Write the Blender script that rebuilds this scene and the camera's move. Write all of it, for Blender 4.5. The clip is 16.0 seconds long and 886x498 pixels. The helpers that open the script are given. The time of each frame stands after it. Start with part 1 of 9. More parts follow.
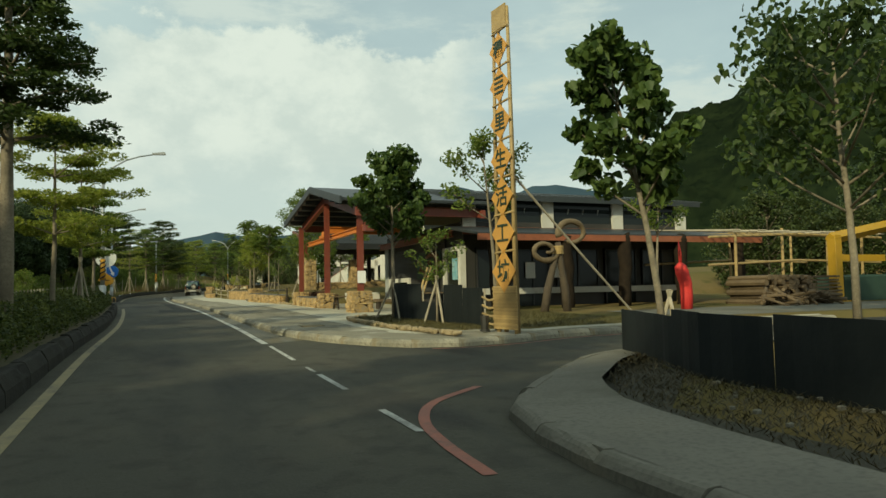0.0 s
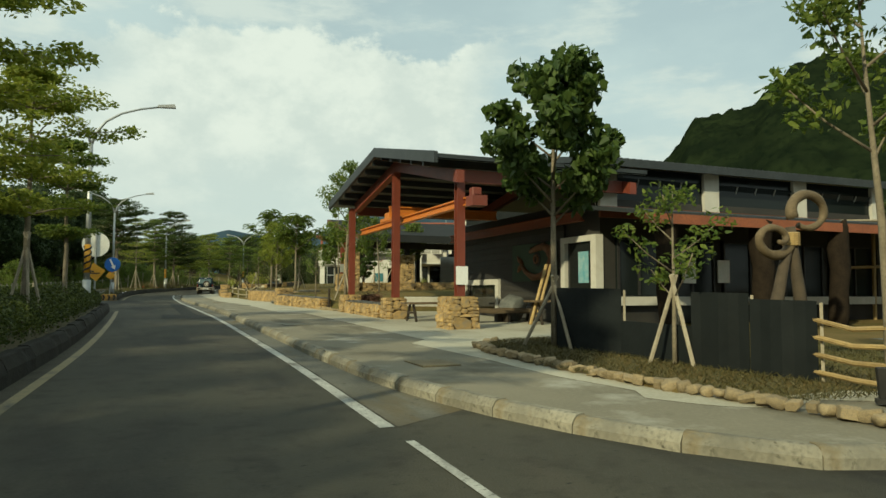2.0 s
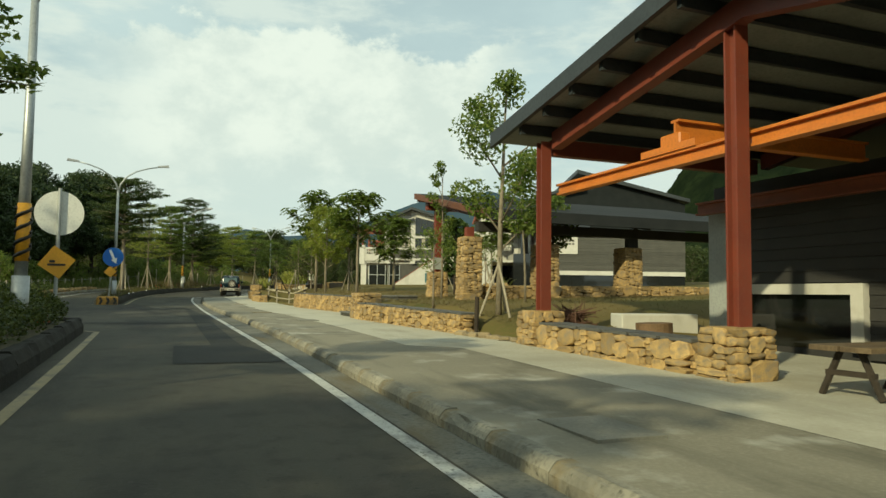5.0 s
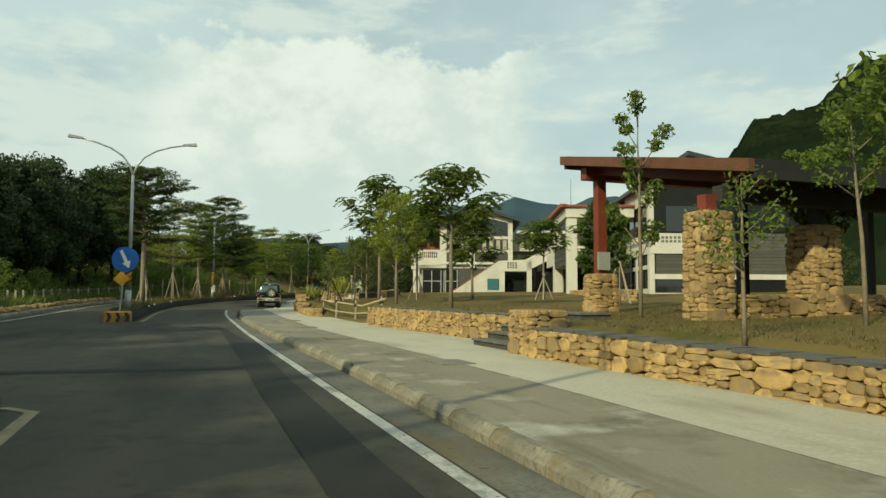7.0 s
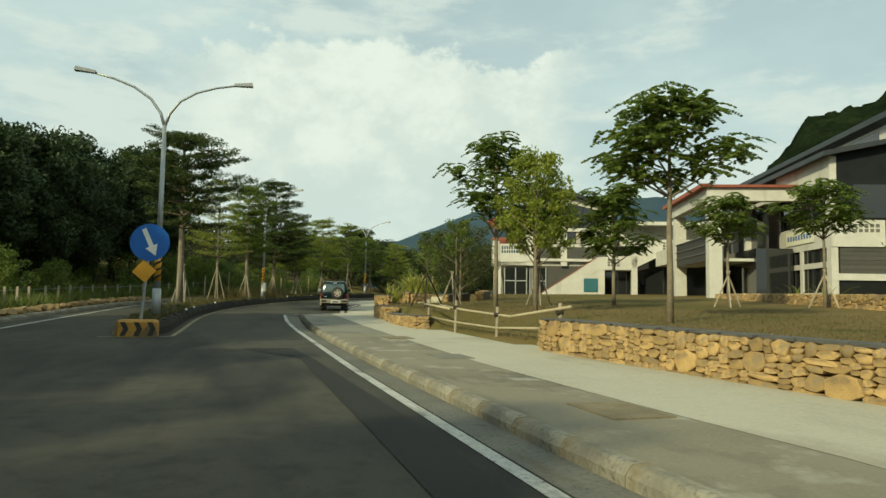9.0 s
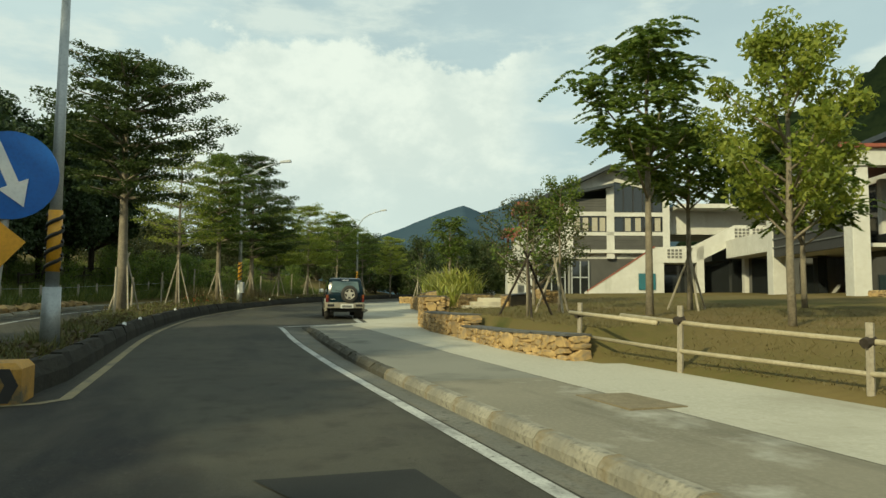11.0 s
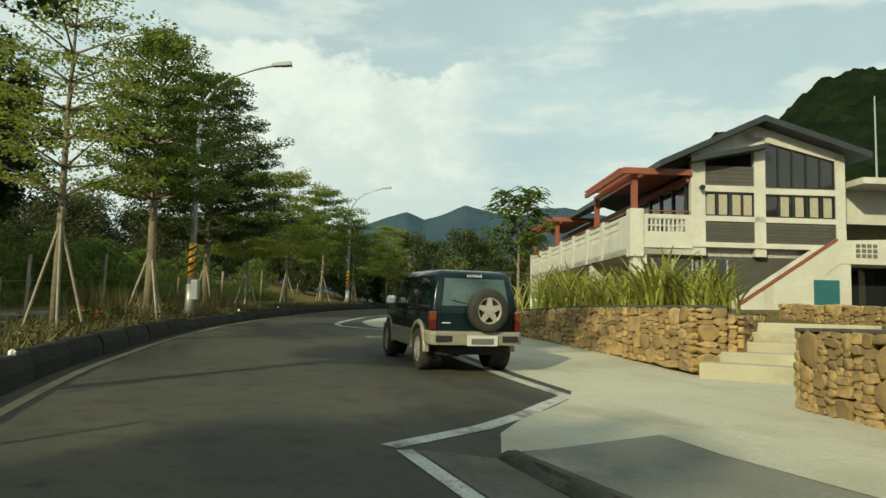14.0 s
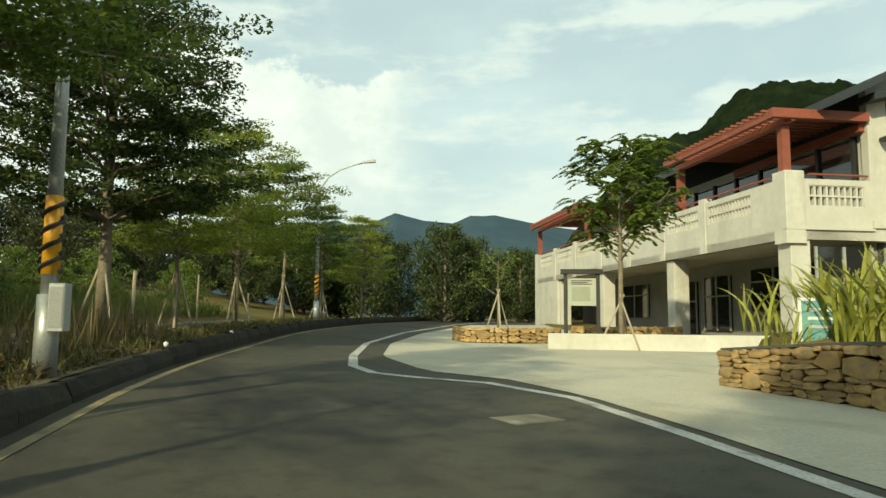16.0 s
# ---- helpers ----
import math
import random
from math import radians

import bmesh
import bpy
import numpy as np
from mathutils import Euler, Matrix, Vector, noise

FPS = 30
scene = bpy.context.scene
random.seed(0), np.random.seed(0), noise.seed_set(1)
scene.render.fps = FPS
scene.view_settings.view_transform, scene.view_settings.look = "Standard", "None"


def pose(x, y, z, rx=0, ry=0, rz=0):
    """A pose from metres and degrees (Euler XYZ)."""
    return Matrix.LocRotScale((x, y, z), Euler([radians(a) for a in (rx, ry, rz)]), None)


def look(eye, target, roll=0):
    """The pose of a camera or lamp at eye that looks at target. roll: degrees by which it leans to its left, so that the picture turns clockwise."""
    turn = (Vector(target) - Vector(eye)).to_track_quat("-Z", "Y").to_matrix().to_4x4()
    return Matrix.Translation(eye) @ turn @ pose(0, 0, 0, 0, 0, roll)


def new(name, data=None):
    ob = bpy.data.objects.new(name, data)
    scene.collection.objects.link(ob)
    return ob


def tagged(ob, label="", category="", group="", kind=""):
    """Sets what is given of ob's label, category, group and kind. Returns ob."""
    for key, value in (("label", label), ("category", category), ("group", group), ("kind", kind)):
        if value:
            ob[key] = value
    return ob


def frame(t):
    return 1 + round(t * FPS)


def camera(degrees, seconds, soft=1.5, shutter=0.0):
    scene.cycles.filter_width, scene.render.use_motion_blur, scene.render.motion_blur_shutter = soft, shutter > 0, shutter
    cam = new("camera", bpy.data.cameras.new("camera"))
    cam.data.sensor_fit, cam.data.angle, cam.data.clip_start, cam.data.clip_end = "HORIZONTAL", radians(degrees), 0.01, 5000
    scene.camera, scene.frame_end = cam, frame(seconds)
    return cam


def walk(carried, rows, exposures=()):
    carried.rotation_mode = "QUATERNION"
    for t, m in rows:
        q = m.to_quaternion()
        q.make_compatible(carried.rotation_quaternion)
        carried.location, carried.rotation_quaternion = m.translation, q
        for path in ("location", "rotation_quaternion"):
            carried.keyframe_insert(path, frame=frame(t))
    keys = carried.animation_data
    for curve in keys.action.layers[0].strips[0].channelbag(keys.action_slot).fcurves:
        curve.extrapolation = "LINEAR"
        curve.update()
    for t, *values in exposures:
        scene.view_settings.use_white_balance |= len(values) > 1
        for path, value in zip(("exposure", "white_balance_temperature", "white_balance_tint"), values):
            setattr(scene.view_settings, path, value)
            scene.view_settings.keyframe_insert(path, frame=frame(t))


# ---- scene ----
cam = camera(65.1, 16.0)
# seconds, place, yaw, pitch, roll
SCALE = 1.12     # the plan below is drawn at 1 : 1.12 and enlarged at the end
ROWS = [
    (0.0, -0.000, -0.000, 1.133, -23.00, 3.38, 1.17),
    (0.5, 0.103, 2.149, 1.160, -22.88, 3.56, 0.64),
    (1.0, 0.193, 4.238, 1.185, -22.99, 3.66, 0.07),
    (1.5, 0.284, 6.288, 1.211, -23.24, 3.67, -0.05),
    (2.0, 0.367, 8.213, 1.236, -22.16, 3.62, -0.13),
    (2.5, 0.437, 10.065, 1.255, -21.57, 3.79, 0.20),
    (3.0, 0.506, 11.892, 1.277, -21.19, 3.86, 0.16),
    (3.2, 0.530, 12.632, 1.287, -21.09, 3.76, 0.16),
    (5.3, 0.461, 21.653, 1.447, -20.77, 3.65, -0.97),
    (5.5, 0.460, 22.530, 1.459, -20.48, 3.20, -1.03),
    (6.0, 0.439, 24.758, 1.489, -19.98, 4.04, -0.83),
    (6.5, 0.417, 27.061, 1.522, -19.61, 4.06, -0.79),
    (7.0, 0.373, 29.379, 1.565, -18.82, 4.25, -0.37),
    (7.5, 0.281, 31.713, 1.606, -18.03, 4.32, -0.65),
    (8.0, 0.178, 34.071, 1.634, -17.32, 3.67, -0.63),
    (8.5, 0.040, 36.451, 1.663, -16.43, 4.14, -0.52),
    (9.0, -0.133, 38.887, 1.692, -15.76, 4.25, -0.98),
    (9.2, -0.196, 39.874, 1.703, -15.52, 4.00, -1.51),
    (11.3, -0.491, 50.714, 1.745, -18.61, 4.40, -0.35),
    (11.5, -0.505, 51.746, 1.756, -18.44, 4.51, -0.63),
    (12.0, -0.536, 54.323, 1.788, -19.40, 4.43, -0.97),
    (12.5, -0.568, 56.928, 1.824, -19.69, 4.85, -1.01),
    (13.0, -0.560, 59.562, 1.863, -20.88, 4.77, -1.24),
    (13.5, -0.487, 62.234, 1.913, -22.22, 4.91, -1.38),
    (14.0, -0.335, 64.897, 1.974, -23.41, 5.00, -1.40),
    (14.5, -0.138, 67.592, 2.048, -24.72, 4.94, -1.19),
    (15.0, 0.113, 70.323, 2.112, -26.20, 4.63, -0.89),
    (15.5, 0.488, 73.049, 2.180, -27.56, 4.56, -0.53),
    (16.0, 0.902, 75.755, 2.253, -29.16, 5.76, -0.45),
]
walk(cam, [(t, pose(x * SCALE, y * SCALE, z * SCALE, 90 + pitch, roll, yaw)) for t, x, y, z, yaw, pitch, roll in ROWS], [(0.0, -0.28, 6350, -9), (2.5, -0.18, 6350, -9), (5.5, -0.10, 6350, -9), (7.0, -0.17, 6350, -9), (9.0, -0.16, 6350, -9), (11.5, -0.10, 6350, -9), (13.5, -0.14, 6350, -9), (14.5, -0.04, 6350, -9), (15.5, 0.12, 6450, -9), (16.0, 0.12, 6450, -9)])

# ---------------- world, sun, exposure ----------------
SUN_AZ, SUN_EL = radians(235), radians(27)      # azimuth clockwise from +y
world = bpy.data.worlds.new("sky")
scene.world = world
world.use_nodes = True
wn, wl = world.node_tree.nodes, world.node_tree.links
wn.clear()
w_out = wn.new("ShaderNodeOutputWorld")
w_bg = wn.new("ShaderNodeBackground")
sky = wn.new("ShaderNodeTexSky")
sky.sky_type, sky.sun_disc, sky.sun_elevation, sky.sun_rotation = "NISHITA", False, SUN_EL, SUN_AZ
sky.air_density, sky.dust_density, sky.ozone_density = 1.2, 3.0, 1.0
w_co, w_sep = wn.new("ShaderNodeTexCoord"), wn.new("ShaderNodeSeparateXYZ")
wl.new(w_co.outputs["Generated"], w_sep.inputs[0])


def w_noise(scale, detail, rough, stretch, place=(0, 0, 0), turn=0.0):
    """Noise over the directions of the sky."""
    m_, n_ = wn.new("ShaderNodeMapping"), wn.new("ShaderNodeTexNoise")
    m_.inputs["Scale"].default_value, m_.inputs["Location"].default_value, m_.inputs["Rotation"].default_value = stretch, place, (0, turn, 0)
    n_.inputs["Scale"].default_value, n_.inputs["Detail"].default_value, n_.inputs["Roughness"].default_value = scale, detail, rough
    wl.new(w_co.outputs["Generated"], m_.inputs["Vector"])
    wl.new(m_.outputs[0], n_.inputs["Vector"])
    return n_.outputs["Fac"]


def w_math(op, a, b, c=0.0):
    n_ = wn.new("ShaderNodeMath")
    n_.operation = op
    for i_, v_ in enumerate((a, b, c)):
        if isinstance(v_, (int, float)):
            n_.inputs[i_].default_value = v_
        else:
            wl.new(v_, n_.inputs[i_])
    return n_.outputs[0]


def w_step(v, lo, hi, a=0.0, b=1.0):
    n_ = wn.new("ShaderNodeMapRange")
    n_.interpolation_type = "SMOOTHSTEP"
    for i_, q_ in enumerate((lo, hi, a, b)):
        n_.inputs[i_ + 1].default_value = q_
    wl.new(v, n_.inputs[0])
    return n_.outputs[0]


def w_blend(f, c1, c2):
    n_ = wn.new("ShaderNodeMixRGB")
    for i_, v_ in enumerate((f, c1, c2)):
        if isinstance(v_, (tuple, float)):
            n_.inputs[i_].default_value = v_
        else:
            wl.new(v_, n_.inputs[i_])
    return n_.outputs[0]


w_x, w_z = w_sep.outputs["X"], w_sep.outputs["Z"]
# a thin veil over the blue
w_wide = w_noise(2.2, 8.0, 0.55, (1, 1, 2.2), (0.35, 0.1, 0))
w_col = w_blend(w_step(w_wide, 0.35, 0.66, 0.70, 0.97), sky.outputs[0], (7.1, 7.85, 8.1, 1))
# broad streaks of high cloud, rising to the east
w_streak = w_noise(3.4, 10.0, 0.58, (0.9, 0.9, 3.4), (0.2, 0.4, 0.15), 0.35)
w_fine = w_noise(9.0, 10.0, 0.62, (1, 1, 1.4), (3.1, 0.7, 0.2))
w_band = w_math("ADD", w_streak, w_math("MULTIPLY", w_fine, 0.22))
w_col = w_blend(w_step(w_band, 0.565, 0.70, 0.0, 0.85), w_col, (8.5, 8.6, 8.3, 1))
# pale haze towards the horizon
w_col = w_blend(w_step(w_z, 0.26, 0.05, 0.0, 0.72), w_col, (7.9, 8.25, 8.0, 1))
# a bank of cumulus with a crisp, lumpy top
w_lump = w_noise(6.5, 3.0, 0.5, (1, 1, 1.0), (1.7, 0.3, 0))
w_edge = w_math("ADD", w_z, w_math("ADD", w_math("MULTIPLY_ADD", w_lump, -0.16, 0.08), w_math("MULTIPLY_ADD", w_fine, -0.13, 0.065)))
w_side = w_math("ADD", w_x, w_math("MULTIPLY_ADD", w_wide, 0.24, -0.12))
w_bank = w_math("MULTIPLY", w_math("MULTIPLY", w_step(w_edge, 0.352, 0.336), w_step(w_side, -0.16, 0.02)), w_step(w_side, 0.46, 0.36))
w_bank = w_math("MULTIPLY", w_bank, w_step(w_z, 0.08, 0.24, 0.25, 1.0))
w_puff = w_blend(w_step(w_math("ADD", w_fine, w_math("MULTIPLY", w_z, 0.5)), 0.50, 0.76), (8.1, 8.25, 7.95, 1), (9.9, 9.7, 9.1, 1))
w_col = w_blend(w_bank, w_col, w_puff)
w_bg.inputs["Strength"].default_value = 0.1
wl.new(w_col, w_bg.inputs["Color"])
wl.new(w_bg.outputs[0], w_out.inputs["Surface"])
sun = new("sun", bpy.data.lights.new("sun", "SUN"))
sun.data.energy, sun.data.angle, sun.data.color = 4.5, radians(1.2), (1.0, 0.83, 0.56)
sun.matrix_world = look((-60 * math.cos(SUN_EL) * -math.sin(SUN_AZ), 60 * math.cos(SUN_EL) * math.cos(SUN_AZ), 60 * math.sin(SUN_EL)), (0, 0, 0))
scene.view_settings.exposure = 0.0

# ---------------- materials ----------------
MATS = {}


def mat(name, c1, c2=None, rough=0.8, scale=4.0, fine=40.0, bump=0.2, metal=0.0, c3=None, rand=0.0, spec=0.5, sheen=0.0, trans=0.0):
    """A surface with two scales of noise between its colours, fine relief, and an optional random shade per object."""
    if name in MATS:
        return MATS[name]
    m = bpy.data.materials.new(name)
    m.use_nodes = True
    n, l = m.node_tree.nodes, m.node_tree.links
    b = n["Principled BSDF"]
    c2 = c2 or tuple(v * 0.8 for v in c1)
    c3 = c3 or tuple(v * 0.9 for v in c2)
    co = n.new("ShaderNodeTexCoord")
    na, nb = n.new("ShaderNodeTexNoise"), n.new("ShaderNodeTexNoise")
    na.inputs["Scale"].default_value, na.inputs["Detail"].default_value = scale, 6.0
    nb.inputs["Scale"].default_value, nb.inputs["Detail"].default_value = fine, 4.0
    ra = n.new("ShaderNodeValToRGB")
    ra.color_ramp.elements[0].position, ra.color_ramp.elements[1].position = 0.35, 0.68
    ra.color_ramp.elements[0].color, ra.color_ramp.elements[1].color = (*c1, 1), (*c2, 1)
    mx = n.new("ShaderNodeMixRGB")
    rb = n.new("ShaderNodeValToRGB")
    rb.color_ramp.elements[0].position, rb.color_ramp.elements[1].position = 0.45, 0.75
    mx.inputs[2].default_value = (*c3, 1)
    l.new(co.outputs["Object"], na.inputs["Vector"])
    l.new(co.outputs["Object"], nb.inputs["Vector"])
    l.new(na.outputs["Fac"], ra.inputs[0])
    l.new(ra.outputs[0], mx.inputs[1])
    l.new(nb.outputs["Fac"], rb.inputs[0])
    l.new(rb.outputs[0], mx.inputs[0])
    last = mx.outputs[0]
    if rand:
        oi, hs, mr = n.new("ShaderNodeObjectInfo"), n.new("ShaderNodeHueSaturation"), n.new("ShaderNodeMapRange")
        mr.inputs[3].default_value, mr.inputs[4].default_value = 1 - rand, 1 + rand
        l.new(oi.outputs["Random"], mr.inputs[0])
        l.new(mr.outputs[0], hs.inputs["Value"])
        l.new(last, hs.inputs["Color"])
        last = hs.outputs[0]
    l.new(last, b.inputs["Base Color"])
    b.inputs["Roughness"].default_value, b.inputs["Metallic"].default_value = rough, metal
    b.inputs["Specular IOR Level"].default_value = spec
    if bump:
        bp = n.new("ShaderNodeBump")
        bp.inputs["Strength"].default_value, bp.inputs["Distance"].default_value = bump, 0.02
        l.new(nb.outputs["Fac"], bp.inputs["Height"])
        l.new(bp.outputs[0], b.inputs["Normal"])
    if trans:
        tr, ms = n.new("ShaderNodeBsdfTranslucent"), n.new("ShaderNodeMixShader")
        l.new(last, tr.inputs["Color"])
        ms.inputs[0].default_value = trans
        l.new(b.outputs[0], ms.inputs[1])
        l.new(tr.outputs[0], ms.inputs[2])
        l.new(ms.outputs[0], n["Material Output"].inputs["Surface"])
    MATS[name] = m
    return m


def leaf_mat(name, c1, c2, trans=0.42):
    """Leaves: a shade for each leaf."""
    m = bpy.data.materials.new(name)
    m.use_nodes = True
    n, l = m.node_tree.nodes, m.node_tree.links
    b = n["Principled BSDF"]
    g, r = n.new("ShaderNodeNewGeometry"), n.new("ShaderNodeValToRGB")
    r.color_ramp.elements[0].color, r.color_ramp.elements[1].color = (*c1, 1), (*c2, 1)
    l.new(g.outputs["Random Per Island"], r.inputs[0])
    l.new(r.outputs[0], b.inputs["Base Color"])
    b.inputs["Roughness"].default_value = 0.55
    b.inputs["Specular IOR Level"].default_value = 0.35
    t, ms = n.new("ShaderNodeBsdfTranslucent"), n.new("ShaderNodeMixShader")
    l.new(r.outputs[0], t.inputs["Color"])
    ms.inputs[0].default_value = trans
    l.new(b.outputs[0], ms.inputs[1])
    l.new(t.outputs[0], ms.inputs[2])
    l.new(ms.outputs[0], n["Material Output"].inputs["Surface"])
    return m


ASPHALT = mat("asphalt", (0.0704, 0.0663, 0.0470), (0.0479, 0.0466, 0.0358), 0.85, 0.35, 60, 0.35, c3=(0.0623, 0.0611, 0.0481), spec=0.25)


def worn(m, c, scale, low, high, stretch=(1, 1, 1), mode="MIX"):
    """Adds patches of another shade to a surface: long stains, drips or wheel tracks."""
    n, l = m.node_tree.nodes, m.node_tree.links
    b = n["Principled BSDF"]
    src = b.inputs["Base Color"].links[0].from_socket
    co, mp, no, ra, mx = (n.new("ShaderNode" + k) for k in ("TexCoord", "Mapping", "TexNoise", "ValToRGB", "MixRGB"))
    mp.inputs["Scale"].default_value = stretch
    no.inputs["Scale"].default_value, no.inputs["Detail"].default_value, no.inputs["Roughness"].default_value = scale, 7.0, 0.6
    ra.color_ramp.elements[0].position, ra.color_ramp.elements[1].position = low, high
    mx.inputs[2].default_value = (*c, 1)
    l.new(co.outputs["Object"], mp.inputs["Vector"])
    l.new(mp.outputs[0], no.inputs["Vector"])
    l.new(no.outputs["Fac"], ra.inputs[0])
    l.new(ra.outputs[0], mx.inputs[0])
    l.new(src, mx.inputs[1])
    l.new(mx.outputs[0], b.inputs["Base Color"])
    return m


worn(ASPHALT, (0.020, 0.020, 0.019), 0.5, 0.50, 0.66, (1.0, 0.25, 1.0))
worn(ASPHALT, (0.080, 0.070, 0.053), 0.9, 0.52, 0.80, (1.0, 0.16, 1.0))
worn(ASPHALT, (0.090, 0.084, 0.070), 38.0, 0.60, 0.72)
worn(ASPHALT, (0.012, 0.012, 0.012), 22.0, 0.62, 0.74)
worn(ASPHALT, (0.036, 0.032, 0.025), 3.2, 0.50, 0.74)
PATCH = mat("fresh asphalt", (0.0205, 0.0218, 0.0191), (0.0248, 0.0257, 0.0224), 0.85, 0.8, 60, 0.3, spec=0.25)
CONC = worn(worn(mat("pavement concrete", (0.2397, 0.2185, 0.1618), (0.1780, 0.1638, 0.1223), 0.9, 0.5, 30, 0.25, c3=(0.2457, 0.2234, 0.1689), spec=0.2), (0.1163, 0.1062, 0.0779), 0.8, 0.54, 0.72), (0.4056, 0.3934, 0.3327), 1.1, 0.56, 0.72)
worn(CONC, (0.19, 0.18, 0.14), 9.0, 0.62, 0.85)
CONCP = worn(mat("pale pavement concrete", (0.4430, 0.4189, 0.3322), (0.3659, 0.3467, 0.2745), 0.9, 0.4, 25, 0.2, c3=(0.4815, 0.4574, 0.3659), spec=0.2), (0.3178, 0.2937, 0.2215), 0.5, 0.52, 0.76)
worn(CONCP, (0.34, 0.315, 0.24), 7.0, 0.58, 0.78)
worn(CONCP, (0.27, 0.25, 0.19), 0.9, 0.55, 0.78, (1, 0.35, 1))
worn(CONC, (0.105, 0.098, 0.072), 1.6, 0.54, 0.76, (1, 0.18, 1))
KERB = worn(mat("kerb concrete", (0.312, 0.290, 0.225), (0.188, 0.177, 0.140), 0.9, 2.5, 25, 0.5, rand=0.14, spec=0.2), (0.106, 0.103, 0.077), 0.9, 0.50, 0.70)
worn(KERB, (0.20, 0.15, 0.075), 1.6, 0.56, 0.72)
worn(KERB, (0.05, 0.048, 0.036), 11.0, 0.60, 0.74)
# cooler copy of the kerbside concrete; its stains and tone include tree shade
CONCS = worn(worn(mat("stained kerbside concrete, shade in tone", (0.2269, 0.2196, 0.1781), (0.1684, 0.1635, 0.1342), 0.9, 0.5, 30, 0.25, c3=(0.2196, 0.2123, 0.1757), spec=0.2), (0.1098, 0.1086, 0.0878), 0.8, 0.52, 0.7), (0.3660, 0.3367, 0.2562), 0.7, 0.58, 0.74)
# mossy kerb copy, also painted darker for the tree-shaded stretch
KERBD = worn(mat("mossy kerb, shade in tone", (0.108, 0.101, 0.078), (0.068, 0.065, 0.050), 0.9, 2.5, 25, 0.5, rand=0.16, spec=0.2), (0.036, 0.037, 0.026), 0.9, 0.46, 0.66)
# stained concrete taken down further so that it carries the near corner's shade
CONCD = worn(mat("worn corner concrete, shade in tone", (0.173, 0.162, 0.132), (0.132, 0.124, 0.102), 0.9, 0.8, 25, 0.3, spec=0.2), (0.105, 0.099, 0.075), 0.9, 0.5, 0.7)
STEPC = worn(mat("worn step concrete", (0.450, 0.413, 0.312), (0.350, 0.325, 0.250), 0.9, 1.5, 25, 0.4, c3=(0.413, 0.375, 0.275), rand=0.06, spec=0.2), (0.250, 0.231, 0.175), 1.2, 0.5, 0.72)
GUTTER = worn(mat("gutter concrete", (0.180, 0.175, 0.146), (0.114, 0.112, 0.095), 0.9, 0.9, 30, 0.3, spec=0.2), (0.084, 0.082, 0.066), 0.9, 0.52, 0.7, (1, 0.4, 1))
worn(GUTTER, (0.13, 0.105, 0.06), 1.1, 0.52, 0.70, (1.6, 0.35, 1))
worn(GUTTER, (0.045, 0.043, 0.035), 8.0, 0.60, 0.74)
# dirt plus painted shade: both darken these two kerb colours
DKERB = mat("dirty median kerb, shade in tone", (0.018, 0.018, 0.016), (0.035, 0.034, 0.028), 0.9, 1.5, 20, 0.5, rand=0.15, spec=0.2)
VKERB = mat("stained verge kerb, shade in tone", (0.041, 0.038, 0.029), (0.025, 0.024, 0.019), 0.9, 1.5, 20, 0.5, rand=0.15, spec=0.2)
WPAINT = mat("white road paint", (0.506, 0.506, 0.460), (0.380, 0.380, 0.345), 0.7, 5, 40, 0.2)
YPAINT = mat("yellow road paint", (0.28, 0.225, 0.11), (0.20, 0.165, 0.09), 0.7, 5, 40, 0.2)
RPAINT = mat("red road paint", (0.30, 0.10, 0.065), (0.22, 0.085, 0.06), 0.7, 5, 40, 0.2)
worn(WPAINT, (0.10, 0.098, 0.088), 3.5, 0.50, 0.70, (1, 0.5, 1))
worn(WPAINT, (0.07, 0.066, 0.056), 26.0, 0.56, 0.70)
worn(YPAINT, (0.07, 0.066, 0.055), 2.5, 0.50, 0.70, (1, 0.5, 1))
worn(RPAINT, (0.07, 0.06, 0.052), 3.0, 0.54, 0.72)
GROUND = mat("grass and earth", (0.106, 0.095, 0.031), (0.178, 0.128, 0.056), 0.95, 0.25, 9, 0.6, c3=(0.132, 0.100, 0.041), spec=0.08)
worn(GROUND, (0.065, 0.070, 0.020), 0.6, 0.56, 0.72)
STONE = worn(worn(mat("yellow field stone", (0.45, 0.305, 0.122), (0.34, 0.22, 0.083), 0.85, 2.2, 18, 0.5, c3=(0.28, 0.205, 0.112), rand=0.34), (0.17, 0.133, 0.085), 1.7, 0.54, 0.74), (0.23, 0.20, 0.15), 0.8, 0.56, 0.70)
GSTONE = mat("weathered edging stone", (0.34, 0.265, 0.15), (0.24, 0.19, 0.115), 0.9, 6, 30, 0.4, c3=(0.17, 0.14, 0.09), rand=0.25)
MORTAR = mat("wall core", (0.11, 0.082, 0.046), (0.07, 0.055, 0.034), 0.95, 4, 30, 0.5)
SLATE = mat("dark slate", (0.065, 0.065, 0.062), (0.11, 0.107, 0.095), 0.7, 5, 40, 0.4)
REDST = mat("red painted steel", (0.19, 0.042, 0.022), (0.145, 0.032, 0.02), 0.5, 2.5, 30, 0.05, c3=(0.16, 0.05, 0.03))
ORANGE = mat("orange crane paint", (0.62, 0.20, 0.03), (0.5, 0.16, 0.03), 0.45, 3, 30, 0.05)
DROOF = mat("dark roof sheet", (0.045, 0.052, 0.055), (0.03, 0.035, 0.038), 0.5, 1.5, 20, 0.1, metal=0.2)
ROOFUND = mat("roof underside", (0.2419, 0.2419, 0.2074), (0.1958, 0.1958, 0.1728), 0.7, 2, 20, 0.05)
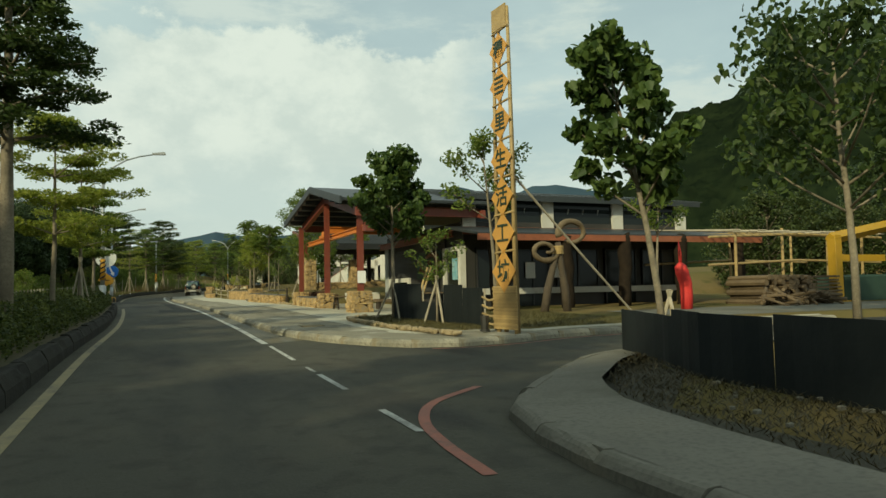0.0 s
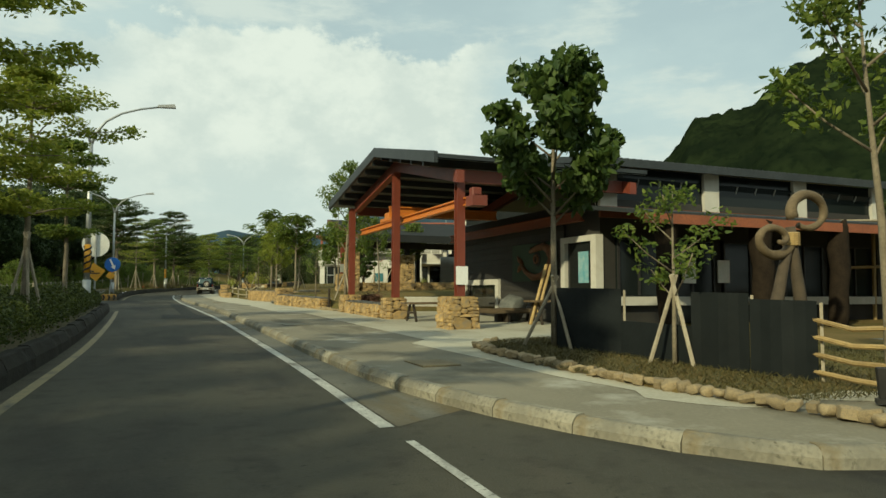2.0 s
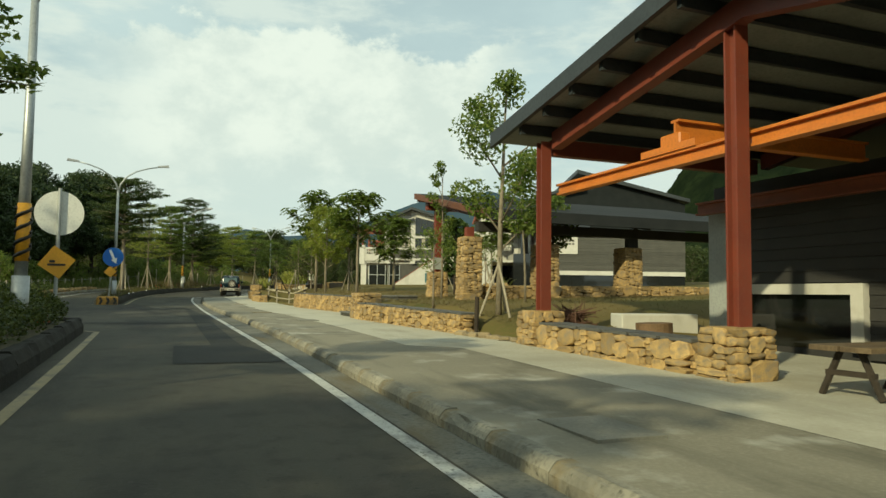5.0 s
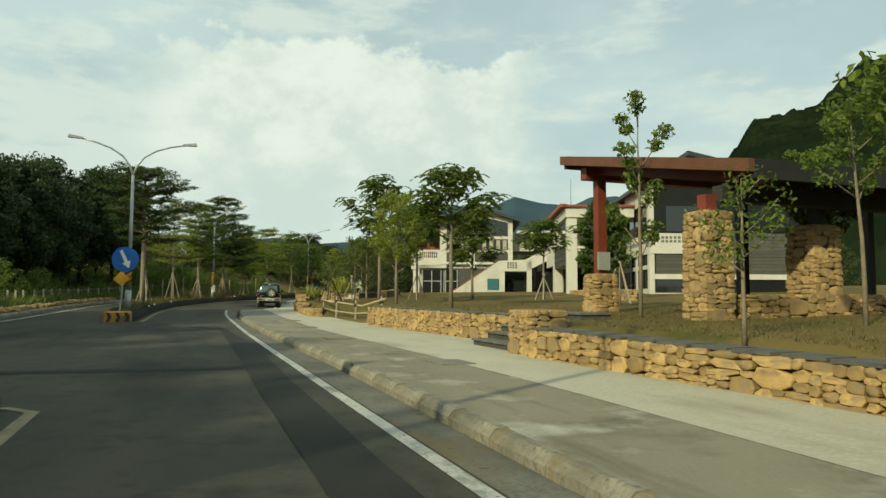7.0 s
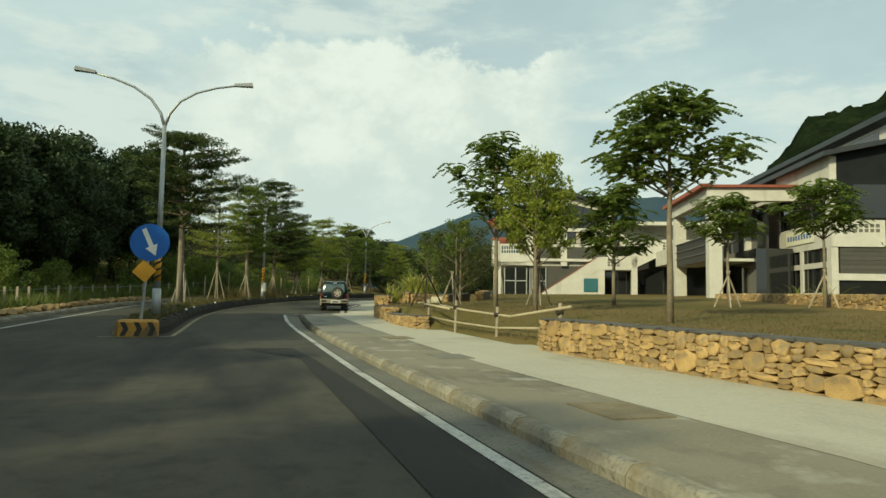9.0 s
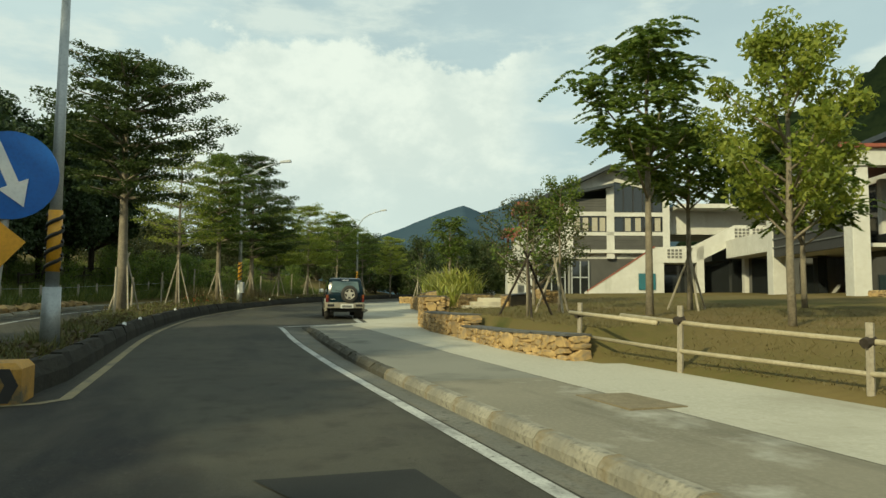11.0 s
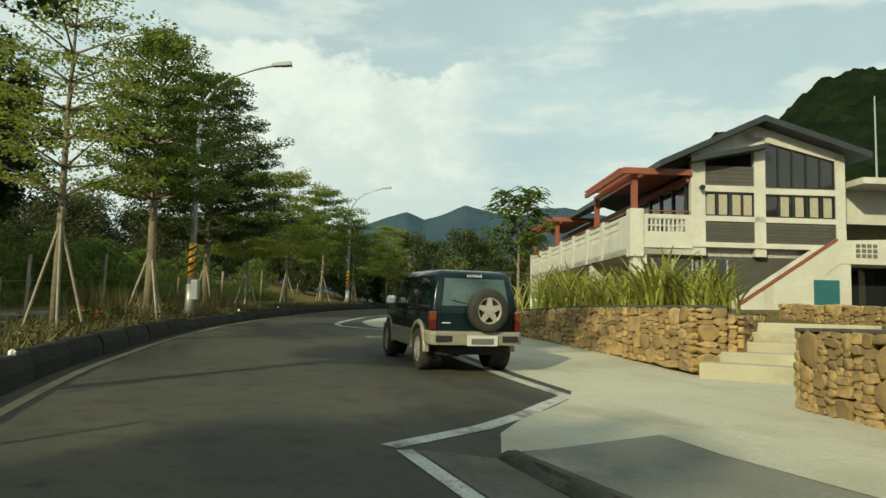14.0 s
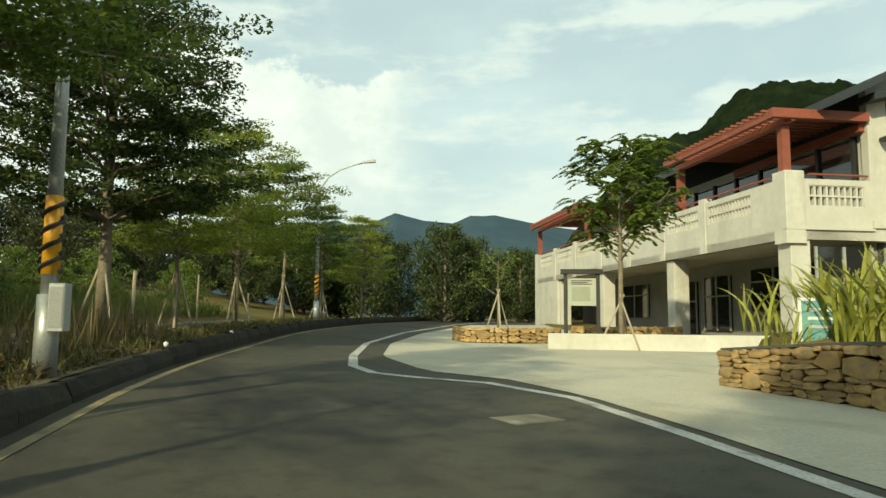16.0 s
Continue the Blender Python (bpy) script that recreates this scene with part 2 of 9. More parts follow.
DPLANK = mat("dark stained planks", (0.030, 0.029, 0.027), (0.045, 0.042, 0.037), 0.7, 2, 30, 0.2, rand=0.2)
GPLANK = mat("grey siding", (0.085, 0.082, 0.070), (0.065, 0.063, 0.055), 0.8, 2, 30, 0.2, rand=0.12)
WHITE = mat("white render", (0.58, 0.565, 0.51), (0.49, 0.475, 0.425), 0.85, 1.2, 6, 0.08, c3=(0.50, 0.48, 0.42))
worn(WHITE, (0.36, 0.345, 0.285), 1.4, 0.56, 0.80, (1.0, 1.0, 0.3))
GREY = mat("grey painted concrete", (0.36, 0.38, 0.36), (0.30, 0.31, 0.30), 0.8, 2, 20, 0.1)
BLACKF = mat("dark window frame", (0.02, 0.02, 0.02), (0.03, 0.03, 0.03), 0.5, 5, 30, 0)
PERG = mat("rust red pergola", (0.2875, 0.0775, 0.0420), (0.2185, 0.0625, 0.0360), 0.6, 3, 25, 0.1)
BARK = mat("pale bark", (0.26, 0.22, 0.155), (0.16, 0.135, 0.095), 0.9, 6, 30, 0.6)
DBARK = mat("dark log", (0.022, 0.017, 0.012), (0.045, 0.033, 0.022), 0.9, 5, 25, 0.7)
BAMBOO = mat("bamboo pole", (0.4420, 0.3145, 0.1360), (0.3400, 0.2380, 0.1020), 0.6, 5, 30, 0.15, rand=0.2)
STAKE = mat("weathered stake", (0.42, 0.37, 0.28), (0.30, 0.26, 0.19), 0.85, 4, 30, 0.3, rand=0.15)
SIGNWOOD = mat("ochre sign board", (0.56, 0.30, 0.07), (0.48, 0.25, 0.06), 0.6, 4, 40, 0.1)
BLACKPL = mat("black plastic sheet", (0.010, 0.013, 0.014), (0.016, 0.020, 0.021), 0.6, 2, 12, 0.25, rand=0.3, spec=0.25)
GALV = mat("galvanised steel", (0.42, 0.44, 0.44), (0.34, 0.36, 0.36), 0.45, 3, 30, 0.05, metal=0.5)
SIGNBACK = mat("pale sign back", (0.72, 0.72, 0.66), (0.62, 0.62, 0.57), 0.6, 3, 30, 0.02)
SBLUE = mat("blue sign face", (0.012, 0.13, 0.50), (0.012, 0.11, 0.44), 0.4, 3, 30, 0.0)
SWHITE = mat("white sign face", (0.80, 0.80, 0.78), (0.74, 0.74, 0.72), 0.5, 3, 30, 0.0)
SYELL = mat("yellow sign face", (0.72, 0.36, 0.025), (0.62, 0.31, 0.02), 0.5, 3, 30, 0.0)
BLACK = mat("black paint", (0.015, 0.015, 0.015), (0.03, 0.028, 0.025), 0.6, 5, 30, 0.05)
REDFAB = mat("red fabric", (0.62, 0.035, 0.03), (0.48, 0.025, 0.025), 0.7, 3, 30, 0.1)
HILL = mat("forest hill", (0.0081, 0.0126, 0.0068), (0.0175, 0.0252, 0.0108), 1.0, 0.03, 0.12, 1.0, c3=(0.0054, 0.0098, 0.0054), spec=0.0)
# the air's blue haze is mixed straight into this mountain colour
FARM = mat("far mountain, blue haze in colour", (0.041, 0.066, 0.088), (0.050, 0.078, 0.101), 1.0, 0.004, 0.02, 0.0, spec=0.0)
LEAF_D = leaf_mat("dark leaf", (0.030, 0.056, 0.014), (0.080, 0.115, 0.026))
LEAF_M = leaf_mat("mid leaf", (0.068, 0.118, 0.021), (0.215, 0.265, 0.050), 0.5)
LEAF_H = leaf_mat("hedge leaf", (0.0221, 0.0403, 0.0080), (0.1105, 0.1300, 0.0242), 0.3)
LEAF_V = leaf_mat("dense verge leaf", (0.032, 0.056, 0.013), (0.090, 0.122, 0.028), 0.42)
LEAF_Y = leaf_mat("yellow-green leaf", (0.1560, 0.2100, 0.0286), (0.3480, 0.3720, 0.0605), 0.5)
LEAF_W = leaf_mat("wood leaf", (0.0270, 0.0486, 0.0162), (0.0607, 0.0891, 0.0270), 0.25)
LEAF_C = mat("canna leaf", (0.2125, 0.2530, 0.0350), (0.3250, 0.3220, 0.0600), 0.42, 3, 20, 0.1, c3=(0.4125, 0.3680, 0.1000), rand=0.40, trans=0.35)
LEAF_R = leaf_mat("reddish leaf", (0.075, 0.060, 0.024), (0.090, 0.130, 0.032), 0.45)
GRASS = leaf_mat("grass blade", (0.075, 0.095, 0.025), (0.17, 0.15, 0.05), 0.2)
GRASS_G = leaf_mat("green field grass", (0.065, 0.105, 0.022), (0.19, 0.21, 0.05), 0.3)
CORNGR = leaf_mat("brown corner grass", (0.032, 0.029, 0.012), (0.078, 0.060, 0.026), 0.15)
ISLGR = leaf_mat("island grass blade", (0.050, 0.050, 0.018), (0.125, 0.105, 0.040), 0.2)
LITTER = leaf_mat("leaf litter", (0.050, 0.032, 0.014), (0.115, 0.092, 0.036), 0.2)
DRYGR = leaf_mat("dry grass blade", (0.10, 0.085, 0.028), (0.20, 0.155, 0.065), 0.2)


def glass_mat(name, tint, rough=0.05, spec=0.8):
    m = bpy.data.materials.new(name)
    m.use_nodes = True
    b = m.node_tree.nodes["Principled BSDF"]
    b.inputs["Base Color"].default_value = (*tint, 1)
    b.inputs["Roughness"].default_value = rough
    b.inputs["Specular IOR Level"].default_value = spec
    return m


GLASS = glass_mat("dark window glass", (0.018, 0.02, 0.02))
GLASSD = glass_mat("dull dusty glass", (0.012, 0.016, 0.016), 0.15, 0.22)
GLASSR = glass_mat("tinted car glass", (0.010, 0.018, 0.019), 0.03)


# ---------------- mesh helpers ----------------
class Shape:
    """Collects vertices and faces of one mesh."""

    def __init__(self):
        self.v, self.f = [], []

    def add(self, verts, faces):
        k = len(self.v)
        self.v.extend(tuple(p) for p in verts)
        self.f.extend(tuple(i + k for i in q) for q in faces)
        return self

    def box(self, x0, y0, z0, x1, y1, z1, m=None, b=0.0):
        """A box; b bevels its upright and top edges by a small chamfer."""
        if b <= 0:
            p = [(x0, y0, z0), (x1, y0, z0), (x1, y1, z0), (x0, y1, z0), (x0, y0, z1), (x1, y0, z1), (x1, y1, z1), (x0, y1, z1)]
            f = [(3, 2, 1, 0), (4, 5, 6, 7), (0, 1, 5, 4), (1, 2, 6, 5), (2, 3, 7, 6), (3, 0, 4, 7)]
        else:
            ring = lambda a, z: [(x0 + a, y0, z), (x1 - a, y0, z), (x1, y0 + a, z), (x1, y1 - a, z), (x1 - a, y1, z), (x0 + a, y1, z), (x0, y1 - a, z), (x0, y0 + a, z)]
            top = [(x0 + b, y0 + b, z1), (x1 - b, y0 + b, z1), (x1 - b, y1 - b, z1), (x0 + b, y1 - b, z1)]
            p = ring(b, z0) + ring(b, z1 - b) + top
            f = [tuple(range(7, -1, -1))] + [(i, (i + 1) % 8, 8 + (i + 1) % 8, 8 + i) for i in range(8)]
            f += [(16, 17, 18, 19), (8, 9, 17, 16), (10, 11, 18, 17), (12, 13, 19, 18), (14, 15, 16, 19), (9, 10, 17), (11, 12, 18), (13, 14, 19), (15, 8, 16)]
        if m is not None:
            p = [m @ Vector(q) for q in p]
        return self.add(p, f)

    def tube(self, pts, r, n=8, cap=True):
        """A round bar along points; r is a radius or one for each point."""
        pts = [Vector(p) for p in pts]
        rs = [r] * len(pts) if isinstance(r, (int, float)) else r
        k = len(self.v)
        ref = Vector((0.31, 0.95, 0.05)).normalized()
        for i, p in enumerate(pts):
            d = (pts[min(i + 1, len(pts) - 1)] - pts[max(i - 1, 0)]).normalized()
            a = d.cross(ref)
            if a.length < 0.1:
                a = d.cross(Vector((1, 0, 0)))
            a.normalize()
            c = d.cross(a)
            for j in range(n):
                t = 2 * math.pi * j / n
                self.v.append(tuple(p + rs[i] * (math.cos(t) * a + math.sin(t) * c)))
        for i in range(len(pts) - 1):
            for j in range(n):
                self.f.append((k + i * n + j, k + i * n + (j + 1) % n, k + (i + 1) * n + (j + 1) % n, k + (i + 1) * n + j))
        if cap:
            self.f.append(tuple(k + j for j in range(n - 1, -1, -1)))
            self.f.append(tuple(k + (len(pts) - 1) * n + j for j in range(n)))
        return self

    def prism(self, poly, a, b, m=None):
        """A polygon of (s, z) drawn out along the local x from a to b: vertices (x, s, z)."""
        n = len(poly)
        p = [(a, s, z) for s, z in poly] + [(b, s, z) for s, z in poly]
        if m is not None:
            p = [m @ Vector(q) for q in p]
        f = [tuple(range(n)), tuple(range(2 * n - 1, n - 1, -1))] + [(i, i + n, (i + 1) % n + n, (i + 1) % n) for i in range(n)]
        return self.add(p, f)

    def mesh(self, name, material, smooth=False):
        me = bpy.data.meshes.new(name)
        me.from_pydata(self.v, [], self.f)
        bm = bmesh.new()
        bm.from_mesh(me)
        bmesh.ops.recalc_face_normals(bm, faces=bm.faces)
        bm.to_mesh(me)
        bm.free()
        if material:
            me.materials.append(material)
        if smooth:
            me.polygons.foreach_set("use_smooth", [True] * len(me.polygons))
        return me


def raw_mesh(name, v, f, material, smooth=False):
    me = bpy.data.meshes.new(name)
    me.from_pydata(v, [], f)
    if material:
        me.materials.append(material)
    if smooth:
        me.polygons.foreach_set("use_smooth", [True] * len(me.polygons))
    return me


def thing(name, label, category, at=None, group="", kind=""):
    """An Empty at the base of a thing."""
    ob = new(name)
    ob.empty_display_size = 0.2
    if at is not None:
        ob.matrix_basis = at if isinstance(at, Matrix) else Matrix.Translation(at)
    return tagged(ob, label, category, group, kind)


def solid(name, shape, material, label, category, group="", kind="", smooth=False):
    return tagged(new(name, shape.mesh(name, material, smooth)), label, category, group, kind)


def part(name, shape, material, parent, label="", smooth=False):
    me = shape if isinstance(shape, bpy.types.Mesh) else shape.mesh(name, material, smooth)
    ob = new(name, me)
    ob.parent = parent
    return tagged(ob, label)


# ---------------- the lie of the land ----------------
KY = [-400, -10, 0, 10, 20, 30, 40, 50, 60, 70, 80, 90, 100, 110, 130, 400]
KZ = [-2.0, -0.12, 0.0, 0.12, 0.28, 0.45, 0.57, 0.62, 0.74, 0.96, 1.22, 1.48, 1.74, 1.98, 2.3, 4.0]


def gz(y):
    return float(np.interp(y, KY, KZ))


def along(poly, step=1.0):
    """Points on a polyline, about step apart."""
    out = []
    for (x0, y0), (x1, y1) in zip(poly[:-1], poly[1:]):
        n = max(1, int(math.hypot(x1 - x0, y1 - y0) / step))
        out += [(x0 + (x1 - x0) * i / n, y0 + (y1 - y0) * i / n) for i in range(n)]
    return out + [poly[-1]]


def smooth_line(poly, step=0.6):
    """A rounded line through the points."""
    p = [Vector(q) for q in poly]
    p = [2 * p[0] - p[1]] + p + [2 * p[-1] - p[-2]]
    out = []
    for i in range(1, len(p) - 2):
        n = max(2, int((p[i + 1] - p[i]).length / step))
        for k in range(n):
            t = k / n
            out.append(tuple(0.5 * ((2 * p[i]) + (p[i + 1] - p[i - 1]) * t + (2 * p[i - 1] - 5 * p[i] + 4 * p[i + 1] - p[i + 2]) * t * t
                                    + (3 * p[i] - p[i - 1] - 3 * p[i + 1] + p[i + 2]) * t ** 3)))
    return out + [tuple(poly[-1])]


def offset(line, d):
    """The line moved by d to its right."""
    out = []
    for i, p in enumerate(line):
        a, b = Vector(line[max(i - 1, 0)]), Vector(line[min(i + 1, len(line) - 1)])
        t = (b - a).normalized()
        out.append((p[0] + t.y * d, p[1] - t.x * d))
    return out


def run_down(x, y):
    """How far the kerbside sinks towards the parking bay."""
    return float(np.interp(y, [66.2, 69.6], [0.0, 0.105])) * max(0.0, min(1.0, (4.2 - x) / 2.0))


def strip(left, right, dz0, dz1=None, nacross=1, sink=None):
    """A sheet between two lines with the same number of points, dz above the road's level."""
    s = Shape()
    dz1 = dz0 if dz1 is None else dz1
    n = nacross + 1
    for a, b in zip(left, right):
        for j in range(n):
            t = j / nacross
            x, y = a[0] + (b[0] - a[0]) * t, a[1] + (b[1] - a[1]) * t
            s.v.append((x, y, gz(y) + dz0 + (dz1 - dz0) * t - (sink(x, y) if sink else 0.0)))
    for i in range(len(left) - 1):
        for j in range(nacross):
            k = i * n + j
            s.f.append((k, k + 1, k + n + 1, k + n))
    return s


def resample(line, n):
    d = np.r_[0, np.cumsum([math.hypot(b[0] - a[0], b[1] - a[1]) for a, b in zip(line[:-1], line[1:])])]
    t = np.linspace(0, d[-1], n)
    return list(zip(np.interp(t, d, [p[0] for p in line]), np.interp(t, d, [p[1] for p in line])))


# lines of the plan
YELLOW_A = smooth_line([(-1.0, -12), (-0.98, 6), (-0.95, 13), (-0.76, 21), (-0.85, 29), (-1.08, 36.6)])
YELLOW_B = smooth_line([(-1.85, 57.2), (-1.86, 61), (-1.84, 65), (-1.72, 68), (-1.48, 71), (-1.05, 74.5), (-0.55, 77), (0.1, 79.8), (0.85, 82.4), (2.0, 85.9), (4.2, 91), (9.7, 101.6), (17, 111), (30, 124)])
WHITE_L = smooth_line([(2.05, 13.5), (2.1, 18), (2.06, 24), (1.95, 31), (1.68, 40), (1.5, 49), (1.36, 58), (1.31, 62), (1.32, 65), (1.40, 67.5), (1.47, 69.7)])
BAY = [(1.47, 69.7), (2.5, 70.2), (3.2, 70.7), (4.4, 71.75), (4.6, 73.5), (4.95, 75.7), (5.5, 78.3), (6.1, 80.2), (6.75, 82.6), (6.6, 84.4), (5.95, 85.4), (5.6, 86.2), (5.75, 87.4), (6.6, 89.5), (8.6, 93.5), (12.4, 99.1), (20, 108.3), (33, 121)]
KERB_R = smooth_line([(16, 12.3), (11, 12.1), (8.8, 11.95), (7.6, 11.8), (6.4, 11.35), (5.3, 11.1), (4.5, 11.2), (3.9, 11.7), (3.35, 12.7), (2.92, 14), (2.66, 15.7), (2.56, 18), (2.5, 22), (2.42, 28), (2.36, 34), (2.2, 40), (2.02, 45), (1.88, 50), (1.74, 56), (1.70, 60), (1.78, 64), (1.92, 67), (2.0, 69.3)])
WALL_X = [(6, 7.5), (12.2, 5.2), (13.5, 4.7), (15, 4.5), (17, 4.65), (18.5, 5.2), (19.6, 7.0), (20, 11.0), (30.4, 11.0), (30.9, 6.3), (33.2, 5.95), (39.4, 5.4), (40, 5.7), (42.5, 6.4), (45.3, 6.05), (51.2, 5.4), (59, 4.75), (62.4, 4.9), (66.3, 5.0), (67.5, 5.3), (68.6, 5.65), (69.9, 6.3), (72.5, 11.0), (73.4, 7.7), (78, 8.6), (82, 9.1), (83.5, 11), (86, 15.8), (100, 20), (115, 30)]


def lawn_edge(y):
    return float(np.interp(y, [p[0] for p in WALL_X], [p[1] for p in WALL_X]))


def land(x, y):
    """Height of the ground sheet."""
    z = gz(y)
    if y < -14:
        return z - 0.1 + (0.3 if abs(x) > 12 else 0)
    right = lawn_edge(y) if 12.6 < y < 116 else 1e9
    if x > right:
        if y < 20:
            return z + 0.17
        d = min(1.0, (x - right) / 0.35)
        h = 0.62 + 0.03 * (x - 5.5)
        if y > 72.5:
            h = 0.70 + 0.018 * (x - 5.5)
        if y > 82.8:
            h = 0.16
        if 19.5 < y < 31.2:
            h = 0.15
        if 51.4 < y < 58.5:
            d = min(1.0, (x - right) / 2.6)
        if 30.6 < y < 35.5:
            q = min(1.0, (y - 30.6) / 4.0)
            h = 0.15 + (h - 0.15) * q
        su, sv = (x - 7.1) * 0.83 + (y - 72.55) * 0.56, (x - 7.1) * 0.56 - (y - 72.55) * 0.83
        if -0.5 < sv < 4.2 and -3.0 < su < 2.9:      # cut for the forecourt steps
            return z + 0.14 + max(-0.3, min(h - 0.14, 0.28 * su - 0.3))
        return z + 0.14 + (h - 0.14) * d
    if y <= 10.2 and x > 2.6:
        edge = max(2.75 + 0.25, 2.6 + max(0.0, y - 4.2) * 0.78)
        if x > edge + 1.2 and y < 8.3 + (x - 6) * 0.05:
            return z + 0.13
    edge = float(np.interp(y, [-12, 30, 55, 70, 80, 90, 102, 112, 130, 400], [-7.8, -7.8, -7.5, -7.1, -6.2, -3.2, 2.8, 9.8, 21, 60]))
    if x < edge:
        far = edge - x
        return z + 0.12 + (min(2.0, far * 0.03) if y < 84 else min(3.0, far * (0.03 + min(0.14, (y - 84) * 0.014))))
    return z - 0.25


xs = np.r_[-1500, -900, -500, -300, -200, -140, -100, -70, -50, -40, -32, -26, -22, np.arange(-19, 32, 0.45), 34, 37, 40, 45, 50, 58, 70, 85, 105, 140, 200, 300, 500, 900, 1500]
ys = np.r_[-300, -150, -80, -50, -30, -20, np.arange(-14, 118, 0.45), 120, 124, 130, 138, 148, 160, 180, 210, 260, 330, 450, 700, 1100, 1600, 2200]
gv = [(x, y, land(x, y)) for y in ys for x in xs]
nx = len(xs)
gf = [(j * nx + i, j * nx + i + 1, (j + 1) * nx + i + 1, (j + 1) * nx + i) for j in range(len(ys) - 1) for i in range(nx - 1)]
ground = tagged(new("ground", raw_mesh("ground", gv, gf, GROUND, True)), "grassy earth ground with dry patches", "ground", kind="structure")

# asphalt
rx = np.r_[np.arange(-9.5, 34, 1.5)]
ry = np.r_[np.arange(-14, 125, 1.0)]
rv = [(x, y, gz(y)) for y in ry for x in rx]
nr = len(rx)
rf = [(j * nr + i, j * nr + i + 1, (j + 1) * nr + i + 1, (j + 1) * nr + i) for j in range(len(ry) - 1) for i in range(nr - 1)]
tagged(new("road", raw_mesh("road", rv, rf, ASPHALT, True)), "worn grey asphalt road", "road", kind="structure")


def marking(name, line, w, material, label, dz=0.006):
    solid(name, strip(offset(line, -w / 2), offset(line, w / 2), dz), material, label, "road marking", kind="structure")


marking("yellow_line", YELLOW_A + [(-1.35, 36.9), (-2.2, 36.7)], 0.12, YPAINT, "faded yellow edge line beside the median kerb")
marking("yellow_line", [(-3.5, 57.0), (-2.6, 56.75), (-2.05, 56.95)] + YELLOW_B, 0.12, YPAINT, "faded yellow edge line round the traffic island")
marking("white_line", WHITE_L, 0.125, WPAINT, "worn white edge line beside the gutter")
marking("white_line", offset(along(BAY, 0.7), -0.16), 0.18, WPAINT, "worn white line round the parking bay")
for ya, yb in ((5.0, 6.0), (7.3, 8.7), (10.5, 13.0)):
    marking("white_dash", [(1.91 + 0.019 * (ya - 5), ya), (1.91 + 0.019 * (yb - 5), yb)], 0.07, WPAINT, "broken white line across the junction mouth")
marking("white_dash", [(1.985, 8.95), (2.0, 9.55)], 0.05, WPAINT, "faint short dash of the broken line")
marking("red_line", smooth_line([(1.85, 3.7), (1.93, 4.6), (2.1, 5.4), (2.5, 6.15), (3.3, 6.85)], 0.2), 0.095, RPAINT, "worn red no-parking line")
solid("asphalt_patch", strip([(float(np.interp(y, [32, 34, 38, 45, 51.5, 52.5, 54], [1.06, 1.03, 0.95, 0.9, 0.8, 0.2, -0.4])), y) for y in np.arange(33.0, 54, 0.5)], [(float(np.interp(y, [32, 34, 36, 38, 45, 51, 54], [1.58, 1.5, 1.47, 1.42, 1.36, 1.05, 0.75])), y) for y in np.arange(33.0, 54, 0.5)], 0.008), PATCH, "dark repaired strip of asphalt", "asphalt patch", kind="structure")
solid("asphalt_patch", strip([(0.44, y) for y in np.arange(30.2, 33.1, 0.4)], [(float(np.interp(y, [30, 31.7, 33.1], [1.9, 1.82, 1.5])), y) for y in np.arange(30.2, 33.1, 0.4)], 0.008), PATCH, "dark square of repaired asphalt", "asphalt patch", kind="structure")
solid("asphalt_patch", strip([(-2.4, y) for y in np.arange(39.85, 40.35, 0.1)], [(0.93, y - 0.05) for y in np.arange(39.85, 40.35, 0.1)], 0.006, 0.006, 6), PATCH, "dark repaired strip of asphalt across the lane", "asphalt patch", kind="structure")

# ---------------- pavements, kerbs, median ----------------
PAVE = [p for p in KERB_R if p[1] > 11.0]
pr = [(5.3, 13.9) if p[0] < 6.5 and p[1] < 14.6 else (max(p[0] + 0.4, (9.5 if 19.5 < p[1] < 31 else lawn_edge(p[1]) + 0.5)) if p[1] > 13.2 else p[0] + 0.2 * (p[0] > 3), p[1] if p[1] > 13.2 else p[1] + 0.8) for p in PAVE]
pl_in = offset(PAVE, 0.15)
seam = []
for a_, b_ in zip(pl_in, pr):
    xs_ = float(np.interp(a_[1], [13, 20, 30, 36, 45, 49, 70], [4.6, 4.2, 3.95, 3.9, 3.5, 3.36, 3.36]))
    f_ = min(0.7, max(0.3, (xs_ - a_[0]) / max(0.1, b_[0] - a_[0]))) if a_[1] > 13.2 else 0.5
    seam.append((a_[0] + (b_[0] - a_[0]) * f_, a_[1] + (b_[1] - a_[1]) * f_))
ks_ = next(i for i, p in enumerate(pl_in) if p[1] > 56.5)
solid("pavement", strip(pl_in[:ks_ + 1], seam[:ks_ + 1], 0.125, 0.133, 3), CONC, "stained brownish concrete strip beside the kerb", "pavement", kind="structure")
solid("pavement", strip(pl_in[ks_:], seam[ks_:], 0.125, 0.133, 3, run_down), CONCS, "stained concrete strip beside the kerb with tree shade in its tone", "pavement", kind="structure")
solid("pavement", strip(seam, pr, 0.136, 0.15, 4, run_down), CONCP, "pale grey concrete pavement along the walls", "pavement", kind="structure")
gl = [p for p in offset(WHITE_L, 0.09)]
gr = resample([p for p in KERB_R if p[1] > 13.5], len(gl))
solid("gutter", strip(gl, gr, 0.003), GUTTER, "stained concrete gutter along the kerb", "gutter", kind="structure")
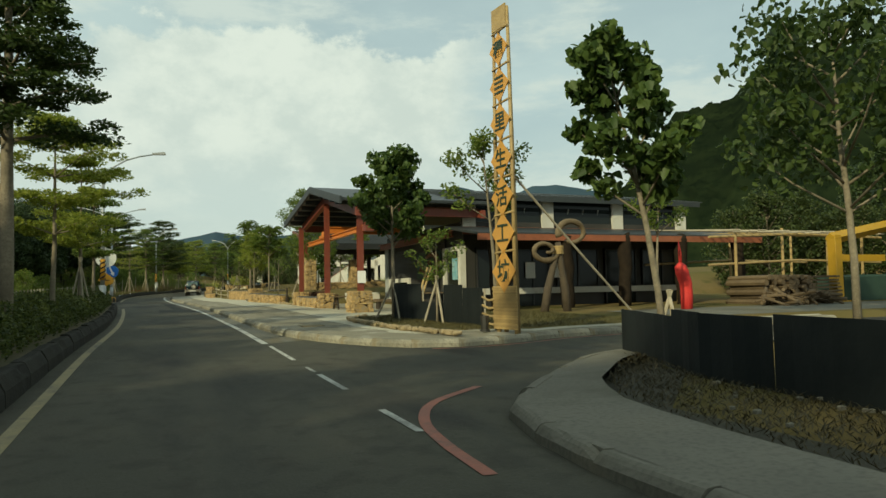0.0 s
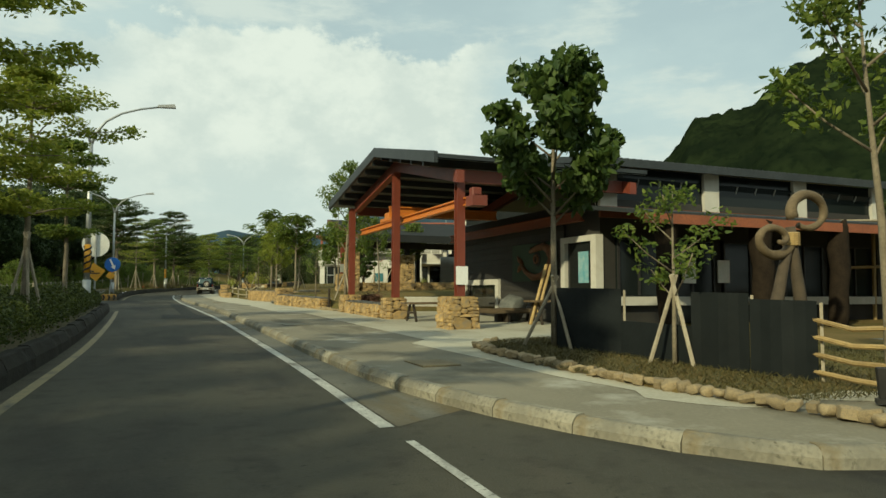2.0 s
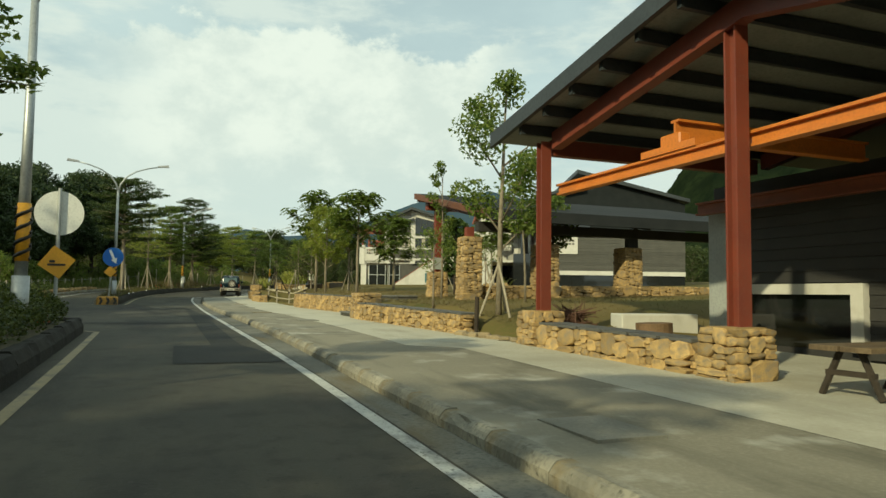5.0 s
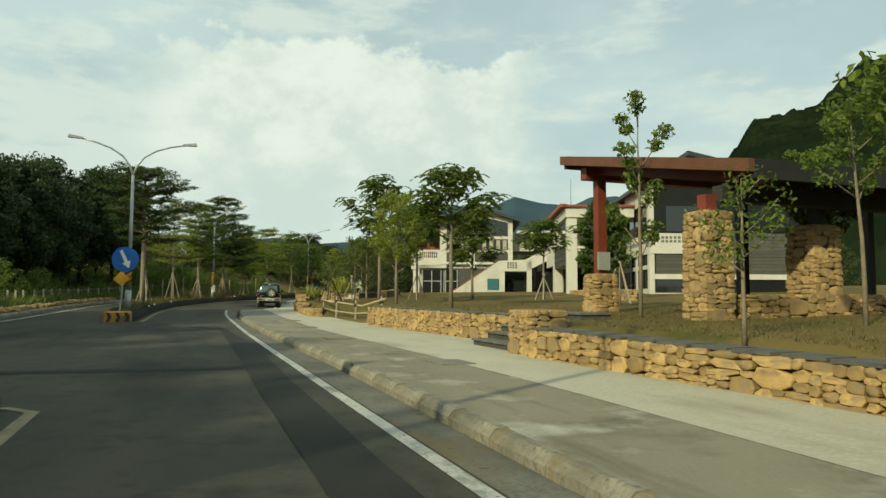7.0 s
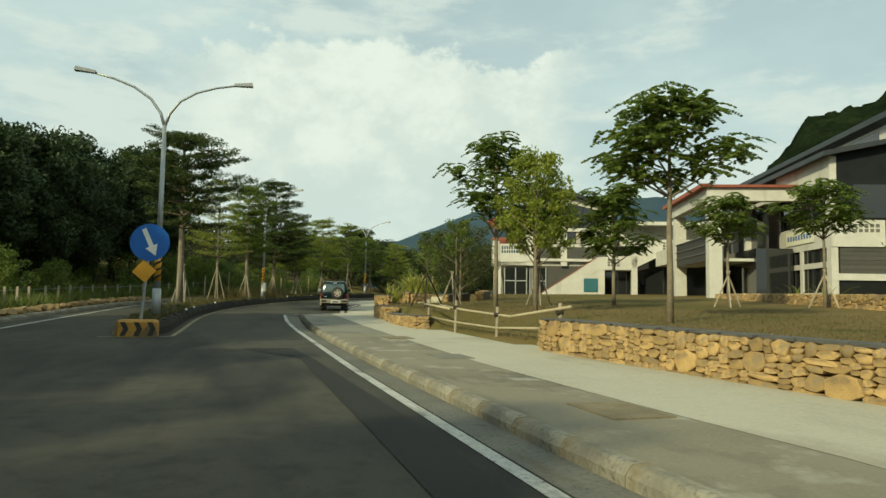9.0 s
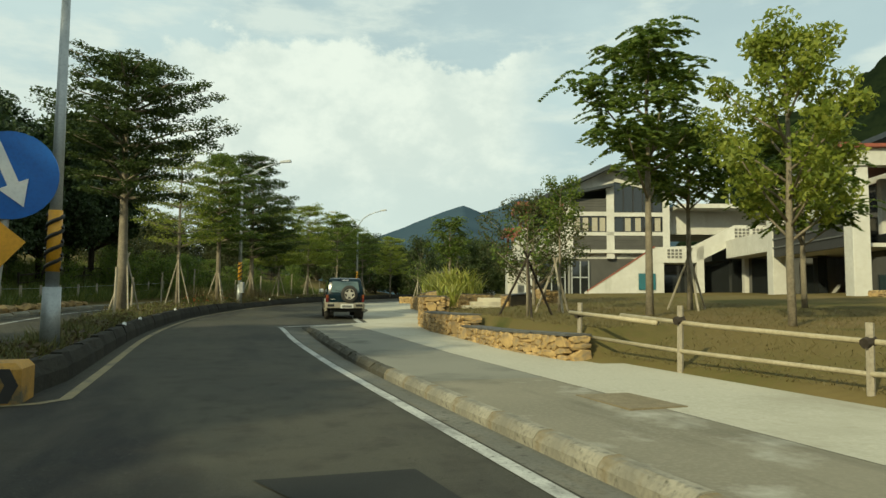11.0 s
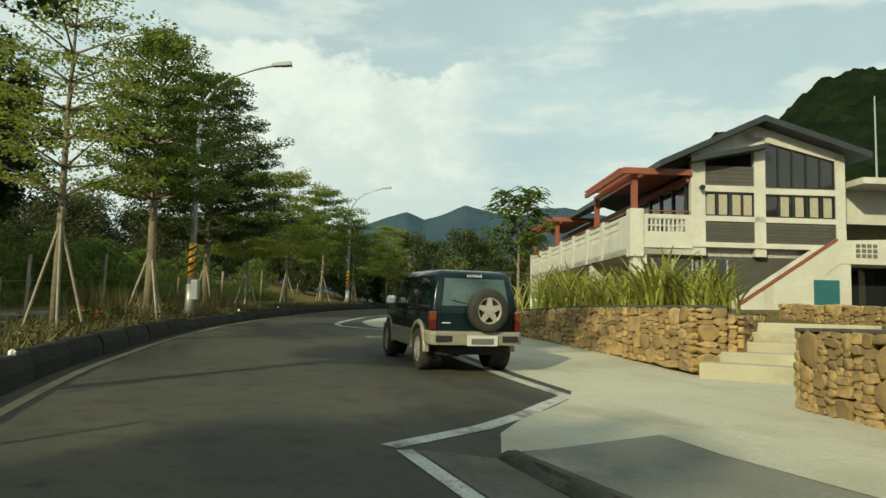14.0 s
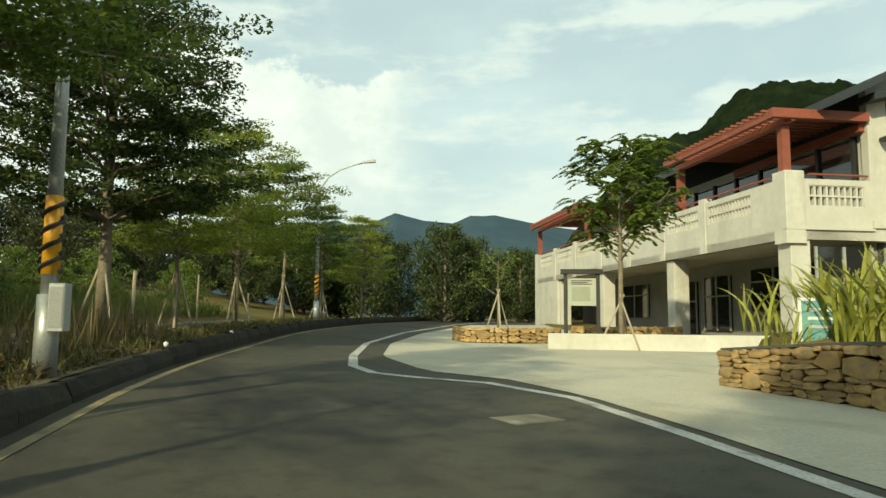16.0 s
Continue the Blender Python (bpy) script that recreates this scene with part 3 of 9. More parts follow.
# apron beyond the kerb's end: concrete, nearly flush
al = resample([(2.1, 69.4), (2.6, 70.35), (3.3, 70.85), (4.5, 71.9), (4.7, 73.5), (5.05, 75.7), (5.6, 78.3), (6.2, 80.2), (6.85, 82.6), (7.0, 84.6), (6.4, 86.2), (7.0, 89.3), (9.0, 93.2), (12.8, 98.7), (20.4, 107.8)], 60)
ar = resample([(7.0, 69.2), (12.0, 71.5), (9.0, 74.5), (9.4, 78), (10, 81), (13, 83.5), (16.2, 86.5), (19, 92), (22, 99), (26, 104)], 60)
solid("pavement", strip(al, ar, 0.009, 0.16, 8), CONCP, "pale concrete forecourt before the white building", "pavement", kind="structure")
near = smooth_line([(2.45, -12), (2.42, 2.0), (2.42, 3.6), (2.6, 4.7), (2.95, 5.5), (3.75, 6.4), (4.8, 7.45), (5.9, 8.3), (7.5, 8.6), (16, 9.0)])
nr2 = resample([(3.45, -12), (3.35, 2.5), (3.45, 3.9), (3.65, 4.9), (4.15, 5.8), (4.9, 6.6), (5.7, 7.4), (7.5, 7.9), (16, 8.2)], len(near))
solid("pavement", strip(offset(near, 0.14), nr2, 0.125, 0.16, 3), CONCD, "worn concrete pavement at the junction corner, shade in its tone", "pavement", kind="structure")


def kerb_run(name, line, w, h, length, material, label, lean=0.0, gap=0.012):
    """Kerb stones laid end to end; w to the right of the line."""
    root = thing(name, label, "kerb", (0, 0, 0), kind="structure")
    d = np.r_[0, np.cumsum([math.hypot(b[0] - a[0], b[1] - a[1]) for a, b in zip(line[:-1], line[1:])])]
    n = int(d[-1] / length)
    px_, py_ = [p[0] for p in line], [p[1] for p in line]
    rk = random.Random(int(1000 * length) + n)
    shapes = []
    for _ in range(7):
        base = Shape()
        cuts = 6
        chip = [rk.choice((0.0, 0.0, 0.012, 0.03)) * rk.random() for _ in range(cuts)]
        for c in range(cuts):
            q, e = chip[c], h * rk.uniform(0.96, 1.02)
            base.v += [(c / (cuts - 1), y_, z_) for y_, z_ in ((0, -0.15), (lean * 0.2 + q * 0.5, e * 0.50), (0.012 + lean + q, e * 0.80 - q * 0.6), (0.035 + lean + q, e * 0.95 - q), (0.07 + lean, e), (w - 0.01, e), (w, e - 0.02), (w, -0.15))]
        base.f += [(8 * c + j, 8 * c + (j + 1) % 8, 8 * c + 8 + (j + 1) % 8, 8 * c + 8 + j) for c in range(cuts - 1) for j in range(8)]
        base.f += [tuple(range(8)), tuple(range(8 * cuts - 1, 8 * cuts - 9, -1))]
        shapes.append(base.mesh("kerb_stone", material))
    for i in range(n):
        a, b = d[-1] * i / n, d[-1] * (i + 1) / n
        p0 = Vector((np.interp(a, d, px_), np.interp(a, d, py_)))
        p1 = Vector((np.interp(b, d, px_), np.interp(b, d, py_)))
        t = p1 - p0
        L = t.length - gap
        t.normalize()
        z0, z1 = gz(p0.y) - (run_down(p0.x, p0.y) if p0.x > 1 else 0), gz(p1.y) - (run_down(p1.x, p1.y) if p1.x > 1 else 0)
        rnd = random.uniform(-0.008, 0.008)
        m = Matrix(((t.x * L, t.y, 0, p0.x), (t.y * L, -t.x, 0, p0.y), (z1 - z0, 0, 1, z0 + rnd), (0, 0, 0, 1)))
        ob = new("kerb_stone", rk.choice(shapes))
        ob.parent = root
        ob.matrix_basis = m
    return root


kr_ = next(i for i, p in enumerate(KERB_R) if p[1] > 57.5)
kerb_run("kerb_right", KERB_R[:kr_ + 1], 0.17, 0.14, 0.85, KERB, "weathered pale concrete kerb along the pavement", 0.02)
kerb_run("kerb_right", KERB_R[kr_:], 0.17, 0.14, 0.85, KERBD, "mossy concrete kerb along the pavement, darkened for shade", 0.02)
kerb_run("kerb_corner", near, 0.17, 0.13, 0.85, CONCD, "worn concrete kerb round the junction corner, shade in its tone", 0.02)
MED_A = offset(YELLOW_A, -0.25)
MED_B = offset([(-2.02, 57.3)] + YELLOW_B[1:], -0.25)
kerb_run("median_kerb", [(p[0], p[1]) for p in MED_A][::-1], 0.22, 0.30, 1.5, DKERB, "dirty concrete kerb of the planted median, darkened with shade", 0.03)
kerb_run("median_kerb", MED_B[::-1], 0.22, 0.34, 1.5, VKERB, "dirty concrete kerb along the curve, darkened with shade", 0.03)
# far side kerbs of the median
FAR_A = [(-2.95, y) for y in np.arange(36.6, -12, -1.0)]
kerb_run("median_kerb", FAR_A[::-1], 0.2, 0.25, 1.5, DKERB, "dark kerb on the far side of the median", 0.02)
FAR_B = smooth_line([(-3.25, 57.3), (-3.4, 62), (-3.6, 68), (-3.5, 74), (-2.9, 79), (-1.2, 84.5), (1.2, 89.7), (6.5, 99.6), (14, 109.5)], 1.0)
kerb_run("median_kerb", FAR_B, 0.2, 0.25, 1.5, KERB, "pale kerb on the far side of the verge", 0.02)
EARTH = mat("planting earth", (0.10, 0.085, 0.045), (0.07, 0.075, 0.028), 0.95, 1.5, 12, 0.8, c3=(0.14, 0.10, 0.055))
fa = resample(FAR_A, 40)[::-1]
solid("median_bed", strip(resample(offset(MED_A, -0.2), 40), [(p[0] + 0.2, p[1]) for p in fa], 0.24), EARTH, "earth bed of the planted median", "earth bed", kind="structure")
fb = resample(FAR_B, 60)
solid("median_bed", strip(resample(offset(MED_B, -0.2), 60), resample(offset(FAR_B, 0.18), 60), 0.25, 0.22, 3), EARTH, "dry earth and leaf litter of the verge", "earth bed", kind="structure")
s = Shape()
s.box(-2.9, 36.45, gz(37) - 0.1, -1.38, 36.75, gz(37) + 0.3, b=0.04)
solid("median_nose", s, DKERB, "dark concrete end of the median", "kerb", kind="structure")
OPP = smooth_line([(-7.6, -12), (-7.6, 30), (-7.3, 55), (-6.9, 70), (-6.0, 80), (-3.0, 90), (3, 102), (10, 112)], 1.5)
kerb_run("kerb_far", OPP[::-1], 0.2, 0.15, 1.5, KERB, "pale kerb on the far side of the other carriageway", 0.02)
marking("white_line", offset(OPP, 0.75), 0.14, WPAINT, "white edge line of the other carriageway")
for x, y, w, l, c in ((3.55, 16.4, 0.7, 0.5, "rust"), (3.3, 24.6, 0.8, 0.55, "grey"), (3.7, 38.8, 0.75, 0.5, "grey"), (3.15, 44.6, 0.9, 0.6, "rust"), (3.2, 50.2, 0.9, 0.6, "grey"), (3.3, 54.9, 0.95, 0.6, "rust")):
    s = Shape()
    s.box(x - l / 2, y - w / 2, gz(y) + 0.1, x + l / 2, y + w / 2, gz(y) + 0.139 + 0.005 * (x - 2.5))
    solid("manhole_cover", s, mat("rusty cover", (0.24, 0.20, 0.125), (0.18, 0.15, 0.095), 0.8, 5, 30, 0.3, spec=0.2) if c == "rust" else mat("cover concrete", (0.23, 0.22, 0.185), (0.17, 0.165, 0.135), 0.9, 3, 30, 0.3, spec=0.2), "flush square service cover in the pavement", "manhole cover")
s = Shape()
s.box(4.8, 81.3, gz(81.5) - 0.05, 5.4, 81.8, gz(81.55) + 0.006)
solid("manhole_cover", s, CONC, "pale flush service cover in the asphalt", "manhole cover")


# ---------------- stones ----------------
def stone_meshes(k=30):
    out = []
    for i in range(k):
        rnd = random.Random(100 + i)
        # an uneven rounded outline with worn arrises and a slightly tilted, bulging face
        n = rnd.choice((5, 6, 6, 7, 8))
        turn = rnd.uniform(0, 1)
        rim = []
        for j in range(n):
            a = 2 * math.pi * (j + turn + rnd.uniform(-0.22, 0.22)) / n
            c, q = math.cos(a), math.sin(a)
            r = 0.5 / (abs(c) ** 5 + abs(q) ** 5) ** (1 / 5) * rnd.uniform(0.86, 1.1)
            rim.append((c * r, q * r))
        tx, tz = rnd.uniform(-0.05, 0.05), rnd.uniform(-0.06, 0.06)
        v = []
        for y, k in ((-0.5, 0.9), (-0.42, 1.0), (0.42, 1.0), (0.5, 0.9)):
            for x, z in rim:
                kk = k * (rnd.uniform(0.9, 1.1) if k < 1 else 1.0)
                v.append((x * kk, y + (tx * x + tz * z + rnd.uniform(-0.012, 0.012)) * (1 if y < 0 else -1), z * kk))
        v += [(rnd.uniform(-0.15, 0.15), -0.515, rnd.uniform(-0.15, 0.15)), (0, 0.52, 0)]
        f = [(r_ * n + j, r_ * n + (j + 1) % n, (r_ + 1) * n + (j + 1) % n, (r_ + 1) * n + j) for r_ in range(3) for j in range(n)]
        f += [(4 * n, (j + 1) % n, j) for j in range(n)] + [(4 * n + 1, 3 * n + j, 3 * n + (j + 1) % n) for j in range(n)]
        sh = Shape()
        sh.add(v, f)
        out.append(sh.mesh("stone", STONE, i % 3 == 0))
    return out


STONES = stone_meshes()


def rubble(length, height, rnd, big=1.0):
    """Stones of uneven size packed into a rectangle: (s, z, w, h)."""
    cell = 0.04
    n = max(3, int(length / cell))
    sky_ = [0.0] * n
    out = []
    for _ in range(2000):
        i = min(range(n), key=lambda k: (round(sky_[k], 3), k))
        if sky_[i] > height - 0.05:
            break
        z = sky_[i]
        j = i
        while j < n and sky_[j] <= z + 0.035:
            j += 1
        free = j - i
        w = min(free, max(3, int(rnd.choice((0.12, 0.16, 0.2, 0.26, 0.34, 0.44)) * big / cell)))
        if free - w < 3:
            w = free
        W = w * cell
        h = min(height - z, rnd.uniform(0.055, 0.12) * big if rnd.random() < 0.64 else min(0.3, W * rnd.uniform(0.45, 0.95)))
        if height - z - h < 0.06:
            h = height - z
        if w * cell > 0.05:
            out.append((i * cell + W / 2, z + h / 2, W, h))
        for k in range(i, i + w):
            sky_[k] = z + h
    return out


def stone_face(root, p0, p1, zb0, zb1, zt0, zt1, depth=0.14, seed=1, big=1.0, budget=400):
    """Stones on the face from p0 to p1 (seen from its right-hand side when walking p0 to p1), from foot to top."""
    rnd = random.Random(seed)
    a, b = Vector(p0), Vector(p1)
    t = b - a
    L = t.length
    t.normalize()
    nrm = Vector((t.y, -t.x))
    for s_, z_, w, h in rubble(L, max(zt0 - zb0, zt1 - zb1), rnd, big)[:budget]:
        f = s_ / L
        zb, zt = zb0 + (zb1 - zb0) * f, zt0 + (zt1 - zt0) * f
        k = (zt - zb) / max(zt0 - zb0, zt1 - zb1)
        c = a + t * s_ + nrm * rnd.uniform(-0.012, 0.022)
        ob = new("stone", rnd.choice(STONES))
        ob.parent = root
        ob.matrix_basis = Matrix.LocRotScale((c.x, c.y, zb + z_ * k), Euler((0, rnd.uniform(-0.07, 0.07), math.atan2(t.y, t.x) + rnd.choice((0, math.pi)))), (w * 1.06, depth * rnd.uniform(0.97, 1.12), h * k * 1.06))


def stone_wall(name, pts, foot, top, thick, label, seed, cap=True, ends=True, big=1.0):
    """A rubble wall along pts; the road side is on its left when walking the points."""
    root = thing(name, label, "stone wall", (0, 0, 0))
    core = Shape()
    capz = Shape()
    for i, (p, q) in enumerate(zip(pts[:-1], pts[1:])):
        a, b = Vector(p), Vector(q)
        t = (b - a).normalized()
        nr_ = Vector((t.y, -t.x))
        f0, f1, t0, t1 = foot[i], foot[i + 1], top[i], top[i + 1]
        ia, ib = a + nr_ * 0.03, b + nr_ * 0.03
        oa, ob_ = a + nr_ * thick, b + nr_ * thick
        core.add([(*ia, f0 - 0.3), (*ib, f1 - 0.3), (*ob_, f1 - 0.3), (*oa, f0 - 0.3), (*ia, t0 - 0.03), (*ib, t1 - 0.03), (*ob_, t1 - 0.03), (*oa, t0 - 0.03)],
                 [(3, 2, 1, 0), (4, 5, 6, 7), (0, 1, 5, 4), (1, 2, 6, 5), (2, 3, 7, 6), (3, 0, 4, 7)])
        if cap:
            n = max(1, int((b - a).length / 0.55))
            for k in range(n):
                u0, u1 = k / n, (k + 1) / n - 0.012
                j = random.Random(seed * 77 + i * 31 + k).uniform(-0.025, 0.035)
                c0, c1 = a + (b - a) * u0 - nr_ * (0.05 + j), a + (b - a) * u1 - nr_ * (0.05 + j)
                d0, d1 = a + (b - a) * u0 + nr_ * (thick + 0.03), a + (b - a) * u1 + nr_ * (thick + 0.03)
                z0, z1 = t0 + (t1 - t0) * u0, t0 + (t1 - t0) * u1
                capz.add([(*c0, z0), (*c1, z1), (*d1, z1), (*d0, z0), (*c0, z0 + 0.035), (*c1, z1 + 0.035), (*d1, z1 + 0.035), (*d0, z0 + 0.035)],
                         [(3, 2, 1, 0), (4, 5, 6, 7), (0, 1, 5, 4), (1, 2, 6, 5), (2, 3, 7, 6), (3, 0, 4, 7)])
        stone_face(root, q, p, f1 - 0.04, f0 - 0.04, t1, t0, seed=seed + i, big=big, budget=290)
    if ends:
        a, b = Vector(pts[0]), Vector(pts[1])
        t = (b - a).normalized()
        nr_ = Vector((t.y, -t.x))
        stone_face(root, tuple(a), tuple(a + nr_ * thick), foot[0] - 0.04, foot[0] - 0.04, top[0], top[0], seed=seed + 50)
        a, b = Vector(pts[-1]), Vector(pts[-2])
        t = (a - b).normalized()
        nr_ = Vector((t.y, -t.x))
        stone_face(root, tuple(a + nr_ * thick), tuple(a), foot[-1] - 0.04, foot[-1] - 0.04, top[-1], top[-1], seed=seed + 60)
    part("wall_core", core, MORTAR, root)
    if cap:
        part("slate_coping", capz, SLATE, root, "thin dark slate coping")
    return root


def stone_pillar(x, y, z0, z1, w0, w1, label, seed, root=None, rot=0.0):
    """A square rubble pier, slightly tapered."""
    root = root or thing("stone_pillar", label, "stone pillar", pose(x, y, z0, 0, 0, rot))
    h = z1 - z0
    s = Shape()
    a, b = w0 / 2 - 0.05, w1 / 2 - 0.05
    s.add([(-a, -a, 0), (a, -a, 0), (a, a, 0), (-a, a, 0), (-b, -b, h - 0.02), (b, -b, h - 0.02), (b, b, h - 0.02), (-b, b, h - 0.02)], [(3, 2, 1, 0), (4, 5, 6, 7), (0, 1, 5, 4), (1, 2, 6, 5), (2, 3, 7, 6), (3, 0, 4, 7)])
    part("wall_core", s, MORTAR, root)
    for k in range(4):
        rnd = random.Random(seed * 9 + k)
        ang = k * math.pi / 2
        t, nrm = Vector((math.cos(ang), math.sin(ang))), Vector((math.sin(ang), -math.cos(ang)))
        for s_, z_, w, hh in rubble(w0, h, rnd)[:75]:
            f = z_ / h
            hw = (w0 + (w1 - w0) * f) / 2
            c = t * ((s_ - w0 / 2) * hw / (w0 / 2)) + nrm * (hw - 0.06 + rnd.uniform(-0.015, 0.02))
            ob = new("stone", rnd.choice(STONES))
            ob.parent = root
            ob.matrix_basis = Matrix.LocRotScale((c.x, c.y, z_), Euler((0, rnd.uniform(-0.07, 0.07), ang)), (w * 1.05, 0.14, hh * 1.05))
    s = Shape()
    s.box(-b, -b, h - 0.05, b, b, h + 0.015)
    part("top_slab", s, STONE, root)
    return root


# ---------------- workshop with the open canopy ----------------
# posts on stone plinths
WS = thing("workshop_canopy", "open steel canopy with red posts and a dark sheet roof", "canopy", (0, 0, 0))
POSTS = [(6.25, 30.7), (6.38, 26.45), (6.5, 22.3)]
CZ = [gz(30.7) + 0.15, gz(26.4) + 0.15, gz(22.3) + 0.15]


def i_post(root, x, y, z0, z1, w=0.185, material=None):
    s = Shape()
    m = material or REDST
    h_ = w / 2
    o = [(-h_, -h_), (h_, -h_), (h_, 0.03 - h_), (0.025, 0.03 - h_), (0.025, h_ - 0.03), (h_, h_ - 0.03), (h_, h_), (-h_, h_), (-h_, h_ - 0.03), (-0.025, h_ - 0.03), (-0.025, 0.03 - h_), (-h_, 0.03 - h_)]
    s.add([(x + p, y + q, z0) for p, q in o] + [(x + p, y + q, z1) for p, q in o], [tuple(range(11, -1, -1)), tuple(range(12, 24))] + [(i, (i + 1) % 12, (i + 1) % 12 + 12, i + 12) for i in range(12)])
    return part("post", s, m, root, "red painted steel post")


RIDGE_Y, RIDGE_Z, NEAR_Y, NEAR_Z, FAR_Y, FAR_Z = 26.2, 5.06, 21.9, 4.13, 31.45, 4.22
RX0, RX1 = 5.72, 11.2


def roof_z(y):
    return NEAR_Z + (RIDGE_Z - NEAR_Z) * (y - NEAR_Y) / (RIDGE_Y - NEAR_Y) if y < RIDGE_Y else RIDGE_Z + (FAR_Z - RIDGE_Z) * (y - RIDGE_Y) / (FAR_Y - RIDGE_Y)


for (x, y), z in zip(POSTS, CZ):
    i_post(WS, x, y, z + 0.45, roof_z(y) - 0.3)
s = Shape()
s.prism([(NEAR_Y - 0.15, NEAR_Z - 0.02), (RIDGE_Y, RIDGE_Z), (FAR_Y + 0.15, FAR_Z - 0.03), (FAR_Y + 0.15, FAR_Z + 0.06), (RIDGE_Y, RIDGE_Z + 0.09), (NEAR_Y - 0.15, NEAR_Z + 0.07)], RX0, RX1)
part("roof", s, DROOF, WS, "dark corrugated sheet roof")
s = Shape()
s.prism([(NEAR_Y - 0.1, NEAR_Z - 0.045), (RIDGE_Y, RIDGE_Z - 0.03), (FAR_Y + 0.1, FAR_Z - 0.06), (FAR_Y + 0.1, FAR_Z - 0.05), (RIDGE_Y, RIDGE_Z - 0.015), (NEAR_Y - 0.1, NEAR_Z - 0.035)], RX0 + 0.06, RX1 - 0.02)
part("roof_lining", s, ROOFUND, WS, "pale underside of the roof sheets")
for y0, y1, z0, z1 in ((NEAR_Y - 0.18, RIDGE_Y, NEAR_Z, RIDGE_Z), (RIDGE_Y, FAR_Y + 0.18, RIDGE_Z, FAR_Z)):
    s = Shape()
    s.prism([(y0, z0 - 0.14), (y1, z1 - 0.14), (y1, z1 + 0.11), (y0, z0 + 0.11)], RX0 - 0.06, RX0 + 0.02)
    part("verge_trim", s, DROOF, WS, "dark green-grey verge trim")
for k in range(1, 12):
    y = NEAR_Y + (FAR_Y - NEAR_Y) * k / 12
    s = Shape()
    s.box(RX0 + 0.05, y - 0.04, roof_z(y) - 0.22, RX1, y + 0.04, roof_z(y) - 0.055)
    part("purlin", s, DROOF, WS)
for x in (6.35, 10.9):
    for y0, y1 in ((NEAR_Y, RIDGE_Y), (RIDGE_Y, FAR_Y - 1.0)):
        s = Shape()
        s.prism([(y0, roof_z(y0) - 0.5), (y1, roof_z(y1) - 0.5), (y1, roof_z(y1) - 0.22), (y0, roof_z(y0) - 0.22)], x - 0.09, x + 0.09)
        part("rafter", s, REDST, WS, "red steel rafter")
for y in (22.3, 30.7):
    s = Shape()
    s.box(6.4, y - 0.09, roof_z(y) - 0.52, 10.9, y + 0.09, roof_z(y) - 0.24)
    part("eave_beam", s, REDST, WS, "red steel beam")
for (x, y), z, zz, w in zip(POSTS, CZ, (1.02, 1.02, 1.12), (0.62, 0.6, 0.74)):
    stone_pillar(x - 0.05, y, z - 0.05, z + 0.55 if zz < 1.1 else z + 0.68, w, w * 0.9, "rubble stone plinth under a red steel post", int(y))
# crane rail
CR = thing("overhead_crane", "orange travelling crane beam under the canopy roof", "crane", (0, 0, 0))


def i_beam(root, name, x0, y0, x1, y1, z0, z1, w, material, label=""):
    s = Shape()
    d = Vector((x1 - x0, y1 - y0))
    L = d.length
    ang = math.atan2(d.y, d.x)
    m = pose(x0, y0, 0, 0, 0, math.degrees(ang))
    h = w / 2
    s.prism([(-h, z0), (h, z0), (h, z0 + 0.035), (0.02, z0 + 0.035), (0.02, z1 - 0.035), (h, z1 - 0.035), (h, z1), (-h, z1), (-h, z1 - 0.035), (-0.02, z1 - 0.035), (-0.02, z0 + 0.035), (-h, z0 + 0.035)], 0, L, m)
    return part(name, s, material, root, label)


i_beam(CR, "rail", 6.62, 21.6, 6.62, 30.8, 3.16, 3.35, 0.15, ORANGE, "orange steel rail")
i_beam(CR, "rail", 10.15, 23.0, 10.15, 31.4, 3.05, 3.3, 0.16, mat("brown rail", (0.26, 0.07, 0.03), (0.2, 0.06, 0.03), 0.5, 3, 30, 0.05), "brown steel rail on the wall")
s = Shape()
s.box(6.52, 27.3, 3.353, 6.72, 28.4, 3.45)
s.box(6.53, 27.6, 3.45, 6.71, 28.0, 3.6, b=0.02)
part("end_truck", s, ORANGE, CR, "orange end truck")
i_beam(CR, "bridge", 6.62, 27.8, 10.15, 27.8, 3.52, 3.8, 0.16, ORANGE, "orange bridge beam")
s = Shape()
s.box(6.45, 21.5, 3.1, 6.8, 21.85, 3.32)
s.box(6.5, 21.6, 3.32, 6.72, 21.8, 3.5, b=0.02)
part("stop", s, REDST, CR)

# building body
WB = thing("workshop", "low dark timber-clad workshop with a clerestory roof", "building", (0, 0, 0))
BX0, BX1, BY0, BY1 = 10.4, 20.7, 22.6, 31.3
fl = gz(26) + 0.12


def plank_wall(root, x0, y0, x1, y1, z0, z1, material, ph=0.2, thick=0.03, name="plank", holes=()):
    """Lapped horizontal boards from (x0, y0) to (x1, y1), facing the right-hand side of that way; holes are (s0, s1, z0, z1)."""
    d = Vector((x1 - x0, y1 - y0))
    L = d.length
    m = pose(x0, y0, 0, 0, 0, math.degrees(math.atan2(d.y, d.x)))
    n = max(1, round((z1 - z0) / ph))
    for k in range(n):
        a, b = z0 + (z1 - z0) * k / n, z0 + (z1 - z0) * (k + 1) / n
        runs = [(0.0, L)]
        for h0, h1, ha, hb in holes:
            if a < hb - 0.02 and b > ha + 0.02:
                runs = [r for p, q in runs for r in ((p, min(q, h0)), (max(p, h1), q)) if r[1] - r[0] > 0.05]
        for p, q in runs:
            s = Shape()
            s.prism([(-thick, a), (-thick * 0.35, b - 0.004), (0.03, b - 0.004), (0.03, a)], p, q, m)
            part(name, s, material, root)


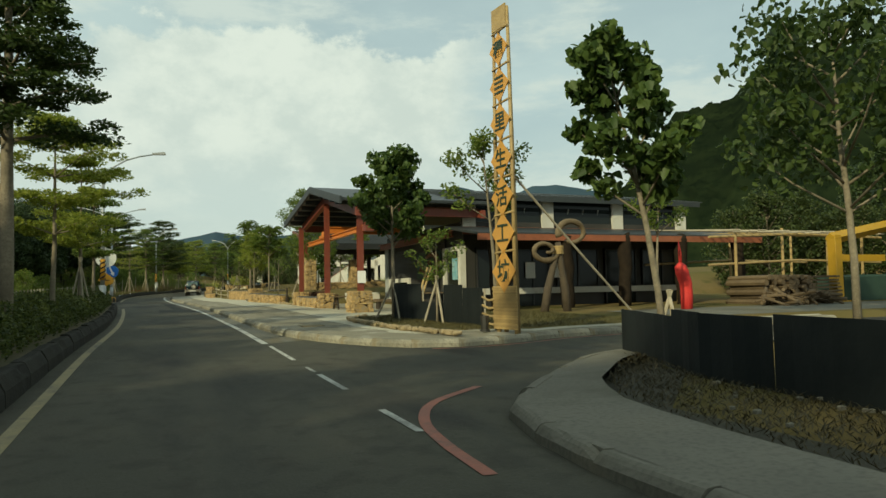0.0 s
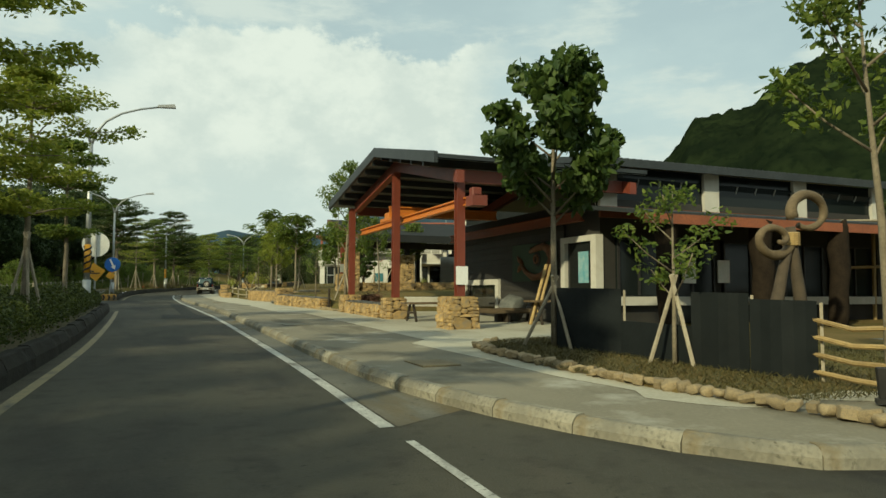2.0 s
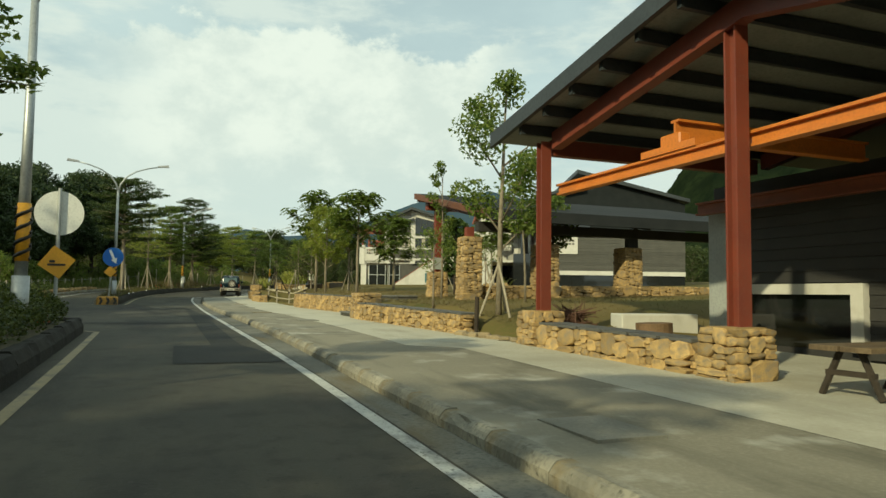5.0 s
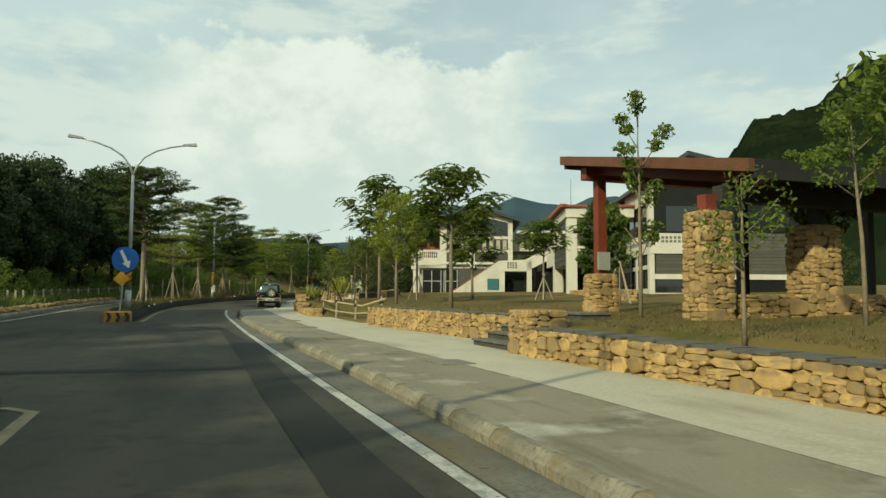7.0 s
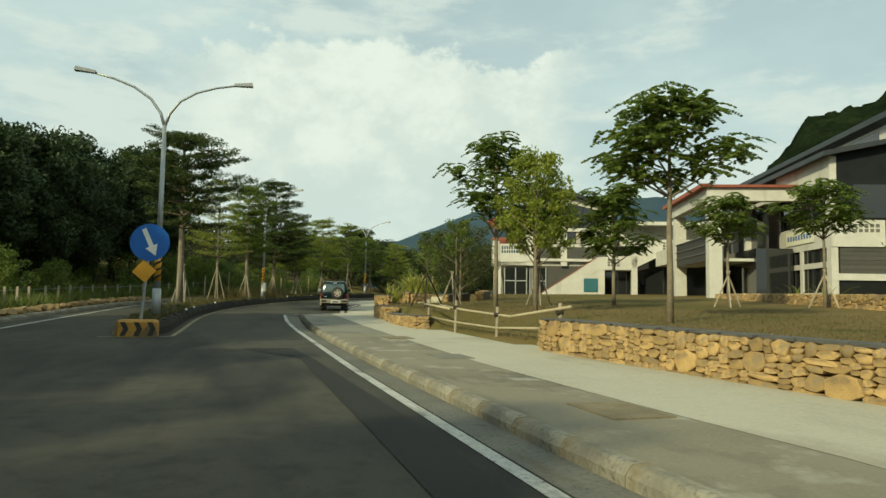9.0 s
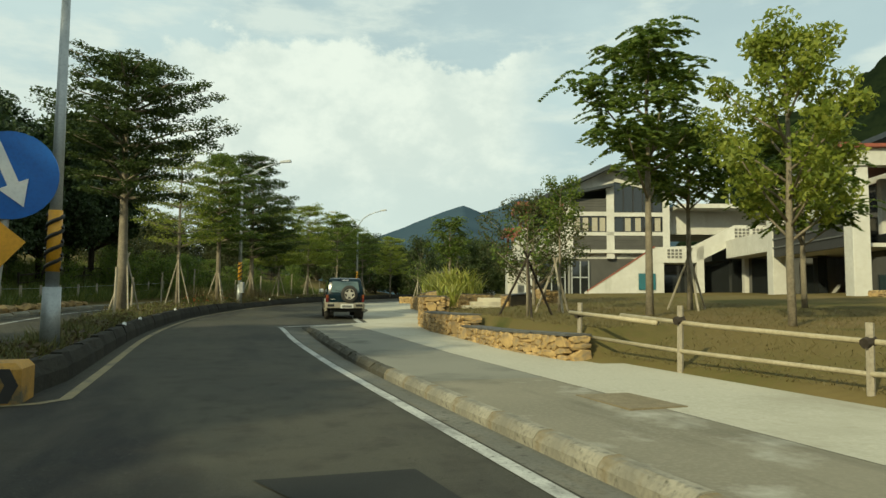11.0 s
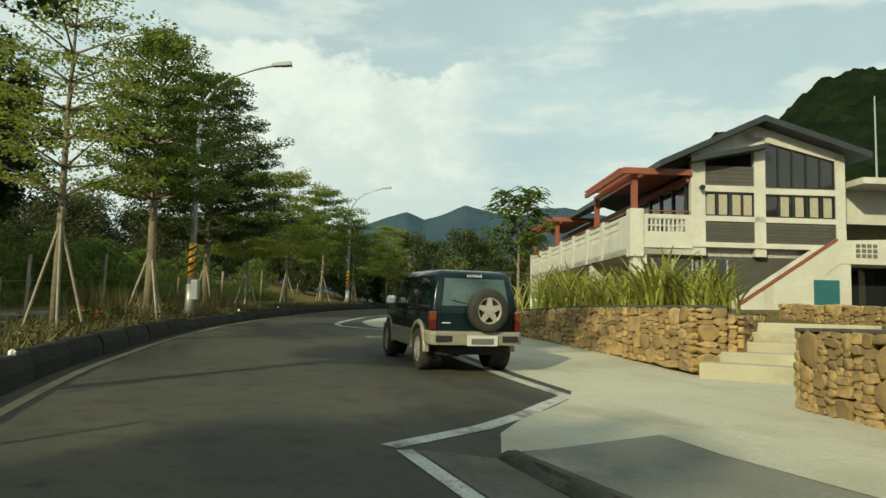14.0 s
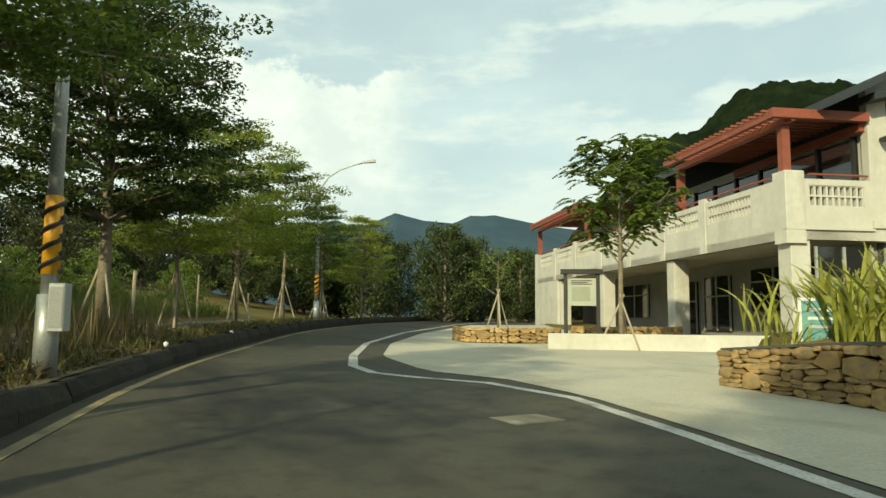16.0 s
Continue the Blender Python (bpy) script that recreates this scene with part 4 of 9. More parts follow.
s = Shape()
s.box(BX0 + 0.05, BY0 + 0.06, fl - 0.4, BX1, BY1, 3.6)
part("wall_body", s, DPLANK, WB)
plank_wall(WB, BX0, BY1 - 0.45, BX0, BY0 + 1.6, fl, 3.1, DPLANK, 0.2, holes=((0.35, 2.9, fl + 0.05, 1.62),))
# grey end pillar and white framed openings
s = Shape()
s.box(BX0 - 0.06, BY1 - 0.45, fl - 0.2, BX0 + 0.3, BY1 + 0.05, 3.15, b=0.01)
part("corner_pillar", s, GREY, WB, "pale grey concrete pillar")
s = Shape()
for y0, y1, z0, z1 in ((28.0, 30.7, 1.5, 1.68), (28.0, 28.22, 0.6, 1.5), (30.5, 30.7, 0.6, 1.5)):
    s.box(BX0 - 0.09, y0, z0, BX0 + 0.1, y1, z1)
part("niche_frame", s, WHITE, WB, "white frame round a low niche")
s = Shape()
s.box(BX0 + 0.04, 28.2, 0.6, BX0 + 0.09, 30.5, 1.5)
part("niche_glass", s, GLASS, WB)
s = Shape()
for y0, y1, z0, z1 in ((22.62, 24.25, 2.55, 2.7), (24.05, 24.25, 0.55, 2.55), (22.62, 22.85, 0.55, 2.55)):
    s.box(BX0 - 0.1, y0, z0, BX0 + 0.12, y1, z1)
part("door_frame", s, WHITE, WB, "white concrete door surround")
s = Shape()
s.box(BX0 - 0.02, 22.9, fl, BX0 + 0.02, 24.0, 2.55)
part("door_glass", s, GLASS, WB)
s = Shape()
s.box(BX0 - 0.035, 23.05, 1.5, BX0 - 0.022, 23.5, 2.3)
part("poster", s, mat("blue poster", (0.10, 0.33, 0.42), (0.35, 0.5, 0.52), 0.6, 7, 30, 0), WB, "blue poster behind the door glass")
# mural board
MU = thing("mural_board", "dark green mural board with a carved curled animal", "mural", (0, 0, 0))
s = Shape()
s.box(BX0 - 0.1, 24.5, 1.58, BX0 - 0.045, 27.0, 2.66)
part("board", s, mat("mural green", (0.03, 0.055, 0.035), (0.04, 0.07, 0.04), 0.7, 3, 30, 0.1), MU)
MBR = mat("mural brown", (0.22, 0.095, 0.04), (0.13, 0.06, 0.03), 0.7, 9, 40, 0.4)
CURL = [(26.38, 2.08), (26.12, 1.86), (25.68, 1.68), (25.15, 1.72), (24.74, 1.95), (24.62, 2.2), (24.8, 2.44), (25.12, 2.54), (25.5, 2.5), (25.85, 2.42)]
s = Shape()
s.tube([(BX0 - 0.13, y, z) for y, z in CURL], [0.045, 0.07, 0.1, 0.115, 0.125, 0.125, 0.12, 0.105, 0.08, 0.05], 8)
part("curled_body", s, MBR, MU, "brown carved curl", True)
for y, z in ((26.62, 2.32), (26.62, 1.86)):
    s = Shape()
    s.tube([(BX0 - 0.12, 26.32, 2.08), (BX0 - 0.13, (26.32 + y) / 2, (2.08 + z) / 2), (BX0 - 0.12, y, z)], [0.05, 0.075, 0.03], 7)
    part("tail_fin", s, MBR, MU, "", True)
for k in range(7):
    y = 25.0 + 0.13 * k
    s = Shape()
    s.tube([(BX0 - 0.12, y, 2.55 - 0.012 * k), (BX0 - 0.13, y + 0.03, 2.68 - 0.02 * k)], [0.045, 0.02], 6)
    part("crest_spike", s, DBARK, MU)
s = Shape()
s.tube([(BX0 - 0.12, 25.5, 2.2), (BX0 - 0.05, 25.5, 2.2)], 0.21, 20)
med = part("medallion", s, DPLANK, MU, "dark round medallion")
s = Shape()
s.tube([(BX0 - 0.14, 25.5 + 0.11 * math.cos(a), 2.2 + 0.11 * math.sin(a)) for a in np.linspace(0, 6.283, 14)], 0.035, 6)
part("medallion_ring", s, MBR, med, "", True)
# darker copy of the log colour, with the verandah's shade put in
POSTW = mat("weathered log, verandah shade in tone", (0.016, 0.012, 0.009), (0.030, 0.022, 0.015), 0.95, 5, 25, 0.7, spec=0.1)
# clerestory
CY0 = BY0
s = Shape()
s.box(BX0, CY0 + 0.08, 3.4, BX1 + 0.05, CY0 + 0.14, 4.42)
part("clerestory_glass", s, GLASSD, WB, "dark clerestory glazing")
for x in (10.42, 13.72, 16.95, 20.15):
    s = Shape()
    s.box(x, CY0 - 0.03, 3.35, x + 0.5, CY0 + 0.2, 4.42)
    part("clerestory_pier", s, WHITE, WB, "white rendered pier")
for xa in (10.92, 14.22, 17.45):
    for k in range(4):
        x = xa + 2.75 * (k + 0.02) / 4
        s = Shape()
        mm = Matrix.Translation((x, CY0 + 0.04, 4.15)) @ pose(0, 0, 0, 24, 0, 0)
        s.box(0.0, -0.02, -0.62, 0.64, 0.02, 0, mm)
        ob = part("awning_window", s, GLASSD, WB, "tilted awning window pane")
        s = Shape()
        s.tube([mm @ Vector((0.0, -0.03, 0)), mm @ Vector((0, -0.03, -0.62))], 0.02, 4)
        s.tube([mm @ Vector((0, -0.03, -0.62)), mm @ Vector((0.64, -0.03, -0.62))], 0.02, 4)
        part("window_frame", s, GREY, ob)
# main roof: low slope, ridge further back
s = Shape()
s.prism([(BY0 - 0.42, 4.52), (26.95, 5.35), (BY1 + 0.6, 4.45), (BY1 + 0.6, 4.36), (26.95, 5.22), (BY0 - 0.42, 4.40)], BX0 - 0.1, BX1 + 0.3)
part("main_roof", s, DROOF, WB, "dark corrugated roof sheet")
s = Shape()
for k in range(55):
    x = BX0 - 0.05 + 0.2 * k
    s.prism([(BY0 - 0.44, 4.52), (26.95, 5.36), (26.95, 5.40), (BY0 - 0.44, 4.56)], x, x + 0.05)
part("roof_rib", s, DROOF, WB)
s = Shape()
s.box(BX0 - 0.12, BY0 - 0.47, 4.34, BX1 + 0.32, BY0 - 0.42, 4.52)
part("fascia", s, DROOF, WB)
# verandah roof
s = Shape()
s.prism([(BY0, 3.4), (BY0 - 2.6, 2.98), (BY0 - 2.6, 2.9), (BY0, 3.3)], BX0 - 0.7, BX1 + 1.4)
part("verandah_roof", s, DROOF, WB, "dark lean-to verandah roof")
s = Shape()
s.box(BX0 + 0.0, BY0 - 0.05, 3.12, BX1, BY0 + 0.02, 3.4)
s.box(BX0 - 0.65, BY0 - 2.62, 2.72, BX1 + 1.35, BY0 - 2.55, 2.93)
part("verandah_fascia", s, mat("brown fascia", (0.29, 0.095, 0.042), (0.21, 0.07, 0.034), 0.6, 3, 30, 0.1), WB, "brown red fascia beam")
# front wall under the verandah
zf = gz(22) + 0.12
for x0, x1, what in ((10.9, 12.2, "win"), (12.5, 14.0, "door"), (14.3, 16.2, "win"), (16.5, 18.0, "door"), (18.3, 20.3, "win")):
    z0 = zf + (0.75 if what == "win" else 0.05)
    s = Shape()
    s.box(x0, BY0 - 0.02, z0, x1, BY0 + 0.05, zf + 2.2)
    w_ = part("front_window" if what == "win" else "front_door", s, GLASSD, WB)
    s = Shape()
    for a in (x0, (x0 + x1) / 2 - 0.03, x1 - 0.06):
        s.box(a, BY0 - 0.06, z0, a + 0.06, BY0 - 0.02, zf + 2.2)
    s.box(x0, BY0 - 0.06, zf + 2.14, x1, BY0 - 0.02, zf + 2.2)
    part("window_frame", s, BLACKF, w_)
s = Shape()
s.box(BX0 + 0.06, BY0 - 0.14, zf + 0.5, BX1, BY0 - 0.04, zf + 0.72)
part("white_sill", s, WHITE, WB, "white sill band")
for x, y in ((10.55, 20.3), (13.2, 20.2), (15.6, 20.2), (18.2, 20.2), (21.0, 20.2)):
    s = Shape()
    rr = random.Random(int(x * 10))
    s.tube([(x + rr.uniform(-0.05, 0.05), y + rr.uniform(-0.05, 0.05), zf - 0.1 + k * 0.5) for k in range(6)] + [(x, y, 2.95)], [0.24 + rr.uniform(-0.03, 0.03) for _ in range(7)], 9)
    tagged(new("log_post", s.mesh("log_post", POSTW, True)), "rough dark tree-trunk post under the verandah", "post", "verandah posts")
for x, z in ((12.9, 1.5), (14.05, 1.52)):
    s = Shape()
    s.box(x, BY0 - 0.11, z, x + 0.4, BY0 - 0.07, z + 0.6)
    solid("framed_picture", s, SWHITE, "pale framed notice on the workshop front", "picture")

# ---------------- walls, steps and rails along the pavement ----------------
def wz(y, x=5.5):
    return gz(y) + 0.13 + 0.005 * (x - 2.5)


stone_wall("low_wall", [(5.78, 33.1), (5.2, 39.2)], [wz(33), wz(39)], [1.02, 1.13], 0.35, "low rubble wall of yellow field stones with a slate coping", 11)
stone_wall("low_wall", [(7.05, 42.0), (6.15, 42.75), (5.85, 45.4), (5.35, 51.3)], [wz(42), wz(43), wz(45.4), wz(51.3)], [1.27, 1.28, 1.3, 1.36], 0.35, "long rubble wall of yellow field stones with a slate coping", 21)
stone_wall("low_wall", [(4.66, 58.5), (4.55, 60.8), (4.68, 63.3)], [wz(58.5), wz(60.8), wz(63.3)], [1.23, 1.2, 1.2], 0.35, "knee-high rubble wall of yellow field stones", 31)
stone_wall("low_wall", [(4.7, 63.3), (4.7, 65.4), (4.92, 66.75)], [wz(63.3), wz(65.4), wz(66.7)], [1.44, 1.44, 1.45], 0.4, "rubble retaining wall of yellow and grey field stones", 35)
stone_wall("low_wall", [(5.5, 66.75), (4.95, 66.85), (5.16, 68.0), (5.5, 69.1), (6.0, 70.1)], [wz(66.8), wz(66.8), wz(68), wz(69), wz(70)], [1.86, 1.86, 1.86, 1.86, 1.84], 0.45, "rounded end of a rubble retaining wall", 41)
stone_wall("low_wall", [(7.25, 72.9), (7.7, 75.0), (8.2, 77.6), (8.7, 80.4), (8.95, 82.3)], [wz(72.9), wz(75), wz(77.6), wz(80.4), wz(82.3)], [2.1, 2.1, 2.08, 2.0, 1.85], 0.45, "tall rubble retaining wall of yellow field stones with a slate coping", 51)
stone_wall("low_wall", [(9.9, 74.1), (7.9, 72.75)], [wz(73.5), wz(73)], [2.0, 2.0], 0.4, "return of the rubble retaining wall beside the steps", 61)
stone_wall("low_wall", [(8.95, 71.05), (10.3, 71.95)], [wz(71), wz(72)], [1.95, 2.05], 0.35, "short rubble cheek wall beside the pale steps", 62)
stone_wall("low_wall", [(10.5, 70.6), (12.8, 76.2)], [1.55, 1.75], [2.15, 2.3], 0.35, "rubble wall of yellow field stones on the lawn", 63, cap=False)
stone_pillar(5.5, 39.65, wz(39.8) - 0.05, 1.42, 0.72, 0.68, "square rubble pier with a slate cap beside the steps", 71)
# low planter round the sapling in the forecourt
root = stone_wall("stone_planter", [(13.4, 91.4), (12.0, 91.9), (11.2, 92.9), (11.6, 94.2)], [wz(91.6) - 0.02] * 4, [wz(91.6) + 0.36] * 4, 0.3, "low curved rubble planter in the forecourt", 81, cap=False)
stone_wall("stone_planter", [(17.4, 90.6), (14.2, 91.6)], [wz(91)] * 2, [wz(91) + 0.42] * 2, 0.3, "low rubble planter beside the building", 83, cap=False)
# white parapet wall in the forecourt
s = Shape()
a, b = Vector((11.6, 89.6)), Vector((15.6, 85.9))
t = (b - a).normalized()
m = Matrix(((t.x, -t.y, 0, a.x), (t.y, t.x, 0, a.y), (0, 0, 1, gz(87)), (0, 0, 0, 1)))
s.box(0, 0, -0.1, (b - a).length, 0.2, 0.52, m, b=0.015)
solid("parapet_wall", s, WHITE, "low white rendered parapet in the forecourt", "wall")
# pale steps from the forecourt up to the lawn
FS = thing("steps", "five worn pale concrete steps beside a rubble wall", "steps", pose(7.1, 72.55, 0, 0, 0, math.degrees(math.atan2(0.56, 0.83))))
for k in range(5):
    s = Shape()
    s.box(0.5 * k, -2.1, 0.9, 0.5 * k + (0.51 if k < 4 else 0.6), 0.12, wz(72.3) + 0.145 * (k + 1), b=0.012)
    part("step", s, STEPC, FS, "worn pale concrete step")
# slate steps
TREADM = mat("worn slate tread", (0.15, 0.145, 0.125), (0.09, 0.088, 0.078), 0.8, 4, 30, 0.4, rand=0.1)
RISERM = worn(mat("stacked slate", (0.05, 0.05, 0.045), (0.085, 0.08, 0.065), 0.85, 9, 50, 1.0), (0.15, 0.125, 0.08), 3.0, 0.58, 0.75, (1, 1, 6))
ST = thing("steps", "five dark slate steps between rubble walls", "steps", (0, 0, 0))
for k in range(5):
    z0 = wz(41) + 0.13 * k
    x0 = 5.3 + 0.34 * k
    s = Shape()
    s.box(x0, 40.25, z0 - 0.1, x0 + 0.6, 41.98 + 0.11 * k, z0 + 0.085)
    part("riser", s, RISERM, ST, "stacked slate riser")
    s = Shape()
    s.box(x0 - 0.04, 40.22, z0 + 0.088, x0 + 0.6, 42.0 + 0.11 * k, z0 + 0.13, b=0.008)
    part("tread", s, TREADM, ST, "grey slate tread with a worn pale edge")
# bamboo rail between the walls
RAILM = mat("weathered bamboo", (0.46, 0.40, 0.27), (0.34, 0.29, 0.18), 0.7, 5, 30, 0.15, rand=0.15)
BR = thing("bamboo_rail", "low rustic rail of weathered bamboo poles tied to short posts", "rail", (0, 0, 0))
for x, y, h in ((5.1, 59.0, 0.86), (5.25, 56.7, 0.86), (5.5, 54.2, 0.75), (5.75, 51.35, 0.9)):
    s = Shape()
    s.tube([(x, y, wz(y) - 0.1), (x + 0.02, y, wz(y) + h)], 0.04, 7)
    post_ = part("post", s, STAKE, BR)
    s = Shape()
    s.tube([(x - 0.06, y, wz(y) + h - 0.2), (x + 0.06, y, wz(y) + h - 0.17)], 0.055, 7)
    part("lashing", s, DBARK, post_, "dark rope lashing")
for pts_, r in (([(5.04, 59.2, 0.70), (5.12, 58.0, 0.66), (5.2, 57.1, 0.62)], 0.033), ([(5.16, 57.9, 0.70), (5.32, 56.2, 0.62), (5.6, 53.6, 0.55), (5.78, 50.9, 0.84)], 0.03), ([(5.08, 58.7, 0.34), (5.25, 56.7, 0.28), (5.5, 54.2, 0.26), (5.7, 51.5, 0.40)], 0.028)):
    s = Shape()
    s.tube([(x, y, wz(y) + z) for x, y, z in pts_], r, 7)
    part("pole", s, RAILM, BR, "pale bamboo pole", True)
# edging stones round the grass island
EDGE_STONES = []
for me in STONES[:8]:
    me = me.copy()
    me.materials[0] = GSTONE
    EDGE_STONES.append(me)
EDG = thing("stone_edging", "row of small weathered stones edging the grass", "edging", (0, 0, 0))
for i, (x, y) in enumerate(along([(5.6, 18.7), (4.95, 18.0), (4.76, 17.0), (4.76, 15.6), (4.78, 14.2), (5.0, 12.9), (5.26, 11.7)], 0.125)):
    rr = random.Random(900 + i)
    ob = new("stone", rr.choice(EDGE_STONES))
    ob.parent = EDG
    ob.matrix_basis = Matrix.LocRotScale((x + rr.uniform(-0.03, 0.03), y, gz(y) + 0.19), Euler((rr.uniform(-0.3, 0.3), rr.uniform(-0.3, 0.3), rr.uniform(0, 6))), (rr.uniform(0.09, 0.2), rr.uniform(0.08, 0.16), rr.uniform(0.07, 0.12)))

# ---------------- white two-storey building ----------------
HO = pose(17.1, 86.8, 0, 0, 0, -21)
HB = thing("white_building", "white two-storey building with grey siding and a wide balcony", "building", HO)
g0 = 1.55      # foot of the walls
SL, PT = 4.35, 6.05     # slab and parapet top
# upper storey body
GU0, GU1, PK, PKZ = 2.4, 8.65, 5.05, 9.62


def gable_z(u, top=0.0):
    return (PKZ - (PK - u) * 0.47 if u < PK else PKZ - (u - PK) * 0.31) + top


def wall_uz(root, name, polys, v0, v1, material, label=""):
    """Slabs with outline (u, z) from v0 to v1 in the building's axes, as one part."""
    s = Shape()
    for poly in polys:
        n = len(poly)
        s.add([(u, v0, z) for u, z in poly] + [(u, v1, z) for u, z in poly], [tuple(range(n)), tuple(range(2 * n - 1, n - 1, -1))] + [(i, i + n, (i + 1) % n + n, (i + 1) % n) for i in range(n)])
    return part(name, s, material, root, label)


R = lambda u0, z0, u1, z1: [(u0, z0), (u1, z0), (u1, z1), (u0, z1)]
for poly_ in (R(2.4, SL, 2.97, 8.3), R(4.95, SL, 5.4, gable_z(5.2) - 0.45), R(8.25, SL, 8.65, gable_z(8.5) - 0.1), R(2.97, 6.9, 4.95, 7.15), R(5.4, 6.86, 8.25, 7.1), R(2.97, 5.72, 8.25, 5.93),
                           [(2.4, 8.02), (4.95, 8.55), (4.95, 9.3), (4.5, gable_z(4.5)), (2.4, gable_z(2.4))], [(4.5, gable_z(4.5) - 0.5), (5.4, 8.96), (8.25, 8.27), (8.65, gable_z(8.65)), (PK, PKZ), (4.5, gable_z(4.5))]):
    wall_uz(HB, "gable_wall", [poly_], 0.0, 0.25, WHITE, "white rendered gable wall")
wall_uz(HB, "big_glazing", [[(5.4, 7.1), (8.25, 7.1), (8.25, 8.3), (5.4, 8.98)]], 0.12, 0.16, GLASS, "tall dark gable glazing")
wall_uz(HB, "strip_window", [R(2.97, 5.93, 4.95, 6.9)], 0.12, 0.16, GLASS)
wall_uz(HB, "strip_window", [R(5.4, 5.93, 8.25, 6.86)], 0.12, 0.16, GLASS)
for k in range(6):
    u = 5.4 + 2.85 * k / 5
    zt = 8.98 - (u - 5.4) * 0.245
    wall_uz(HB, "mullion", [R(u - 0.03, 7.1, u + 0.03, zt)], 0.06, 0.12, BLACKF)
    wall_uz(HB, "mullion", [R(u - 0.03, 5.93, u + 0.03, 6.86)], 0.06, 0.12, BLACKF)
for k in range(5):
    u = 2.97 + 1.98 * k / 4
    wall_uz(HB, "mullion", [R(u - 0.03, 5.93, u + 0.03, 6.9)], 0.06, 0.12, BLACKF)
for u0, u1, z in ((2.97, 4.95, 5.93), (2.97, 4.95, 6.84), (5.4, 8.25, 5.93), (5.4, 8.25, 6.8), (5.4, 8.25, 7.1)):
    wall_uz(HB, "rail", [R(u0, z, u1, z + 0.06)], 0.05, 0.12, BLACKF)
# curtains show behind some panes
CURT = mat("pale curtain", (0.42, 0.38, 0.29), (0.34, 0.31, 0.24), 0.9, 8, 30, 0.1)
for u in (3.05, 3.55, 4.1, 4.55, 6.05, 6.65, 7.25, 7.8):
    wall_uz(HB, "curtain", [R(u, 5.98, u + 0.33, 6.8)], 0.095, 0.115, CURT, "pale drawn curtain")
# siding
for k in range(5):
    wall_uz(HB, "plank", [R(2.97, 7.15 + 0.16 * k, 4.95, 7.15 + 0.16 * k + 0.15)], 0.05 - 0.0, 0.16, GPLANK)
for k in range(6):
    wall_uz(HB, "plank", [R(2.97, 4.9 + 0.135 * k, 8.25, 4.9 + 0.135 * k + 0.128)], 0.05, 0.16, GPLANK)
wall_uz(HB, "slab_edge", [R(2.4, 4.68, 8.65, 4.88)], -0.06, 0.25, WHITE)
wall_uz(HB, "plank", [R(2.8, 2.2, 8.5, 4.66)], 0.3, 0.4, GPLANK)
s = Shape()
s.box(2.5, 0.3, SL, 8.6, 22.0, 7.55)
part("upper_body", s, WHITE, HB, "white rendered upper storey")
s = Shape()
s.box(2.43, 0.5, 5.9, 2.5, 12.0, 7.2)
part("side_glazing", s, GLASS, HB, "dark glazing behind the terrace")
for k in range(9):
    s = Shape()
    s.box(2.36, 0.5 + 1.42 * k, 5.6, 2.5, 0.6 + 1.42 * k, 7.25)
    part("mullion", s, BLACKF, HB)
# shed roof over the siding panel
wall_uz(HB, "shed_roof", [[(2.2, 7.95), (5.3, 8.62), (5.3, 8.8), (2.2, 8.14)]], -0.55, 0.1, DROOF, "small dark shed roof")
# main roof
for pts_ in ([(0.9, gable_z(0.9) + 0.02), (PK, PKZ), (PK, PKZ + 0.24), (0.9, gable_z(0.9) + 0.26)], [(PK, PKZ), (9.3, gable_z(9.3)), (9.3, gable_z(9.3) + 0.24), (PK, PKZ + 0.24)]):
    wall_uz(HB, "roof", [pts_], -0.75, 22.5, DROOF, "dark sheet roof with deep eaves")
# terrace slab, parapet with pierced blocks
s = Shape()
s.box(0.0, 0.0, SL, 2.6, 23.6, SL + 0.25)
s.box(-0.06, -0.06, SL + 0.25, 2.44, 0.14, SL + 0.32)
part("terrace_slab", s, WHITE, HB, "white terrace slab")


def parapet(root, axis, a0, a1, fixed, z0, z1, bays):
    """A rendered parapet along u (axis 0) or v (axis 1) with bays of pierced blocks (start, end)."""
    def bx(s, p, q, za, zb, d0=0.0, d1=0.16):
        if axis == 0:
            s.box(p, fixed + d0, za, q, fixed + d1, zb)
        else:
            s.box(fixed + d0, p, za, fixed + d1, q, zb)
    s = Shape()
    zl, zh = z0 + (z1 - z0) * 0.55, z1 - 0.16
    bx(s, a0, a1, z0, zl)
    bx(s, a0, a1, zh, z1)
    prev = a0
    for p, q in bays:
        bx(s, prev, p, zl, zh)
        prev = q
    bx(s, prev, a1, zl, zh)
    part("parapet", s, WHITE, root, "white rendered parapet")
    for p, q in bays:
        n, rows = max(2, round((q - p) / 0.17)), 2
        s = Shape()
        for r in range(rows + 1):
            z = zl + (zh - zl) * r / rows
            bx(s, p, q, z - 0.025, z + 0.025, 0.02, 0.14)
        for i in range(n + 1):
            c = p + (q - p) * i / n
            bx(s, c - 0.03, c + 0.03, zl, zh, 0.03, 0.13)
        part("pierced_screen", s, WHITE, root, "pierced ventilation blocks")
    s = Shape()
    if axis == 0:
        s.tube([(a0 + 0.3, fixed + 0.08, z1 + 0.14), (a1, fixed + 0.08, z1 + 0.14)], 0.03, 6)
    else:
        s.tube([(fixed + 0.08, a0 + 0.4, z1 + 0.14), (fixed + 0.08, a1, z1 + 0.14)], 0.03, 6)
    part("hand_rail", s, PERG, root, "brown hand rail")


